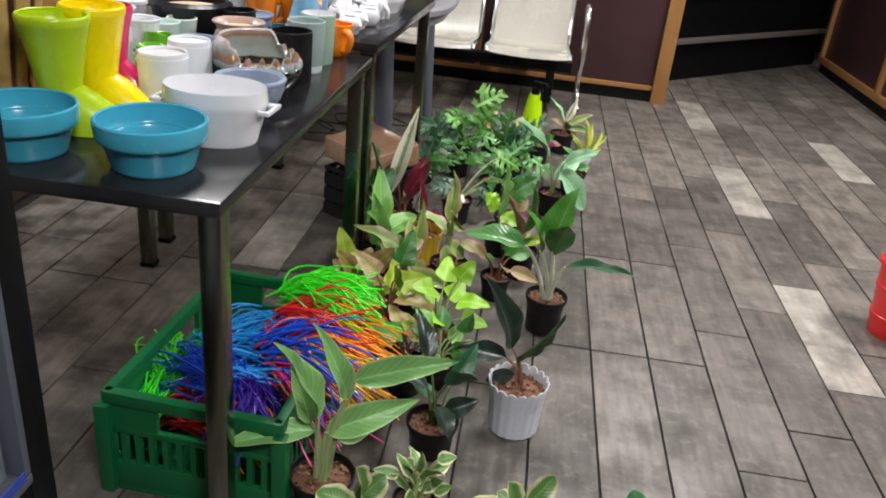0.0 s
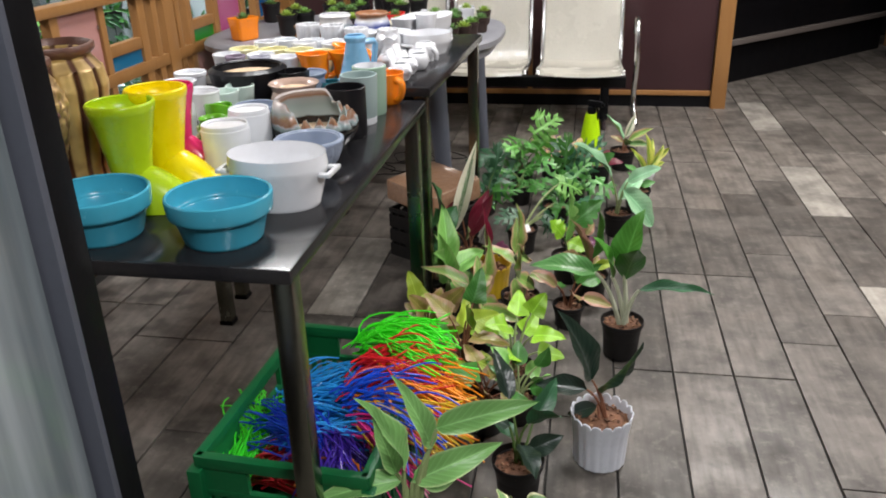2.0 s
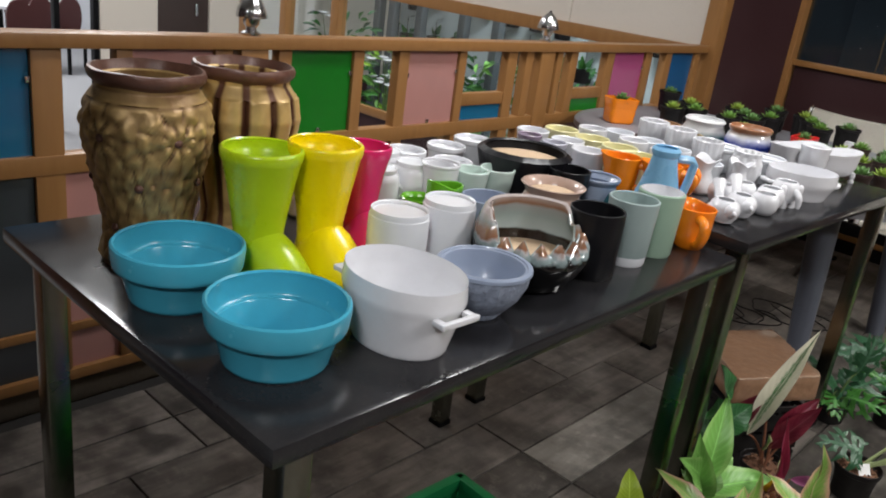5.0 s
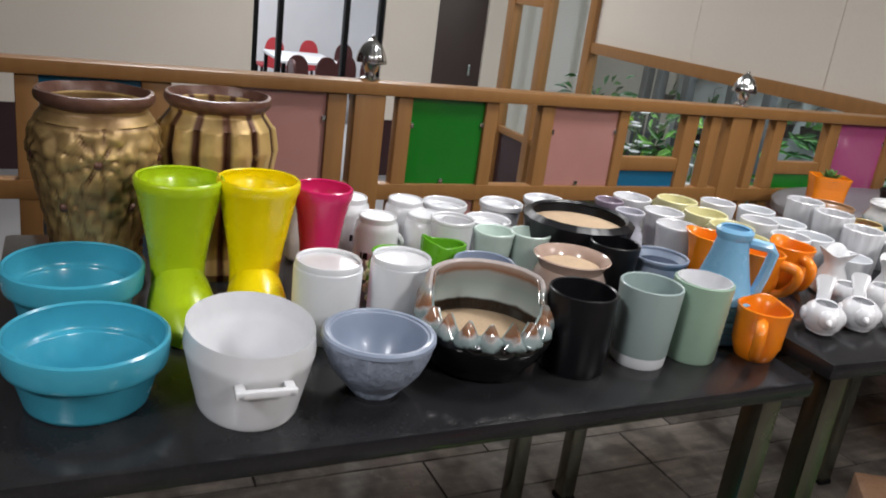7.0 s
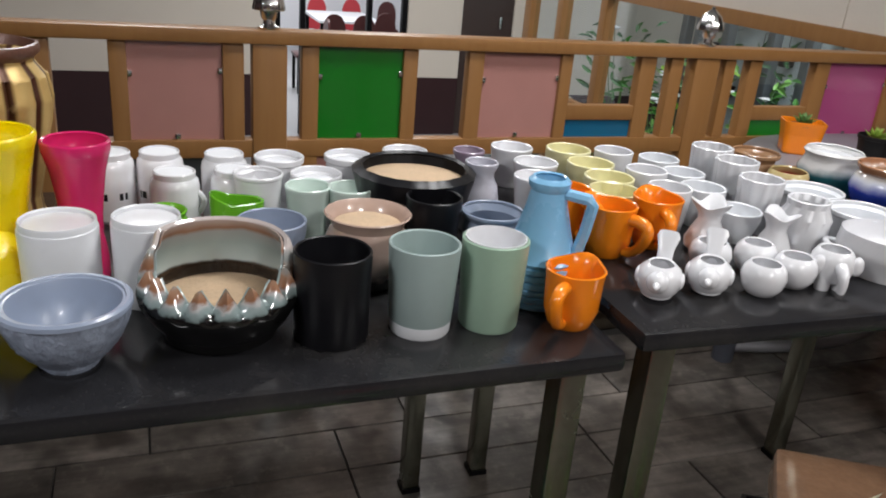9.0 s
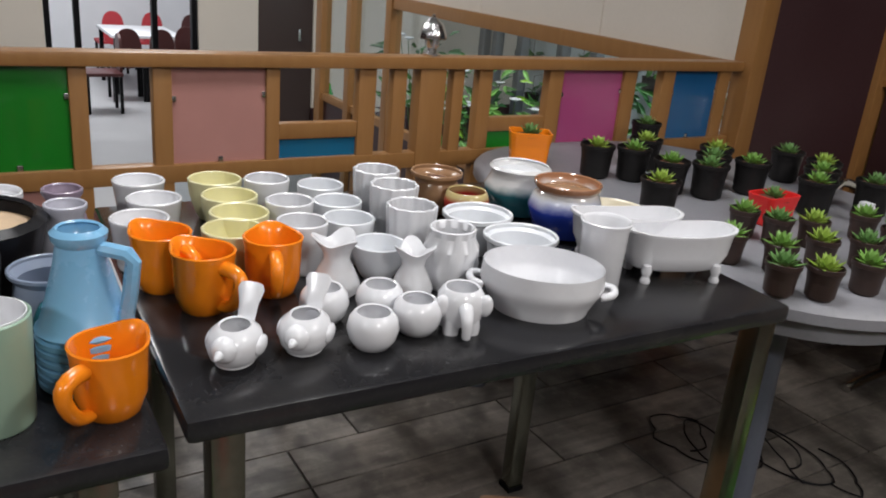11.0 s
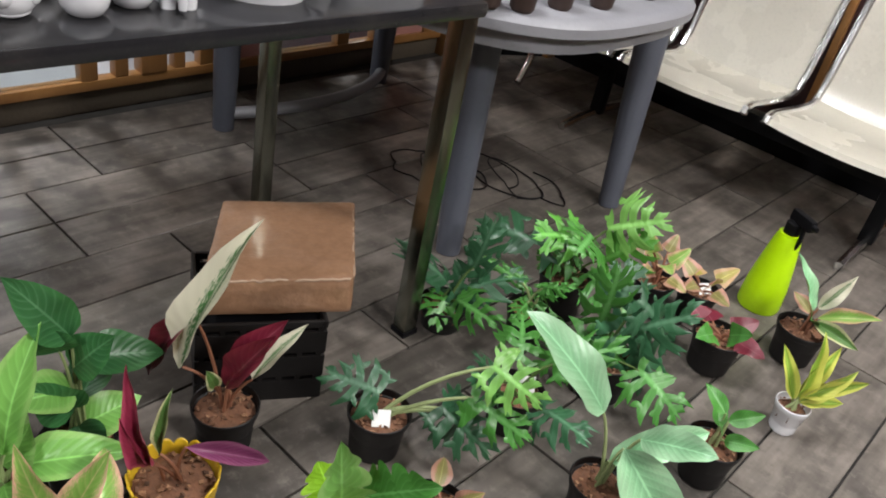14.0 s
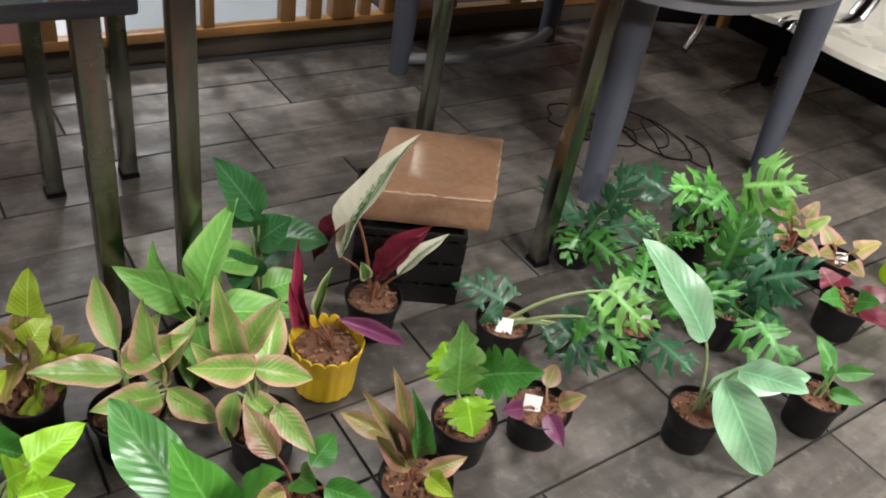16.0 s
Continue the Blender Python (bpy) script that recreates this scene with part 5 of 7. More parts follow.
def leaf_mesh(kind, material, seed=0):
    """A blade one long and two wide, bowed and folded along its midrib."""
    if kind == "lobed":
        return fingered_leaf(material, seed)
    spec = {
        "ovate": (12, lambda u: math.sin(math.pi * u ** 0.72) ** 0.85, 0.22, 0.10),
        "oblong": (14, lambda u: math.sin(math.pi * min(1.0, u ** 0.85)) ** 0.55, 0.22, 0.08),
        "lance": (12, lambda u: math.sin(math.pi * u ** 0.85) ** 0.9, 0.18, 0.12),
        "round": (10, lambda u: max(0.0, 1 - (2 * u - 1) ** 2) ** 0.5, 0.16, 0.10),
        "strap": (12, lambda u: min(1.0, 3.5 * u + 0.25) * (1 - u ** 4), 0.12, 0.15),
        "heart": (12, lambda u: max(0.0, 1 - u) ** 0.6 * min(1.0, (u * 9 + 0.2)), 0.2, 0.08),
        "notched": (36, lambda u: math.sin(math.pi * u ** 0.65) ** 0.7 * (0.55 + 0.45 * abs(math.cos(math.pi * 5 * u)) ** 0.5), 0.2, 0.10),
    }[kind]
    nu, width, bend, fold = spec
    rr = random.Random(seed)
    bend *= 0.7 + 0.8 * rr.random()
    twist = (rr.random() - 0.5) * 0.5
    vs = (-1, -0.66, -0.33, 0, 0.33, 0.66, 1)
    verts, uvs, faces = [], [], []
    for i in range(nu + 1):
        u = i / nu
        w = max(width(u), 0.004)
        for v in vs:
            fwd = 0.12 * abs(v) ** 1.3 * w * (1 - u) if kind == "notched" else 0
            wave = 0.025 * math.sin(u * 14 + seed) * abs(v)
            verts.append((min(u + fwd, 1.02), v * w, -bend * u * u + fold * abs(v) * w + wave + twist * v * w * u * 0.3))
            uvs.append((u, v * 0.5 + 0.5))
    k = len(vs)
    for i in range(nu):
        for j in range(k - 1):
            faces.append((i * k + j, (i + 1) * k + j, (i + 1) * k + j + 1, i * k + j + 1))
    return leaf_data(verts, uvs, faces, material)


LEAVES = {}


def leaf(parent, kind, key, base, tip, width, facing, label=""):
    if (kind, key) not in LEAVES:
        LEAVES[kind, key] = [leaf_mesh(kind, LF[key], s) for s in range(4)]
    base, tip = Vector(base), Vector(tip)
    d = tip - base
    length = max(d.length, 0.02)
    d.normalize()
    # the blade bows, so aim a little above the tip
    up = Vector(facing) + Vector((rng.uniform(-0.25, 0.25), rng.uniform(-0.25, 0.25), rng.uniform(-0.2, 0.2)))
    nrm = up - d * up.dot(d)
    nrm.normalize()
    sd = nrm.cross(d)
    d2 = (d + nrm * 0.16).normalized()
    nrm = sd.cross(d2) * -1 if sd.cross(d2).dot(nrm) < 0 else sd.cross(d2)
    m = Matrix.Identity(4)
    for r in range(3):
        m[r][0], m[r][1], m[r][2], m[r][3] = d2[r] * length * 1.02, sd[r] * width / 2, nrm[r] * length, base[r]
    ob = new("leaf", rng.choice(LEAVES[kind, key]))
    ob.parent = parent
    ob.matrix_basis = m
    return tagged(ob, label) if label else ob


FACING = (0.45, -0.45, 0.75)


CHIPS = []


def soil_chips(t, r, h):
    """Loose coir chips that cover the soil of a pot one wide."""
    if not CHIPS:
        for k in range(4):
            g = random.Random(300 + k)
            bm = bmesh.new()
            for i in range(70):
                a, q = g.random() * 6.28, 0.84 * g.random() ** 0.5
                w, d = g.uniform(0.03, 0.09), g.uniform(0.02, 0.05)
                box(bm, -w, w, -d, d, -0.02, 0.02, m=pose(q * math.cos(a), q * math.sin(a), 0.03 + 0.07 * (1 - q) + g.uniform(0, 0.03), g.uniform(-30, 30), g.uniform(-30, 30), g.uniform(0, 360)))
            CHIPS.append(mesh_from("coir_mulch", bm, COIR, smooth=False))
    ob = new("coir_mulch", rng.choice(CHIPS))
    ob.parent = t
    ob.matrix_basis = pose(0, 0, h - 0.0135, 0, 0, rng.uniform(0, 360)) @ Matrix.Diagonal((r, r, r, 1))
    tagged(ob, "loose brown coir chips", kind="stuff")


def coir_mat():
    m, n, l, b = nodes_of("loose coir chips")
    geo = n.new("ShaderNodeNewGeometry")
    l.new(ramp(n, l, geo.outputs["Random Per Island"], [(0.0, (0.05, 0.022, 0.012)), (0.6, (0.20, 0.095, 0.05)), (1.0, (0.36, 0.20, 0.11))]), b.inputs["Base Color"])
    b.inputs["Roughness"].default_value = 0.9
    bumped(n, l, b, tex_noise(n, l, 60, 3), 0.5)
    return m


COIR = coir_mat()


def nursery_pot(t, r, h, material, style="plain"):
    soil_chips(t, r, h)
    if style == "scalloped":
        n = 18

        def picket(a, z):
            s = abs(math.cos(a * n / 2))
            return (1 + 0.035 * s, (0.012 * s ** 0.6 if z > h * 0.9 else 0))

        part("pot", lathe(hollow([(r * 0.72, 0), (r * 0.74, 0.004), (r * 0.98, h * 0.94), (r, h)], 0.004), n * 8, shape=picket), material, t)
    else:
        part("pot", lathe(hollow([(r * 0.70, 0), (r * 0.73, 0.004), (r * 0.95, h - 0.016), (r, h - 0.014), (r * 1.03, h - 0.004), (r * 1.03, h)], 0.003), 32), material, t)
    part("soil", lathe([(0, h - 0.035), (r * 0.86, h - 0.035), (r * 0.92, h - 0.018), (r * 0.5, h - 0.012), (0, h - 0.008)], 24, shape=lambda a, z: 1 + 0.03 * math.sin(a * 7 + z * 90)), SOIL, t)


def plant(name, label, x, y, r, h, leaves, kind, keys, widths, stem=None, pot_mat=None, style="plain", tag=None, stem_r=0.004, group="floor plants", category="plant", facing=None):
    """A potted plant. leaves: base and tip of each blade, from the pot's foot."""
    t = thing(name, label, category, pose(x, y, 0), group)
    nursery_pot(t, r, h, pot_mat or NURSERY, style)
    keys = keys if isinstance(keys, (list, tuple)) else [keys]
    kinds = kind if isinstance(kind, (list, tuple)) else [kind]
    widths = widths if isinstance(widths, (list, tuple)) else [widths]
    for i, (bx_, by_, bz_, tx_, ty_, tz_) in enumerate(leaves):
        tz_ = max(tz_, 0.02)
        bz_ = max(bz_, h)
        b = Vector((bx_, by_, bz_))
        root = Vector((rng.uniform(-0.012, 0.012), rng.uniform(-0.012, 0.012), h - 0.014))
        if (b - root).length > 0.015:
            part("stem", tube(bmesh.new(), arc(root, (root.x * 0.6 + b.x * 0.4, root.y * 0.6 + b.y * 0.4, h + (bz_ - h) * 0.75), b, 7), stem_r, 6, stem_r * 0.6), stem or STEM, t)
        leaf(t, kinds[i % len(kinds)], keys[i % len(keys)], b, (tx_, ty_, tz_), widths[i % len(widths)], facing or FACING)
    if tag:
        part("tag", bx(-0.017, 0.017, -0.0008, 0.0008, 0, 0.032), PAPER, t, "white paper tag", m=pose(tag[0], tag[1], h - 0.012, -35, 0, 40 + 30 * rng.random()), smooth=False)
    return t


def spray(n, r0, r1, z0, z1, length, droop, seed):
    """Blades set round the axis by the golden angle."""
    g = random.Random(seed)
    out = []
    for i in range(n):
        a = i * 2.4 + g.uniform(-0.3, 0.3)
        f = i / max(n - 1, 1)
        rb, zb = r0 + (r1 - r0) * g.random(), z0 + (z1 - z0) * f
        ln, el = length * g.uniform(0.75, 1.15), g.uniform(-droop, droop) + 0.7 * f
        out.append((rb * math.cos(a), rb * math.sin(a), zb, (rb + ln * math.cos(el)) * math.cos(a), (rb + ln * math.cos(el)) * math.sin(a), zb + ln * math.sin(el)))
    return out


plant("aglaonema", "green leaf plant with pink-edged leaves in black pot", -0.112, 2.680, 0.062, 0.10, [(0.012, 0.059, 0.160, 0.037, 0.032, 0.362), (0.013, 0.064, 0.171, -0.007, 0.116, 0.259), (0.011, 0.053, 0.116, 0.040, -0.053, 0.167), (0.012, 0.060, 0.122, 0.02, 0.092, 0.03), (0.012, 0.059, 0.149, 0.035, 0.069, 0.273), (0.013, 0.065, 0.133, 0.060, 0.142, 0.06)] + spray(5, 0.0, 0.02, 0.14, 0.22, 0.13, 0.3, 1), "ovate", "pink", [0.054, 0.048, 0.058], STEM)
plant("aglaonema", "green leaf plant with pink-edged leaves in black pot", 0.009, 2.871, 0.062, 0.10, [(-0.018, -0.040, 0.249, -0.002, -0.078, 0.431), (-0.015, -0.033, 0.254, -0.018, 0.032, 0.349), (-0.018, -0.040, 0.211, 0.003, -0.114, 0.324), (-0.009, -0.019, 0.227, 0.014, 0.080, 0.181), (-0.018, -0.040, 0.172, -0.006, -0.061, 0.064), (-0.012, -0.026, 0.172, 0.046, 0.029, 0.107), (-0.020, -0.043, 0.146, -0.032, 0.002, 0.03)] + spray(3, 0.0, 0.03, 0.16, 0.24, 0.13, 0.3, 2), "ovate", "pink", [0.054, 0.048, 0.058], STEM)
plant("aglaonema", "broad light green leaf plant in black pot", -0.225, 2.842, 0.058, 0.11, [(0.001, 0.002, 0.143, 0.005, -0.086, 0.321), (0.002, 0.008, 0.196, -0.013, 0.060, 0.380), (0.005, 0.015, 0.166, 0.100, 0.153, 0.194), (0.003, 0.011, 0.160, -0.006, 0.049, 0.222), (0.001, 0.002, 0.118, 0.10, -0.05, 0.10)] + spray(3, 0, 0.02, 0.14, 0.2, 0.14, 0.2, 3), "ovate", "light", 0.075, STEM)
plant("calathea", "dark green feathered leaf plant in black pot", -0.271, 2.976, 0.06, 0.11, [(0.001, 0.001, 0.324, -0.002, -0.080, 0.458), (0.003, 0.006, 0.273, 0.028, 0.138, 0.254), (-0.000, -0.001, 0.171, 0.025, -0.068, 0.268), (0.002, 0.004, 0.134, 0.020, 0.096, 0.162), (-0.006, -0.014, 0.296, 0.004, -0.041, 0.352)] + spray(4, 0, 0.02, 0.14, 0.26, 0.12, 0.2, 4), "ovate", ["dark", "dark", "dark", "light"], 0.075, STEM)
plant("stromanthe", "cream and green striped plant with maroon undersides", -0.207, 3.213, 0.06, 0.10, [(-0.042, -0.062, 0.189, 0.026, 0.002, 0.486), (-0.035, -0.052, 0.308, -0.099, -0.092, 0.148), (0.000, 0.001, 0.145, 0.084, 0.035, 0.298), (0.025, 0.036, 0.158, 0.055, 0.116, 0.264), (0.004, 0.006, 0.171, 0.065, 0.059, 0.303), (-0.011, -0.016, 0.142, 0.007, -0.043, 0.201)], "lance", ["cream", "maroon", "maroon", "cream", "maroon", "varieg"], [0.054, 0.052, 0.055, 0.032, 0.055, 0.03], STEMR)
plant("cordyline", "deep pink cordyline in a yellow picket-edged pot", -0.110, 3.053, 0.071, 0.108, [(-0.015, -0.025, 0.144, -0.008, -0.073, 0.351), (0.009, 0.015, 0.173, 0.051, 0.146, 0.091), (-0.019, -0.033, 0.143, 0.006, -0.089, 0.275), (-0.011, -0.019, 0.163, -0.019, 0.007, 0.275)], "lance", ["red", "purple", "red", "varieg"], [0.028, 0.036, 0.022, 0.022], STEMR, plain("yellow plastic pot", (0.62, 0.40, 0.02), 0.4), "scalloped")
plant("begonia", "mottled yellowing begonia in black pot", -0.227, 2.548, 0.058, 0.09, [(0.001, 0.019, 0.117, 0.029, -0.016, 0.233), (0.002, 0.035, 0.134, -0.024, 0.094, 0.165), (0.003, 0.047, 0.106, 0.057, 0.108, 0.208), (0.001, 0.012, 0.120, -0.021, -0.021, 0.113), (0.003, 0.048, 0.174, 0.024, 0.065, 0.234)] + spray(10, 0.01, 0.05, 0.12, 0.22, 0.08, 0.5, 5), "heart", ["dry", "dry", "yellow"], 0.075, STEMR)
plant("pothos", "bright lime heart-leaved plant in black pot", 0.030, 2.455, 0.055, 0.09, spray(9, 0.02, 0.07, 0.13, 0.24, 0.08, 0.5, 6), "heart", "lime", 0.075, STEM)
plant("pothos", "yellow green mottled leaf plant in black pot", -0.110, 2.425, 0.060, 0.10, spray(12, 0.02, 0.07, 0.12, 0.27, 0.10, 0.5, 7), "heart", ["yellow", "dry", "yellow", "green"], 0.075, STEMR)
plant("pothos", "small bright green leaf plant in black pot", 0.045, 2.33, 0.050, 0.08, spray(10, 0.02, 0.06, 0.10, 0.17, 0.07, 0.5, 9), "ovate", ["green", "light"], 0.05, STEM)
plant("begonia", "yellow edged dusky leaf plant in black pot", -0.03, 2.28, 0.055, 0.09, spray(8, 0.02, 0.06, 0.11, 0.18, 0.08, 0.5, 10), "heart", ["dry", "green", "croton"], 0.06, STEMR)
plant("croton", "dusky pink and olive croton in black pot", 0.230, 3.048, 0.062, 0.10, [(-0.013, -0.015, 0.130, -0.042, -0.092, 0.302), (-0.009, -0.010, 0.145, -0.067, -0.030, 0.302), (-0.004, -0.005, 0.147, 0.018, -0.055, 0.349), (-0.035, -0.039, 0.182, -0.108, -0.091, 0.192), (-0.007, -0.008, 0.121, -0.032, -0.066, 0.197), (0.013, 0.014, 0.111, 0.079, 0.010, 0.142), (0.005, 0.006, 0.113, 0.028, 0.074, 0.140)], "lance", ["croton", "croton", "green", "dry", "croton", "yellow", "croton"], 0.038, STEMR)
plant("monstera", "holed monstera with lime green leaves in black pot", 0.155, 3.199, 0.060, 0.10, [(-0.016, -0.016, 0.154, -0.007, -0.050, 0.345), (-0.022, -0.022, 0.176, -0.069, -0.026, 0.234), (0.005, 0.005, 0.207, 0.101, 0.030, 0.295), (-0.003, -0.003, 0.149, 0.064, -0.032, 0.13)], "notched", ["light", "lime", "green", "lime"], 0.095, STEM, tag=(0.02, -0.02))
plant("philodendron", "lobed philodendron with long arching stems and white tag", -0.030, 3.431, 0.060, 0.10, [(0.135, 0.127, 0.241, 0.227, 0.173, 0.199), (0.082, 0.078, 0.119, 0.118, 0.164, 0.03), (0.120, 0.114, 0.162, 0.238, 0.147, 0.128), (-0.006, -0.006, 0.143, -0.092, -0.059, 0.159), (0.081, 0.076, 0.125, 0.184, 0.128, 0.06)], "lobed", ["light", "bluish", "green", "bluish", "bluish"], 0.13, STEM, tag=(0.025, -0.02), stem_r=0.005)
plant("aglaonema", "pale silvery green leaf plant in black pot", 0.339, 3.638, 0.056, 0.10, [(-0.037, -0.017, 0.253, -0.151, -0.102, 0.418), (0.014, 0.006, 0.190, 0.157, 0.055, 0.03), (0.032, 0.015, 0.222, 0.150, 0.014, 0.285), (0.0, 0.0, 0.15, 0.10, 0.14, 0.22)], "oblong", "silver", [0.088, 0.100, 0.06, 0.06], STEM)
plant("philodendron", "bright green deeply lobed philodendron in black pot", -0.093, 4.115, 0.066, 0.12, [(0.003, 0.002, 0.226, -0.058, -0.091, 0.237), (0.024, 0.014, 0.239, 0.056, -0.069, 0.250), (0.060, 0.035, 0.274, 0.165, 0.045, 0.351), (-0.061, -0.036, 0.179, -0.222, -0.107, 0.185), (0.003, 0.002, 0.181, -0.057, -0.056, 0.137), (0.065, 0.038, 0.183, 0.149, 0.053, 0.290)]  + spray(1, 0.04, 0.08, 0.15, 0.22, 0.11, 0.3, 11), "lobed", ["mid", "green", "light", "bluish", "green"], 0.18, STEMD)
plant("philodendron", "dark green deeply lobed philodendron in black pot", 0.147, 3.948, 0.066, 0.11, [(-0.035, -0.017, 0.187, -0.018, -0.042, 0.336), (-0.007, -0.003, 0.190, 0.121, 0.093, 0.05), (-0.053, -0.026, 0.149, 0.054, -0.029, 0.078), (0.026, 0.013, 0.263, 0.105, 0.074, 0.168), (-0.059, -0.029, 0.132, -0.103, -0.103, 0.04), (0.025, 0.013, 0.182, 0.125, 0.028, 0.292)]  + spray(2, 0.04, 0.1, 0.12, 0.20, 0.12, 0.4, 12), "lobed", ["green", "bluish", "green", "bluish"], 0.17, STEMD)
plant("philodendron", "grey green lobed philodendron beside the table leg", -0.225, 3.822, 0.058, 0.07, [(0.005, 0.005, 0.107, -0.065, -0.096, 0.227), (0.016, 0.014, 0.097, 0.022, 0.059, 0.232), (0.002, 0.001, 0.086, 0.037, -0.071, 0.06), (0.025, 0.022, 0.101, 0.113, 0.125, 0.176), (0.037, 0.033, 0.178, 0.065, 0.030, 0.309)] + spray(1, 0.02, 0.05, 0.1, 0.2, 0.12, 0.3, 13), "lobed", ["bluish", "bluish", "green"], 0.12, STEMD)
plant("philodendron", "blue green lobed philodendron in black pot", 0.09, 3.70, 0.058, 0.10, spray(4, 0.05, 0.09, 0.11, 0.18, 0.12, 0.4, 14), "lobed", ["bluish", "green"], 0.12, STEMD, tag=(0.01, 0.02))
plant("fern", "pale green fern tuft in black pot", -0.08, 3.96, 0.052, 0.09, spray(6, 0.01, 0.04, 0.10, 0.16, 0.10, 0.5, 15), "lobed", "green", 0.06, STEM)
plant("fittonia", "small pink and green leaf plant in black pot", 0.04, 4.34, 0.055, 0.10, spray(8, 0.02, 0.05, 0.12, 0.18, 0.06, 0.5, 16), "heart", ["croton", "pink"], 0.055, STEMR)
plant("begonia", "dark maroon round-leaved begonia in black pot", 0.265, 4.27, 0.062, 0.10, spray(6, 0.02, 0.05, 0.105, 0.115, 0.06, 0.1, 17), "heart", ["maroon", "maroon", "green"], 0.07, STEMR)
plant("begonia", "dusky leaf plant in black pot", 0.13, 4.43, 0.055, 0.09, spray(6, 0.02, 0.05, 0.10, 0.12, 0.06, 0.2, 18), "heart", ["croton", "dry"], 0.06, STEMR, tag=(0.02, 0.0))
plant("syngonium", "pink and cream leaf plant in black pot", 0.385, 4.50, 0.062, 0.10, [(0.0, 0.0, 0.15, -0.09, 0.0, 0.27), (0.01, 0.01, 0.16, 0.05, 0.02, 0.27), (0.02, 0.0, 0.14, 0.14, 0.03, 0.20), (0.02, -0.01, 0.13, 0.13, -0.04, 0.14), (0.0, 0.02, 0.13, -0.06, 0.03, 0.16), (0.01, 0.0, 0.12, 0.02, -0.08, 0.17)], "lance", ["silver", "cream", "pink", "varieg", "croton", "green"], 0.04, STEMR)
plant("seedling", "tiny green seedling in black pot", 0.43, 3.92, 0.056, 0.10, spray(5, 0.0, 0.02, 0.11, 0.17, 0.06, 0.4, 20), "ovate", "green", 0.035, STEM)
plant("dracaena", "yellow-edged strap-leaved dracaena in a white cup", 0.485, 4.22, 0.038, 0.075, [(0.0, 0.0, 0.09, -0.02, 0.03, 0.25), (0.008, 0.0, 0.09, 0.07, 0.06, 0.19), (-0.008, 0.0, 0.085, -0.08, 0.02, 0.18), (0.006, 0.004, 0.10, 0.10, 0.07, 0.17), (0.01, 0.0, 0.085, 0.08, 0.04, 0.11), (0.0, 0.008, 0.10, 0.02, 0.06, 0.22)], "strap", "stripe", 0.034, STEM, WHITE)
plant("dieffenbachia", "pale-edged dieffenbachia in black pot beside the crate", -0.124, 1.800, 0.066, 0.11, [(-0.015, -0.003, 0.218, -0.180, -0.071, 0.211), (-0.026, -0.006, 0.236, -0.073, 0.014, 0.345), (-0.012, -0.003, 0.250, -0.050, -0.062, 0.443), (0.005, 0.001, 0.213, 0.169, 0.058, 0.279), (0.043, 0.010, 0.296, -0.001, -0.021, 0.462), (0.055, 0.012, 0.339, 0.238, 0.022, 0.412), (0.014, 0.003, 0.220, 0.089, 0.050, 0.197)], "ovate", "margin", [0.055, 0.055, 0.07, 0.062, 0.05, 0.055, 0.06], STEM, stem_r=0.007)
plant("rubber_plant", "blackish-leaved rubber plant in a white picket-edged pot", 0.261, 2.195, 0.073, 0.132, [(-0.030, 0.002, 0.229, -0.086, -0.025, 0.409), (-0.038, 0.002, 0.198, -0.160, 0.039, 0.178), (-0.014, 0.001, 0.204, 0.076, -0.054, 0.364), (-0.012, 0.001, 0.154, -0.084, 0.025, 0.107)], "ovate", "rubber", [0.085, 0.06, 0.055, 0.04], STEMR, plain("white plastic pot", (0.66, 0.68, 0.74), 0.4), "scalloped")
plant("rubber_plant", "small grey green leaf plant in brown pot", 0.072, 2.055, 0.060, 0.09, spray(7, 0.02, 0.06, 0.11, 0.22, 0.11, 0.4, 22), "ovate", ["rubber", "bluish"], 0.05, STEMD)
plant("aglaonema", "green leaf plant with thick white stems in black pot", 0.326, 2.698, 0.062, 0.12, [(-0.040, 0.003, 0.261, -0.075, -0.045, 0.400), (-0.007, 0.001, 0.284, 0.036, 0.028, 0.455), (-0.088, -0.030, 0.285, -0.255, -0.080, 0.335), (0.041, -0.003, 0.221, 0.243, 0.002, 0.224), (0.0, 0.0, 0.25, 0.02, -0.09, 0.40)], "ovate", ["mid", "mid", "feather", "bluish", "green"], [0.085, 0.100, 0.082, 0.04, 0.085], plain("white leaf stalk", (0.50, 0.52, 0.38), 0.5), stem_r=0.008, facing=(0.25, -0.25, 0.9))
plant("peperomia", "round-leaved peperomia with cream margins", -0.033, 1.705, 0.050, 0.07, [(0.010, 0.002, 0.137, 0.003, -0.030, 0.245), (-0.009, -0.001, 0.134, -0.080, 0.017, 0.126), (0.022, 0.004, 0.112, 0.095, -0.035, 0.138), (-0.016, -0.003, 0.095, -0.079, 0.007, 0.046), (0.004, 0.001, 0.084, 0.041, -0.014, 0.061)] + spray(4, 0, 0.02, 0.09, 0.14, 0.07, 0.3, 23), "round", "varieg", 0.058, STEM)
plant("variegated_creeper", "small variegated creeper in dark pot", 0.072, 1.812, 0.048, 0.07, [(-0.007, 0, 0.136, 0.010, -0.029, 0.207), (-0.011, -0.001, 0.122, -0.051, 0.027, 0.156), (0.005, 0, 0.125, 0.056, -0.046, 0.186), (0.002, 0, 0.097, 0.051, 0.024, 0.103), (-0.018, -0.001, 0.093, -0.056, -0.024, 0.143), (-0.004, 0, 0.110, -0.013, -0.031, 0.171)] + spray(9, 0.01, 0.04, 0.09, 0.17, 0.05, 0.5, 24), "ovate", "varieg", 0.030, STEM)
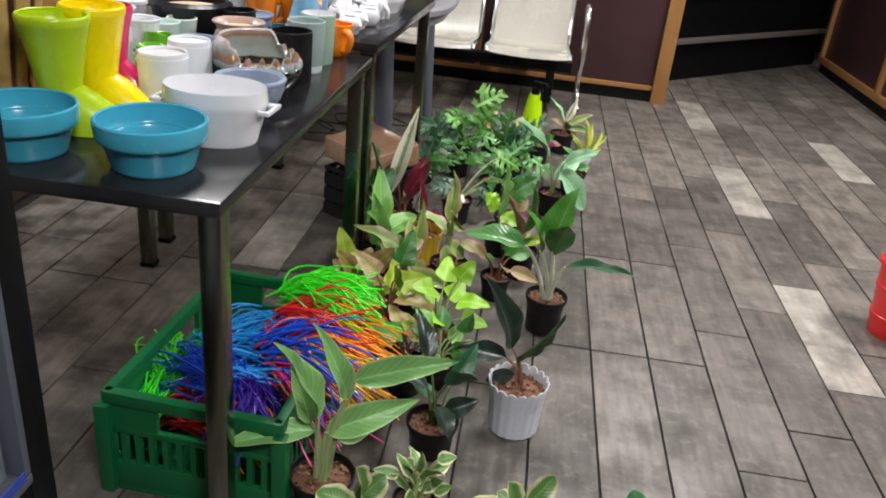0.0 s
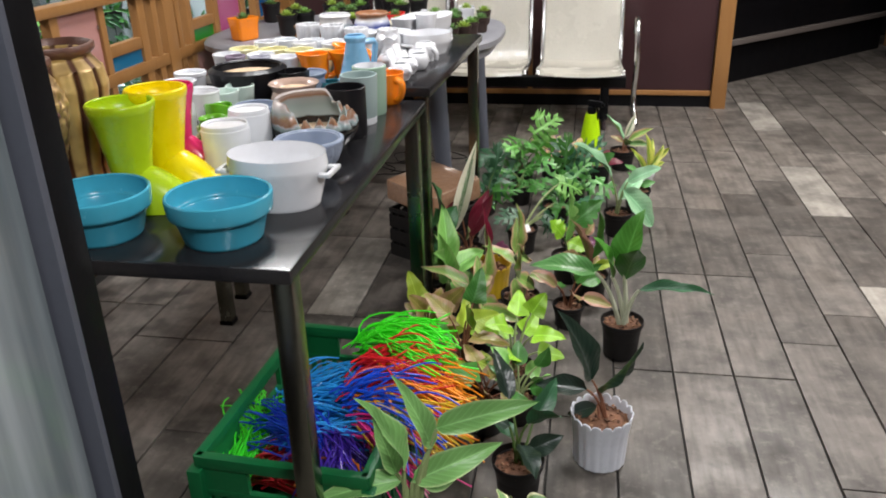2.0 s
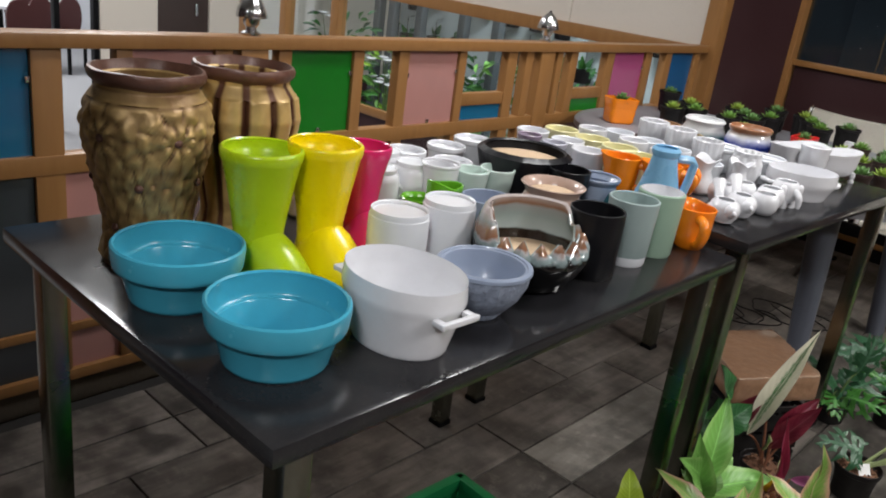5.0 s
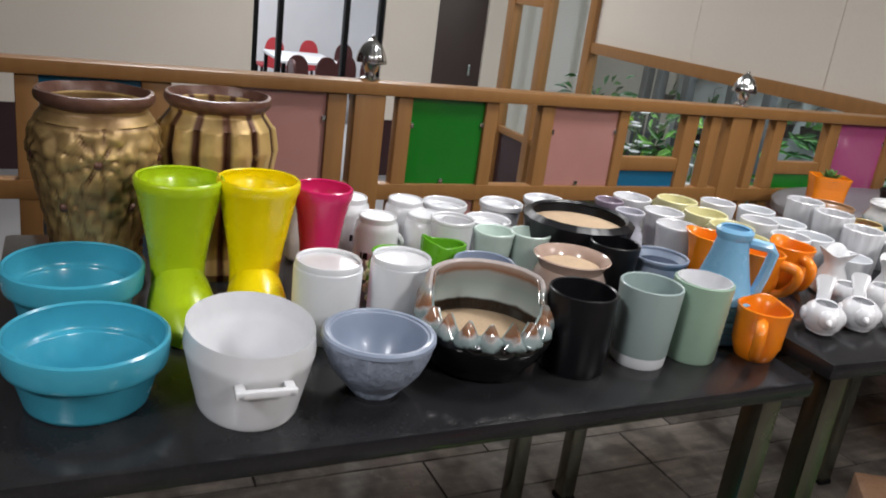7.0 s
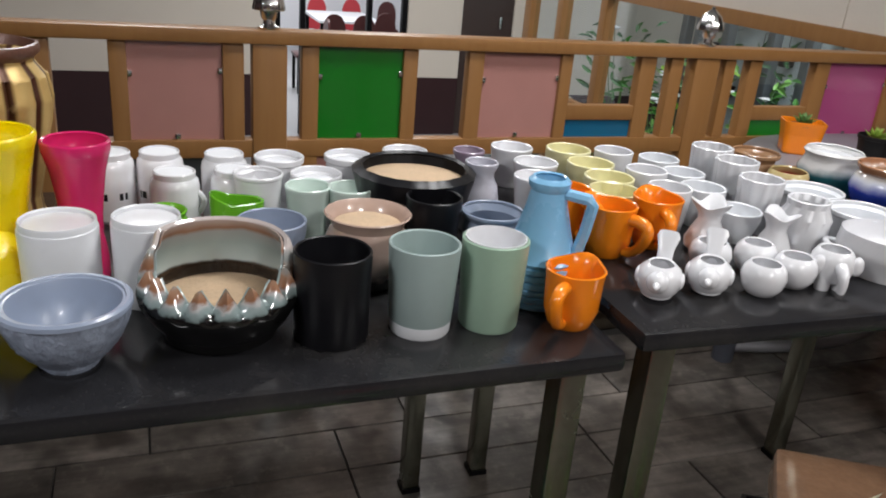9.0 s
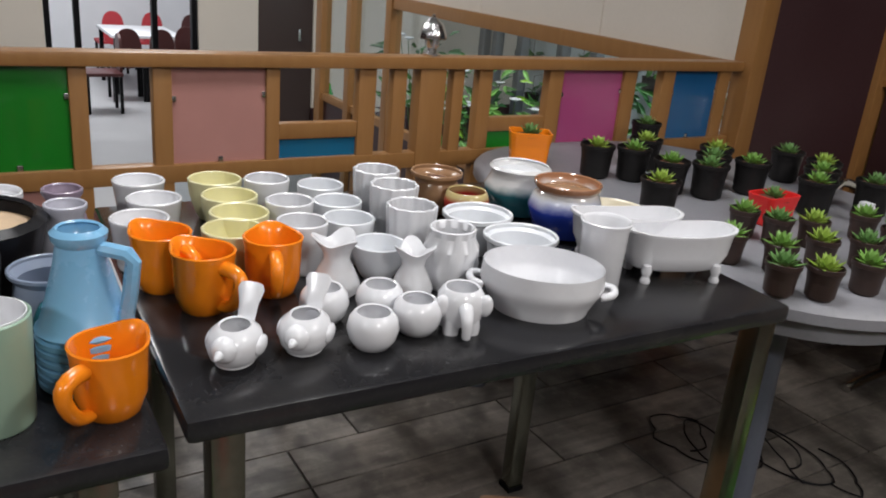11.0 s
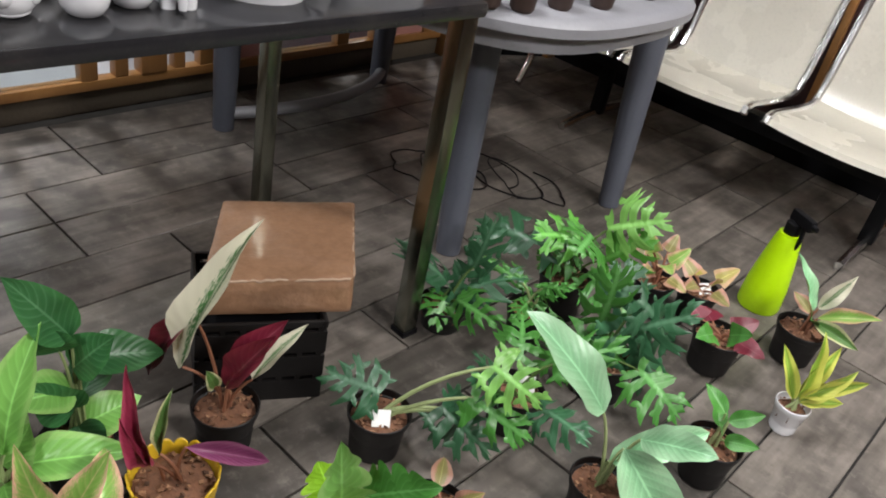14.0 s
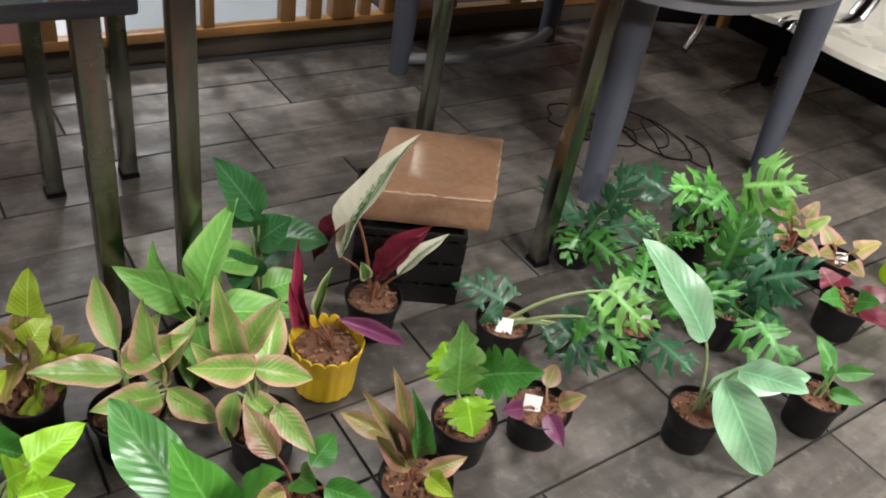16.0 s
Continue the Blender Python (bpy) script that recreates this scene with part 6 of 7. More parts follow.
plant("peperomia", "round-leaved peperomia with cream margins", 0.289, 1.775, 0.050, 0.07, [(-0.018, 0.002, 0.118, -0.037, -0.027, 0.207), (-0.036, 0.003, 0.105, -0.107, 0.040, 0.085), (0.014, -0.001, 0.109, 0.073, -0.057, 0.154), (-0.001, 0, 0.087, 0.041, 0.016, 0.04), (-0.021, 0.002, 0.080, -0.065, -0.014, 0.041)] + spray(4, 0, 0.02, 0.09, 0.13, 0.07, 0.3, 25), "round", "varieg", 0.052, STEM)
plant("peperomia", "dark green round-leaved peperomia in brown pot", 0.520, 1.775, 0.048, 0.06, spray(9, 0.01, 0.04, 0.08, 0.14, 0.06, 0.4, 26), "round", ["dark", "rubber"], 0.05, STEMD)
plant("aglaonema", "pinkish mottled leaf plant in black pot", 0.165, 2.86, 0.05, 0.08, spray(6, 0.02, 0.05, 0.10, 0.16, 0.09, 0.4, 27), "ovate", ["croton", "green"], 0.05, STEMR)
plant("begonia", "low dusky leaf plant in a wide black pot", 0.185, 3.36, 0.062, 0.085, spray(4, 0.03, 0.05, 0.09, 0.10, 0.07, 0.2, 28), "ovate", ["purple", "croton"], 0.04, STEMR, tag=(0.0, -0.02))


# ---- succulents on the plastic table ----
def fleshy_leaf():
    """A pointed fleshy leaf one long, two wide."""
    bm = bmesh.new()
    b, l_, r_, dn, up, tp = [bm.verts.new(p) for p in ((0.05, 0, 0), (0.55, 1, 0), (0.55, -1, 0), (0.5, 0, -0.7), (0.5, 0, 0.3), (1.0, 0, 0.35))]
    for tri in ((b, up, l_), (b, r_, up), (b, l_, dn), (b, dn, r_), (tp, l_, up), (tp, up, r_), (tp, dn, l_), (tp, r_, dn)):
        bm.faces.new(tri)
    return bm


SUCC = [plain("fresh green succulent", (0.16, 0.32, 0.06), 0.45, 0, 0.35, 30, 0.05), plain("grey green succulent", (0.12, 0.25, 0.07), 0.45, 0, 0.35, 30, 0.05), plain("lime tipped succulent", (0.27, 0.40, 0.06), 0.45, 0, 0.35, 30, 0.05)]
FLESHY = [mesh_from("leaf", fleshy_leaf(), mm) for mm in SUCC]
TZ = 0.708


def succulent(x, y, r, h, pot_mat, seed, label, square=False):
    t = thing("succulent", label, "plant", pose(x, y, TZ, 0, 0, seed * 37 % 360), "potted succulents")
    if square:
        sh = lambda a, z: min(1 / max(abs(math.cos(a)), 1e-3), 1 / max(abs(math.sin(a)), 1e-3), 1.3)
        part("pot", lathe(hollow([(r * 0.70, 0), (r * 0.72, 0.003), (r * 0.95, h)], 0.003), 48, shape=sh), pot_mat, t, m=Matrix.Diagonal((0.9, square, 1, 1)))
    else:
        part("pot", lathe(hollow([(r * 0.66, 0), (r * 0.70, 0.003), (r * 0.94, h - 0.010), (r, h - 0.009), (r, h)], 0.002), 24), pot_mat, t)
    part("soil", lathe([(0, h - 0.016), (r * 0.88, h - 0.012), (0, h - 0.006)], 18), SOIL, t)
    rr = (0.041 if not square else r * 0.8)
    for i in range(19):
        el, ln = 0.20 + 1.2 * i / 19, rr * (1.08 - 0.30 * i / 19)
        part("leaf", FLESHY[seed % 3], None, t, m=pose(0, 0, h - 0.008, 0, -math.degrees(el), math.degrees(i * 2.4)) @ Matrix.Diagonal((ln, rr * 0.17, rr * 0.20, 1)))


SMALL = [(-0.543, 3.995), (-0.585, 4.202), (-0.548, 4.281), (-0.537, 4.458), (-0.409, 4.265), (-0.449, 4.170), (-0.458, 4.046), (-0.380, 3.950), (-0.335, 4.015), (-0.320, 4.135), (-0.293, 4.265), (-0.309, 4.500), (-0.656, 4.174), (-0.435, 4.420)]
for i, (x, y) in enumerate(SMALL):
    succulent(x, y, 0.035, 0.066, BROWNPOT, i, "small green succulent in a dark brown pot")
BIGGER = [(-1.180, 4.178), (-1.126, 4.267), (-1.420, 4.600), (-1.215, 4.400), (-0.985, 4.270), (-0.925, 4.355), (-1.078, 4.552), (-0.922, 4.522), (-0.996, 4.772), (-0.867, 4.764), (-0.723, 4.532), (-0.668, 4.700), (-0.837, 4.080), (-0.800, 4.660), (-1.000, 4.450)]
for i, (x, y) in enumerate(BIGGER):
    succulent(x, y, 0.050, 0.094, NURSERY, i + 20, "green succulent in a black nursery pot")
succulent(-0.707, 4.341, 0.045, 0.075, RED, 73, "green succulent in an oblong red pot", 1.4)
succulent(-0.405, 4.580, 0.046, 0.072, WHITE, 83, "succulent with yellow bloom in an oblong white pot", 1.45)
succulent(-1.345, 4.062, 0.052, 0.098, ORANGE, 43, "green succulent in an orange notched pot", 1.25)
t = thing("small_box", "small white plastic box on the plastic table", "box", pose(-0.62, 4.60, TZ))
part("body", bx(-0.018, 0.018, -0.014, 0.014, 0, 0.05, bevel=0.004), WHITE, t)
part("lid", bx(-0.016, 0.016, -0.012, 0.012, 0.05, 0.058, bevel=0.003), WHITE2, t)


# ---- crate with coloured fringe, coir block, sprayer, bucket, cables ----
def crate(m, w, d, h):
    t = thing("plastic_crate", "green slatted plastic crate filled with coloured fringe", "crate", m)
    part("base", bx(0, w, 0, d, 0.0, 0.012, bevel=0.003), BRASSY, t)
    for name, length, mm in (("front_wall", w, pose(0, 0, 0)), ("back_wall", w, pose(0, d - 0.014, 0)), ("side_wall", d, pose(0.014, 0, 0, 0, 0, 90)), ("side_wall", d, pose(w, 0, 0, 0, 0, 90))):
        side = part(name, bx(0, length, 0, 0.014, 0.012, 0.075, bevel=0.002), BRASSY, t, m=mm)
        part("rim", bx(0, length, -0.004, 0.018, h - 0.028, h, bevel=0.003), BRASSY, side)
        part("rail", bx(0, length, 0, 0.014, 0.150, 0.165, bevel=0.002), BRASSY, side)
        n = int(length / 0.030)
        for i in range(n + 1):
            x = (length - 0.012) * i / n
            part("slat", bx(x, x + 0.012, 0.001, 0.013, 0.075, 0.150), BRASSY, side, smooth=False)
        for a, b in ((0, length * 0.30), (length * 0.70, length)):
            part("end_panel", bx(a, b, 0.001, 0.013, 0.165, h - 0.028), BRASSY, side, smooth=False)
    for x in (0.0, w):
        for y in (0.0, d):
            part("corner_post", bx(x - 0.016, x + 0.016, y - 0.016, y + 0.016, 0.0, h - 0.03, bevel=0.005), BRASSY, t)


CM = pose(-0.572, 1.775, 0, 0, 0, -3)
crate(CM, 0.375, 0.565, 0.25)


def fringe(label, color, cx, cy, cz, ax, n, length, spread, seed, hang=0.0):
    """A bunch of thin plastic strands tied at one end."""
    g = random.Random(seed)
    bm = bmesh.new()
    for i in range(n):
        a = ax + g.gauss(0, 0.35)
        p0 = Vector((cx + g.gauss(0, 0.02), cy + g.gauss(0, 0.02), cz + g.gauss(0, 0.012)))
        ln = length * g.uniform(0.6, 1.1)
        p2 = p0 + Vector((math.cos(a) * ln, math.sin(a) * ln, -hang * ln + g.gauss(0, 0.02)))
        p1 = (p0 + p2) / 2 + Vector((g.gauss(0, spread), g.gauss(0, spread), 0.035 + g.gauss(0, 0.02)))
        tube(bm, arc(p0, p1, p2, 7), 0.0026, 4, 0.0019)
    c = plain(label + " strands", color, 0.35, 0, 0.15, 30, 0.0)
    tagged(part("fringe_bundle", bm, c), label + " plastic fringe bundle in the green crate", "streamers", "fringe bundles", "stuff")


FR = [("bright green", (0.06, 0.62, 0.02), -0.50, 1.95, 0.17, 1.9, 80, 0.20), ("blue", (0.01, 0.05, 0.50), -0.36, 1.90, 0.20, 2.4, 150, 0.20), ("sky blue", (0.02, 0.28, 0.68), -0.45, 2.05, 0.22, 0.4, 80, 0.18), ("red", (0.60, 0.01, 0.02), -0.30, 2.05, 0.24, 0.6, 110, 0.20), ("orange", (0.85, 0.24, 0.01), -0.28, 2.05, 0.245, 0.2, 90, 0.22), ("yellow", (0.75, 0.52, 0.02), -0.25, 2.03, 0.235, 0.0, 60, 0.20), ("bright green", (0.05, 0.80, 0.02), -0.32, 2.23, 0.26, 0.3, 110, 0.17), ("pink", (0.70, 0.03, 0.22), -0.27, 1.98, 0.21, -0.3, 40, 0.20), ("purple blue", (0.05, 0.02, 0.30), -0.33, 1.93, 0.19, -1.2, 110, 0.13), ("red", (0.45, 0.01, 0.02), -0.47, 1.86, 0.15, 0.3, 90, 0.14), ("orange", (0.95, 0.30, 0.01), -0.26, 2.12, 0.26, 0.05, 80, 0.22), ("red", (0.75, 0.02, 0.03), -0.30, 2.14, 0.27, 0.25, 40, 0.20), ("blue", (0.01, 0.08, 0.62), -0.30, 2.02, 0.262, 0.5, 45, 0.19), ("sky blue", (0.04, 0.36, 0.85), -0.42, 1.93, 0.19, 0.9, 80, 0.17), ("bright green", (0.05, 0.75, 0.03), -0.52, 1.86, 0.15, 1.7, 80, 0.18), ("bright green", (0.08, 0.90, 0.03), -0.30, 2.24, 0.275, -0.15, 130, 0.19), ("blue", (0.02, 0.07, 0.55), -0.24, 2.0, 0.245, -0.6, 16, 0.22), ("orange", (0.80, 0.20, 0.01), -0.35, 1.84, 0.17, 0.1, 40, 0.10), ("blue", (0.01, 0.04, 0.42), -0.42, 2.0, 0.15, 1.2, 130, 0.2), ("dark purple", (0.03, 0.01, 0.10), -0.40, 2.05, 0.12, 0.0, 120, 0.17), ("dark purple", (0.03, 0.01, 0.10), -0.38, 2.15, 0.12, 3.0, 120, 0.17)]
for i, (lab, col, cx, cy, cz, ax, n, ln) in enumerate(FR):
    fringe(lab, col, cx, cy, cz, ax, n, ln, 0.03, 100 + i, 0.35 if lab in ("orange", "yellow", "pink") else 0.1)

cb = Matrix.Translation((-0.381, 3.462, 0)) @ Matrix.Rotation(radians(60), 4, "Z")
kb = Matrix.Translation((-0.368, 3.390, 0)) @ Matrix.Rotation(radians(60), 4, "Z") @ Matrix.Diagonal((0.85, 0.85, 1, 1))
t = thing("storage_crate", "black slatted plastic crate under a coir block", "crate", kb)
for k in range(4):
    side = part("side_wall", bx(-0.145, 0.135, -0.145, -0.135, 0.180, 0.196, bevel=0.002), NURSERY, t, m=pose(0, 0, 0, 0, 0, 90 * k))
    for z in (0.0, 0.06, 0.12):
        part("slat", bx(-0.145, 0.135, -0.145, -0.135, z, z + 0.050), NURSERY, side, smooth=False)
    for i in range(7):
        x = -0.13 + 0.26 * i / 6
        part("upright", bx(x - 0.006, x + 0.006, -0.144, -0.136, 0.002, 0.182), NURSERY, side, smooth=False)
part("base", bx(-0.1, 0.1, -0.1, 0.1, 0.0, 0.01), NURSERY, t)
part("liner", bx(-0.13, 0.13, -0.13, 0.13, 0.0101, 0.175), IRON, t, smooth=False)


def coir_block():
    m, n, l, b = nodes_of("coir block in shiny shrink wrap")
    fib = tex_noise(n, l, 55, 6)
    cr = tex_noise(n, l, 15, 4)
    l.new(mixcol(n, l, (0.20, 0.10, 0.052), (0.37, 0.215, 0.125), fib), b.inputs["Base Color"])
    b.inputs["Roughness"].default_value = 0.5
    b.inputs["Coat Weight"].default_value, b.inputs["Coat Roughness"].default_value = 1.0, 0.11
    bumped(n, l, b, cr, 0.7, 0.012)
    bm = bmesh.new()
    box(bm, -0.143, 0.143, -0.146, 0.146, 0.196, 0.280, 0.012)
    bmesh.ops.subdivide_edges(bm, edges=bm.edges[:], cuts=3, use_grid_fill=True)
    for v in bm.verts:
        # pressed a little out of square
        v.co.x += 0.20 * v.co.y
        v.co += Vector((noise.noise(v.co * 18), noise.noise(v.co * 18 + Vector((5, 0, 0))), noise.noise(v.co * 14))) * 0.0025
    ob = thing("coir_block", "brown compressed coir block in shiny shrink wrap", "block", cb)
    part("block", bm, m, ob)
    # welded fold of the wrap along the upper edges of two sides
    g = random.Random(6)
    fold = plain("crinkled clear wrap over coir", (0.44, 0.31, 0.22), 0.18)
    for a, b in (((-0.166, -0.1425, 0.2755), (0.106, -0.1425, 0.2745)), ((0.113, -0.134, 0.2755), (0.163, 0.134, 0.2755))):
        a, b = Vector(a), Vector(b)
        line = [a.lerp(b, i / 24) + Vector((g.uniform(-1, 1), g.uniform(-1, 1), g.uniform(-1.4, 1.4))) * 0.0016 for i in range(25)]
        part("wrap_fold", tube(bmesh.new(), line, 0.0030, 6), fold, ob, "crinkled fold of clear wrap")


coir_block()

t = thing("spray_bottle", "fluorescent lime spray bottle with black trigger head", "bottle", pose(0.225, 4.665, 0, 0, 0, -30) @ Matrix.Diagonal((0.98, 0.98, 1.25, 1)))
part("body", lathe([(0, 0), (0.056, 0), (0.060, 0.006), (0.057, 0.06), (0.047, 0.12), (0.037, 0.17), (0.031, 0.19), (0, 0.19)], 28), LIMEPLASTIC, t)
part("collar", lathe([(0, 0.19), (0.022, 0.19), (0.023, 0.215), (0.012, 0.222), (0, 0.222)], 20), IRON, t)
part("head", bx(-0.020, 0.060, -0.011, 0.011, 0.218, 0.244, bevel=0.005), IRON, t)
part("trigger", tube(bmesh.new(), arc((0.030, 0, 0.220), (0.045, 0, 0.19), (0.032, 0, 0.165), 6), 0.006, 6), IRON, t)
part("nozzle", lathe([(0, 0), (0.008, 0), (0.006, 0.014), (0, 0.014)], 12, m=pose(0.060, 0, 0.232, 0, 90, 0)), IRON, t)

pot("red_bucket", "red ribbed plastic bucket on the floor", 1.478, 3.0, [(0.070, 0), (0.072, 0.004), (0.078, 0.06), (0.082, 0.062), (0.083, 0.075), (0.080, 0.078), (0.088, 0.16), (0.092, 0.162), (0.093, 0.175), (0.090, 0.178), (0.096, 0.24), (0.102, 0.243), (0.102, 0.255)], RED, z=0.0, category="bucket")

for k, (x, y) in enumerate(((-0.86, 4.32), (-0.70, 4.52))):
    g = random.Random(60 + k)
    pts = []
    wob = [g.gauss(0, 0.012) for _ in range(60)]
    for i in range(110):
        a = i * 0.135
        w = wob[i // 4] * (1 - i % 4 / 4) + wob[i // 4 + 1] * (i % 4 / 4)
        pts.append((x + (0.10 + 0.03 * k + w) * math.cos(a) + i * 0.0014, y + (0.08 + w) * math.sin(a) + i * 0.001, 0.006 + 0.022 * max(0.0, math.sin(i * 0.11)) ** 2))
    tagged(part("cable", tube(bmesh.new(), pts, 0.0026, 6), IRON), "loose black cable coiled on the floor", "cable", "loose cables")


# ---- behind the windows ----
def cord_hanger(x, y, color, k):
    t = thing("plant_hanger", "cord plant hanger hanging behind the dark window", "hanger", pose(x, y, 0), "cord hangers")
    g = random.Random(k)
    for s in (-1, 0, 1):
        part("cord", tube(bmesh.new(), [(0, 0, 2.8), (0, 0, 1.9), (s * 0.02, 0, 1.45), (s * 0.05, 0.0, 1.12), (s * 0.045, 0, 0.98), (s * 0.06, 0, 0.86)], 0.005, 5), color, t)


GC, BC = plain("green cord", (0.03, 0.25, 0.05), 0.7), plain("natural cord", (0.28, 0.18, 0.09), 0.8)
for i, (x, c) in enumerate(((-0.24, GC), (-0.10, GC), (0.11, BC), (0.19, BC), (-0.62, GC), (0.52, BC), (-0.95, BC))):
    cord_hanger(x, 6.02 + 0.05 * (i % 2), c, i)
t = thing("shelf", "white trays on a ledge behind the dark window", "shelf", pose(0.62, 6.1, 0.0))
part("board", bx(-0.35, 0.30, -0.10, 0.10, 0.93, 0.95, bevel=0.003), PLASTER, t)
for x in (-0.25, 0.0, 0.2):
    part("bracket", bx(x - 0.01, x + 0.01, -0.08, 0.60, 0.90, 0.93), IRON, t, smooth=False)
pot("white_tray", "white fluted tray behind the window", 0.50, 6.1, straight(0.09, 0.06, 0.85), WHITE, z=0.95, category="tray")
pot("white_tray", "white fluted tray behind the window", 0.74, 6.1, straight(0.09, 0.06, 0.85), WHITE, z=0.95, category="tray")


def hanging_pot(x, y, z, r, seed):
    t = thing("hanging_pot", "black hanging pot with green trailing plant", "pot", pose(x, y, z), "hanging pots")
    part("pot", lathe(hollow([(r * 0.6, 0), (r * 0.65, 0.003), (r, r * 1.3)], 0.004), 18), NURSERY, t)
    part("wire", tube(bmesh.new(), [(0, 0, r * 1.3), (0, 0, r * 1.3 + 0.20), (0, 0.11, r * 1.3 + 0.22)], 0.004, 4), IRON, t)
    for i, lv in enumerate(spray(4, 0.0, r * 0.5, r * 1.2, r * 1.6, r * 1.3, 0.6, seed)):
        leaf(t, "heart", "dark" if i % 2 else "green", lv[:3], lv[3:], r * 0.8, (0.2, -0.7, 0.6))


g = random.Random(5)
for r_ in range(5):
    for c_ in range(20):
        if (r_ + c_) % 6 != 4:
            hanging_pot(-9.4 + c_ * 0.385 + g.uniform(-0.06, 0.06), 8.50, -0.25 + r_ * 0.41 + g.uniform(-0.04, 0.04), 0.098 + g.uniform(-0.012, 0.02), c_ * 7 + r_)


def shrub(x, y, h, n, keys, flowers, seed):
    g = random.Random(seed)
    t = thing("shrub", "leafy garden shrub with white flowers" if flowers else "dark leafy garden shrub", "shrub", pose(x, y, -0.8), "garden shrubs")
    part("trunk", tube(bmesh.new(), [(0, 0, 0), (0.02, 0.01, h * 0.4), (0, 0.03, h * 0.7)], 0.02, 6, 0.008), STEMD, t)
    for i in range(n):
        a, f = g.random() * 6.28, g.random()
        rr = 0.30 * g.random() ** 0.5 * (0.5 + f * 0.8)
        b = Vector((rr * math.cos(a), rr * math.sin(a), h * (0.25 + 0.75 * f)))
        d = Vector((math.cos(a), math.sin(a), g.uniform(-0.2, 0.9))).normalized() * g.uniform(0.09, 0.17)
        leaf(t, "lance", g.choice(keys), b, b + d, 0.036, (0.3, -0.7, 0.5))
    for i in range(flowers):
        a = g.random() * 6.28
        rr = 0.25 * g.random()
        z = h * g.uniform(0.7, 1.0)
        part("flower", lathe([(0, 0), (0.012, 0.004), (0.045, 0.02), (0.03, 0.028), (0, 0.02)], 10, shape=lambda q, zz: 1 + 0.2 * math.cos(q * 5)), WHITE, t, "white flower", m=pose(rr * math.cos(a), rr * math.sin(a), z))
        part("stalk", tube(bmesh.new(), [(0, 0, h * 0.3), (rr * math.cos(a), rr * math.sin(a), z)], 0.004, 4), STEMD, t)


for x, y, h, n, keys, fl, s in ((-4.75, 5.95, 1.30, 70, ["green", "light"], 6, 11), (-5.35, 5.95, 1.45, 80, ["dark", "green"], 2, 12), (-4.1, 6.0, 1.15, 70, ["green", "light"], 5, 13), (-2.6, 6.0, 1.10, 70, ["dark", "green"], 3, 14), (-3.4, 6.1, 1.12, 70, ["dark", "green"], 3, 15), (-5.0, 6.3, 1.15, 46, ["light", "lime"], 5, 1), (-4.3, 6.6, 1.2, 46, ["green", "light"], 4, 2), (-3.5, 6.9, 1.3, 50, ["dark", "green"], 0, 3), (-2.9, 6.6, 1.2, 46, ["dark", "green"], 4, 4), (-2.3, 6.9, 1.25, 46, ["dark", "green"], 0, 5), (-5.6, 6.8, 1.3, 50, ["green", "dark"], 3, 6), (-4.8, 7.4, 1.2, 50, ["dark", "green"], 0, 7), (-3.9, 7.6, 1.2, 40, ["dark"], 0, 8)):
    shrub(x, y, h, n, keys, fl, s)

# bottles on the ledge of the far wall
t = thing("green_bottle", "clear green plastic bottle on a narrow ledge", "bottle", pose(BX + 0.085, 6.02, -0.36))
part("body", lathe([(0, 0), (0.036, 0), (0.040, 0.006), (0.040, 0.09), (0.036, 0.10), (0.040, 0.11), (0.039, 0.17), (0.018, 0.22), (0.014, 0.25), (0, 0.25)], 24), LIMEBOTTLE, t)
part("cap", lathe([(0, 0.2501), (0.016, 0.2501), (0.016, 0.27), (0, 0.272)], 16), GREENPOT, t)
t = thing("pump_bottle", "white plastic pump bottle on a narrow ledge", "bottle", pose(BX + 0.08, 5.93, -0.36))
part("body", lathe([(0, 0), (0.034, 0), (0.038, 0.006), (0.038, 0.13), (0.016, 0.17), (0.014, 0.18), (0, 0.18)], 24), WHITE, t)
part("pump", tube(bmesh.new(), [(0, 0, 0.181), (0, 0, 0.215), (0.012, 0, 0.222), (0.04, 0, 0.215)], 0.007, 8), WHITE2, t)

# dark posts that stand in the garden
for x in [-6.26, -6.04, -5.63, -5.04, -4.61]:
    t = thing("garden_post", "dark slim garden post with a square foot", "post", pose(x, 7.2, -0.8), "garden posts")
    part("shaft", bx(-0.045, 0.045, -0.045, 0.045, 0.02, 3.6, bevel=0.006), STORE, t)
    part("foot", bx(-0.08, 0.08, -0.08, 0.08, 0.0, 0.02, bevel=0.004), IRON, t)

# dining room seen through the far doorway
def dining_chair(x, y, turn, back_mat):
    t = thing("dining_chair", "dark wooden dining chair with rounded back", "chair", pose(x, y, -0.8, 0, 0, turn), "dining chairs")
    part("seat", bx(-0.21, 0.21, -0.21, 0.21, 0.43, 0.47, bevel=0.01), back_mat, t)
    part("backrest", loft(bmesh.new(), [[(px, 0.20 + dy, 0.66 + pz) for px, pz in superellipse(0.15, 0.24, 2.4, 28)] for dy in (-0.015, 0.015)]), back_mat, t)
    for sx in (-0.18, 0.18):
        for sy in (-0.18, 0.18):
            part("leg", bx(sx - 0.018, sx + 0.018, sy - 0.018, sy + 0.018, 0, 0.43), IRON, t, smooth=False)


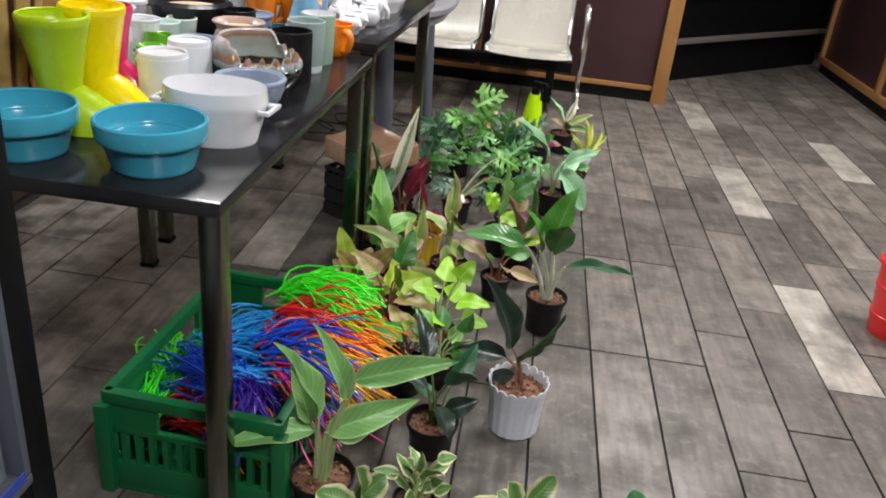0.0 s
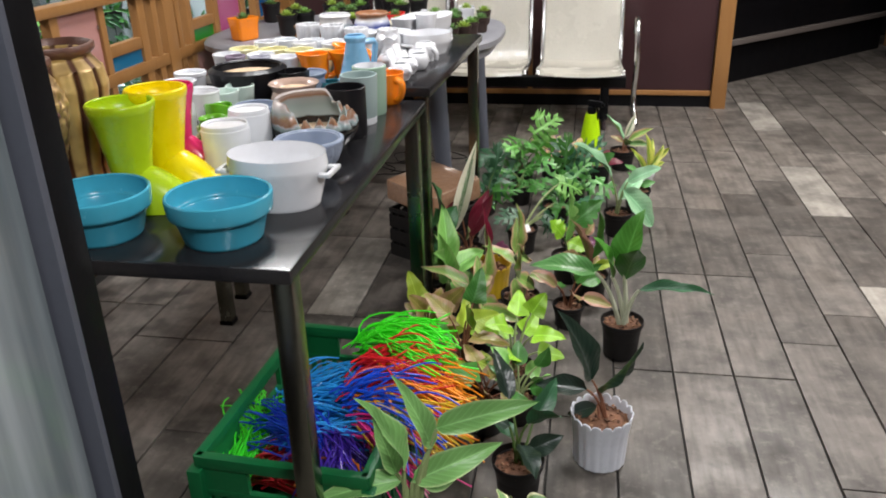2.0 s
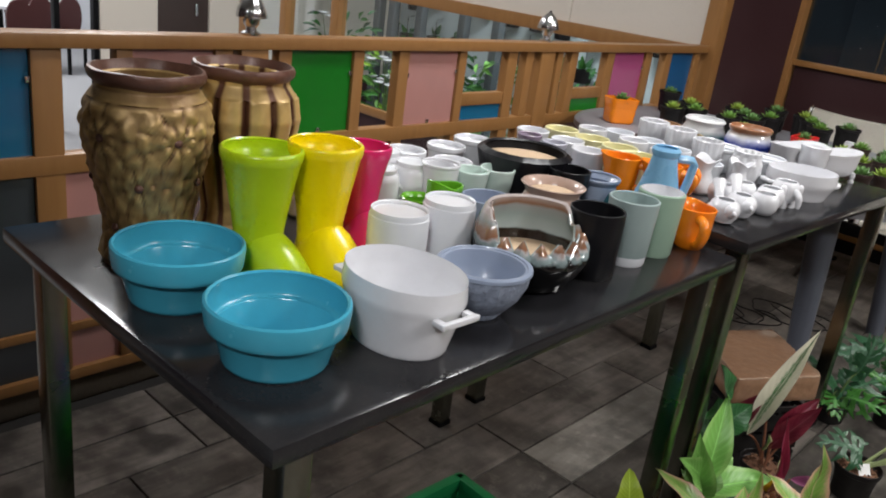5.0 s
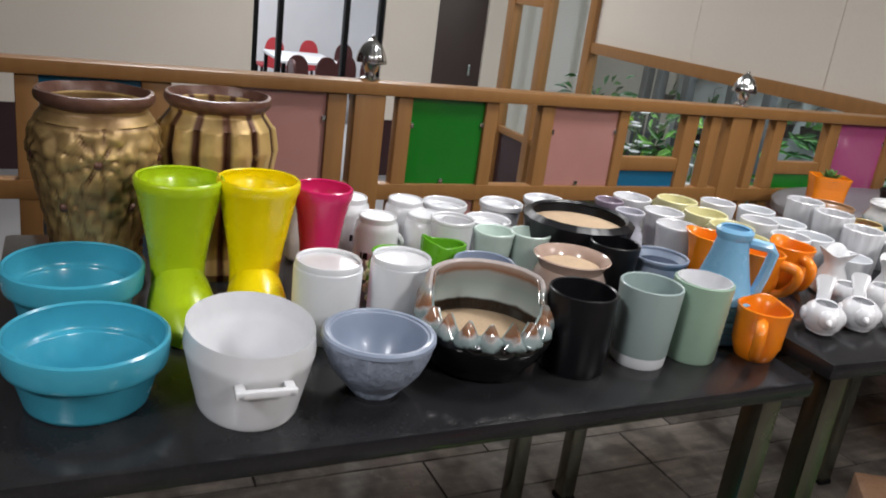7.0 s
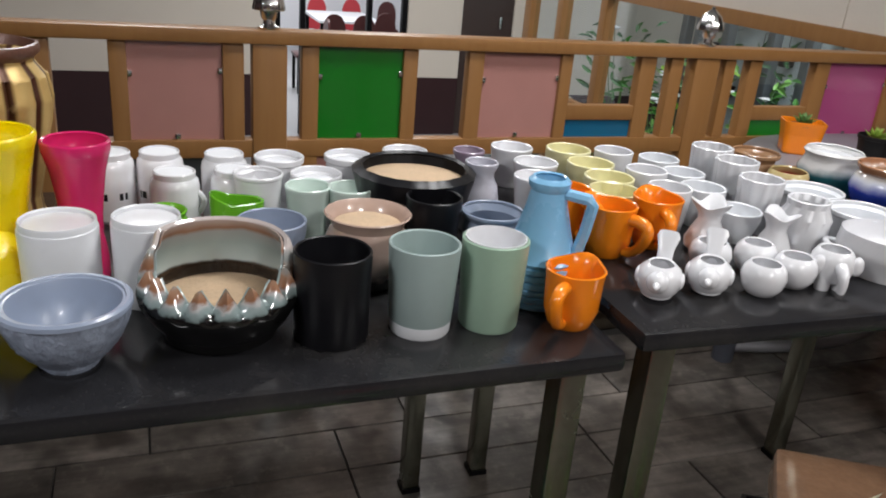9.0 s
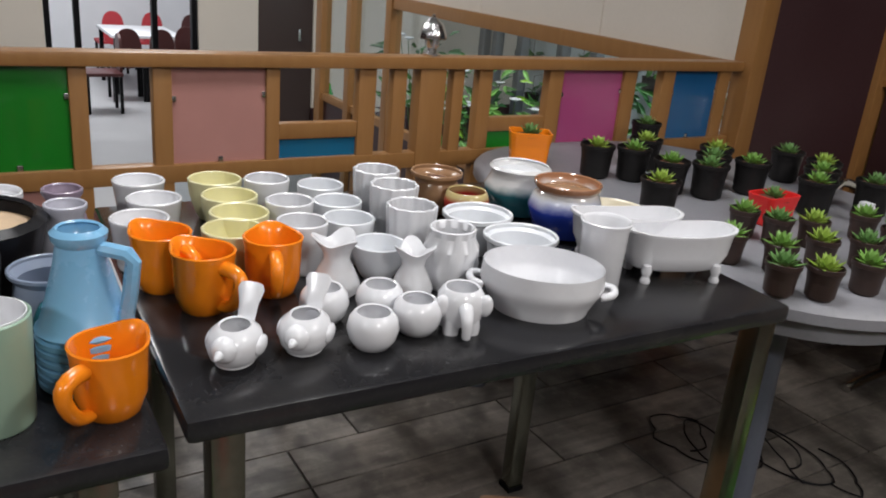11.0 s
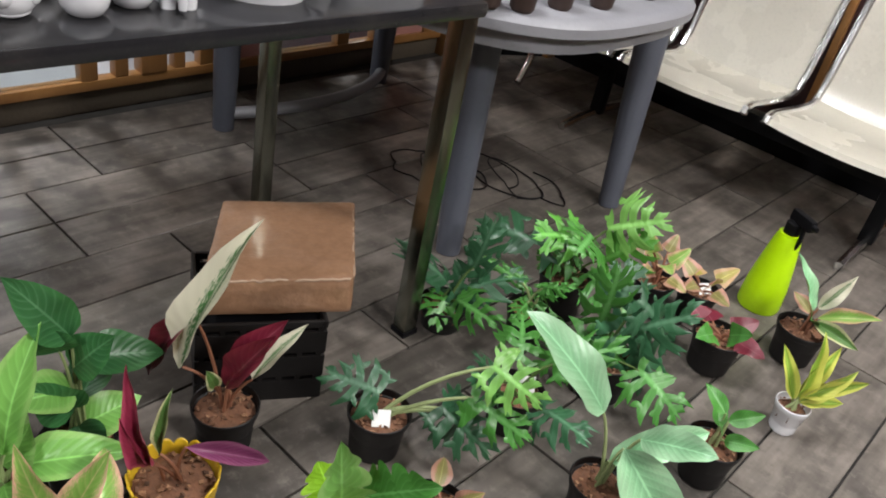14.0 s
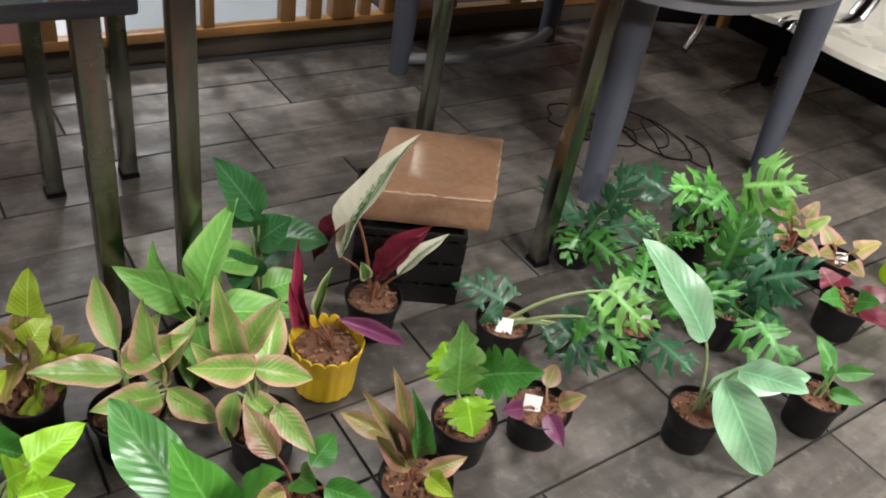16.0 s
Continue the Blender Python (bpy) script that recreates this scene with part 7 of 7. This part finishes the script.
DCH = plain("dark cherry wood", (0.06, 0.015, 0.015), 0.35)
DRED = plain("red upholstery", (0.40, 0.03, 0.04), 0.6)
dt = thing("dining_table", "white-topped dining table with black legs", "table", pose(-11.2, 4.9, -0.8))
part("tabletop", bx(-0.6, 0.6, -0.45, 0.45, 0.72, 0.76, bevel=0.006), BRIGHT, dt)
for sx in (-0.55, 0.55):
    for sy in (-0.4, 0.4):
        part("leg", bx(sx - 0.025, sx + 0.025, sy - 0.025, sy + 0.025, 0, 0.72), IRON, dt, smooth=False)
for x, y, tn, mm in ((-10.3, 4.55, -90, DCH), (-10.3, 4.95, -90, DCH), (-10.4, 5.75, 90, DCH), (-10.3, 5.35, 90, DCH), (-12.5, 4.75, -90, DRED), (-12.5, 5.3, -90, DRED), (-12.4, 5.85, -90, DCH), (-9.6, 4.15, 0, DCH)):
    dining_chair(x, y, tn, mm)


# ---- floor tiles ----
def tile_mesh(w, d):
    bm = bx(0.003, w - 0.003, 0.003, d - 0.003, -0.010, 0.0)
    top = [e for e in bm.edges if all(v.co.z > -0.001 for v in e.verts)]
    bmesh.ops.bevel(bm, geom=top, offset=0.0008, segments=1, affect="EDGES")
    me = mesh_from("tile", bm, [TILE], smooth=False)
    me2 = me.copy()
    me2.materials[0] = PALETILE
    return me, me2


TW, TL = 0.17, 0.67
TILES = {}
far_tiles = bmesh.new()
tg = random.Random(11)
PALE = [(1.24, 4.3), (1.24, 2.95), (1.92, 5.0), (1.24, 5.6), (-0.29, 2.3), (-0.58, 2.85)]
count = 0
for c in range(-17, 14):
    x0 = 1.155 + TW * c
    if x0 < -1.66 or x0 > 3.35:
        continue
    y = -1.2 + tg.choice((0.0, 0.21, 0.41)) - 0.2
    if c == 0:
        y = 3.93 - TL * 8
    while y < 8.6:
        y1 = y + TL
        if y1 > 8.6:
            y1 = 8.6
        pale = any(x0 < px < x0 + TW and y < py < y1 for px, py in PALE)
        near = -1.66 <= x0 < 2.0 and 0.9 < y < 6.0 and y1 - y > TL - 0.01
        if near and count < 300:
            key = "full"
            if key not in TILES:
                TILES[key] = tile_mesh(TW, TL)
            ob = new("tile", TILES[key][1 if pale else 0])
            ob.parent = floor
            ob.matrix_basis = pose(x0, y, tg.uniform(-0.0008, 0.0008))
            count += 1
        else:
            a, b = max(y, -1.2), y1
            if b - a > 0.02:
                box(far_tiles, x0 + 0.0025, x0 + TW - 0.0025, a + 0.0025, b - 0.0025, -0.010, 0.0)
        y += TL
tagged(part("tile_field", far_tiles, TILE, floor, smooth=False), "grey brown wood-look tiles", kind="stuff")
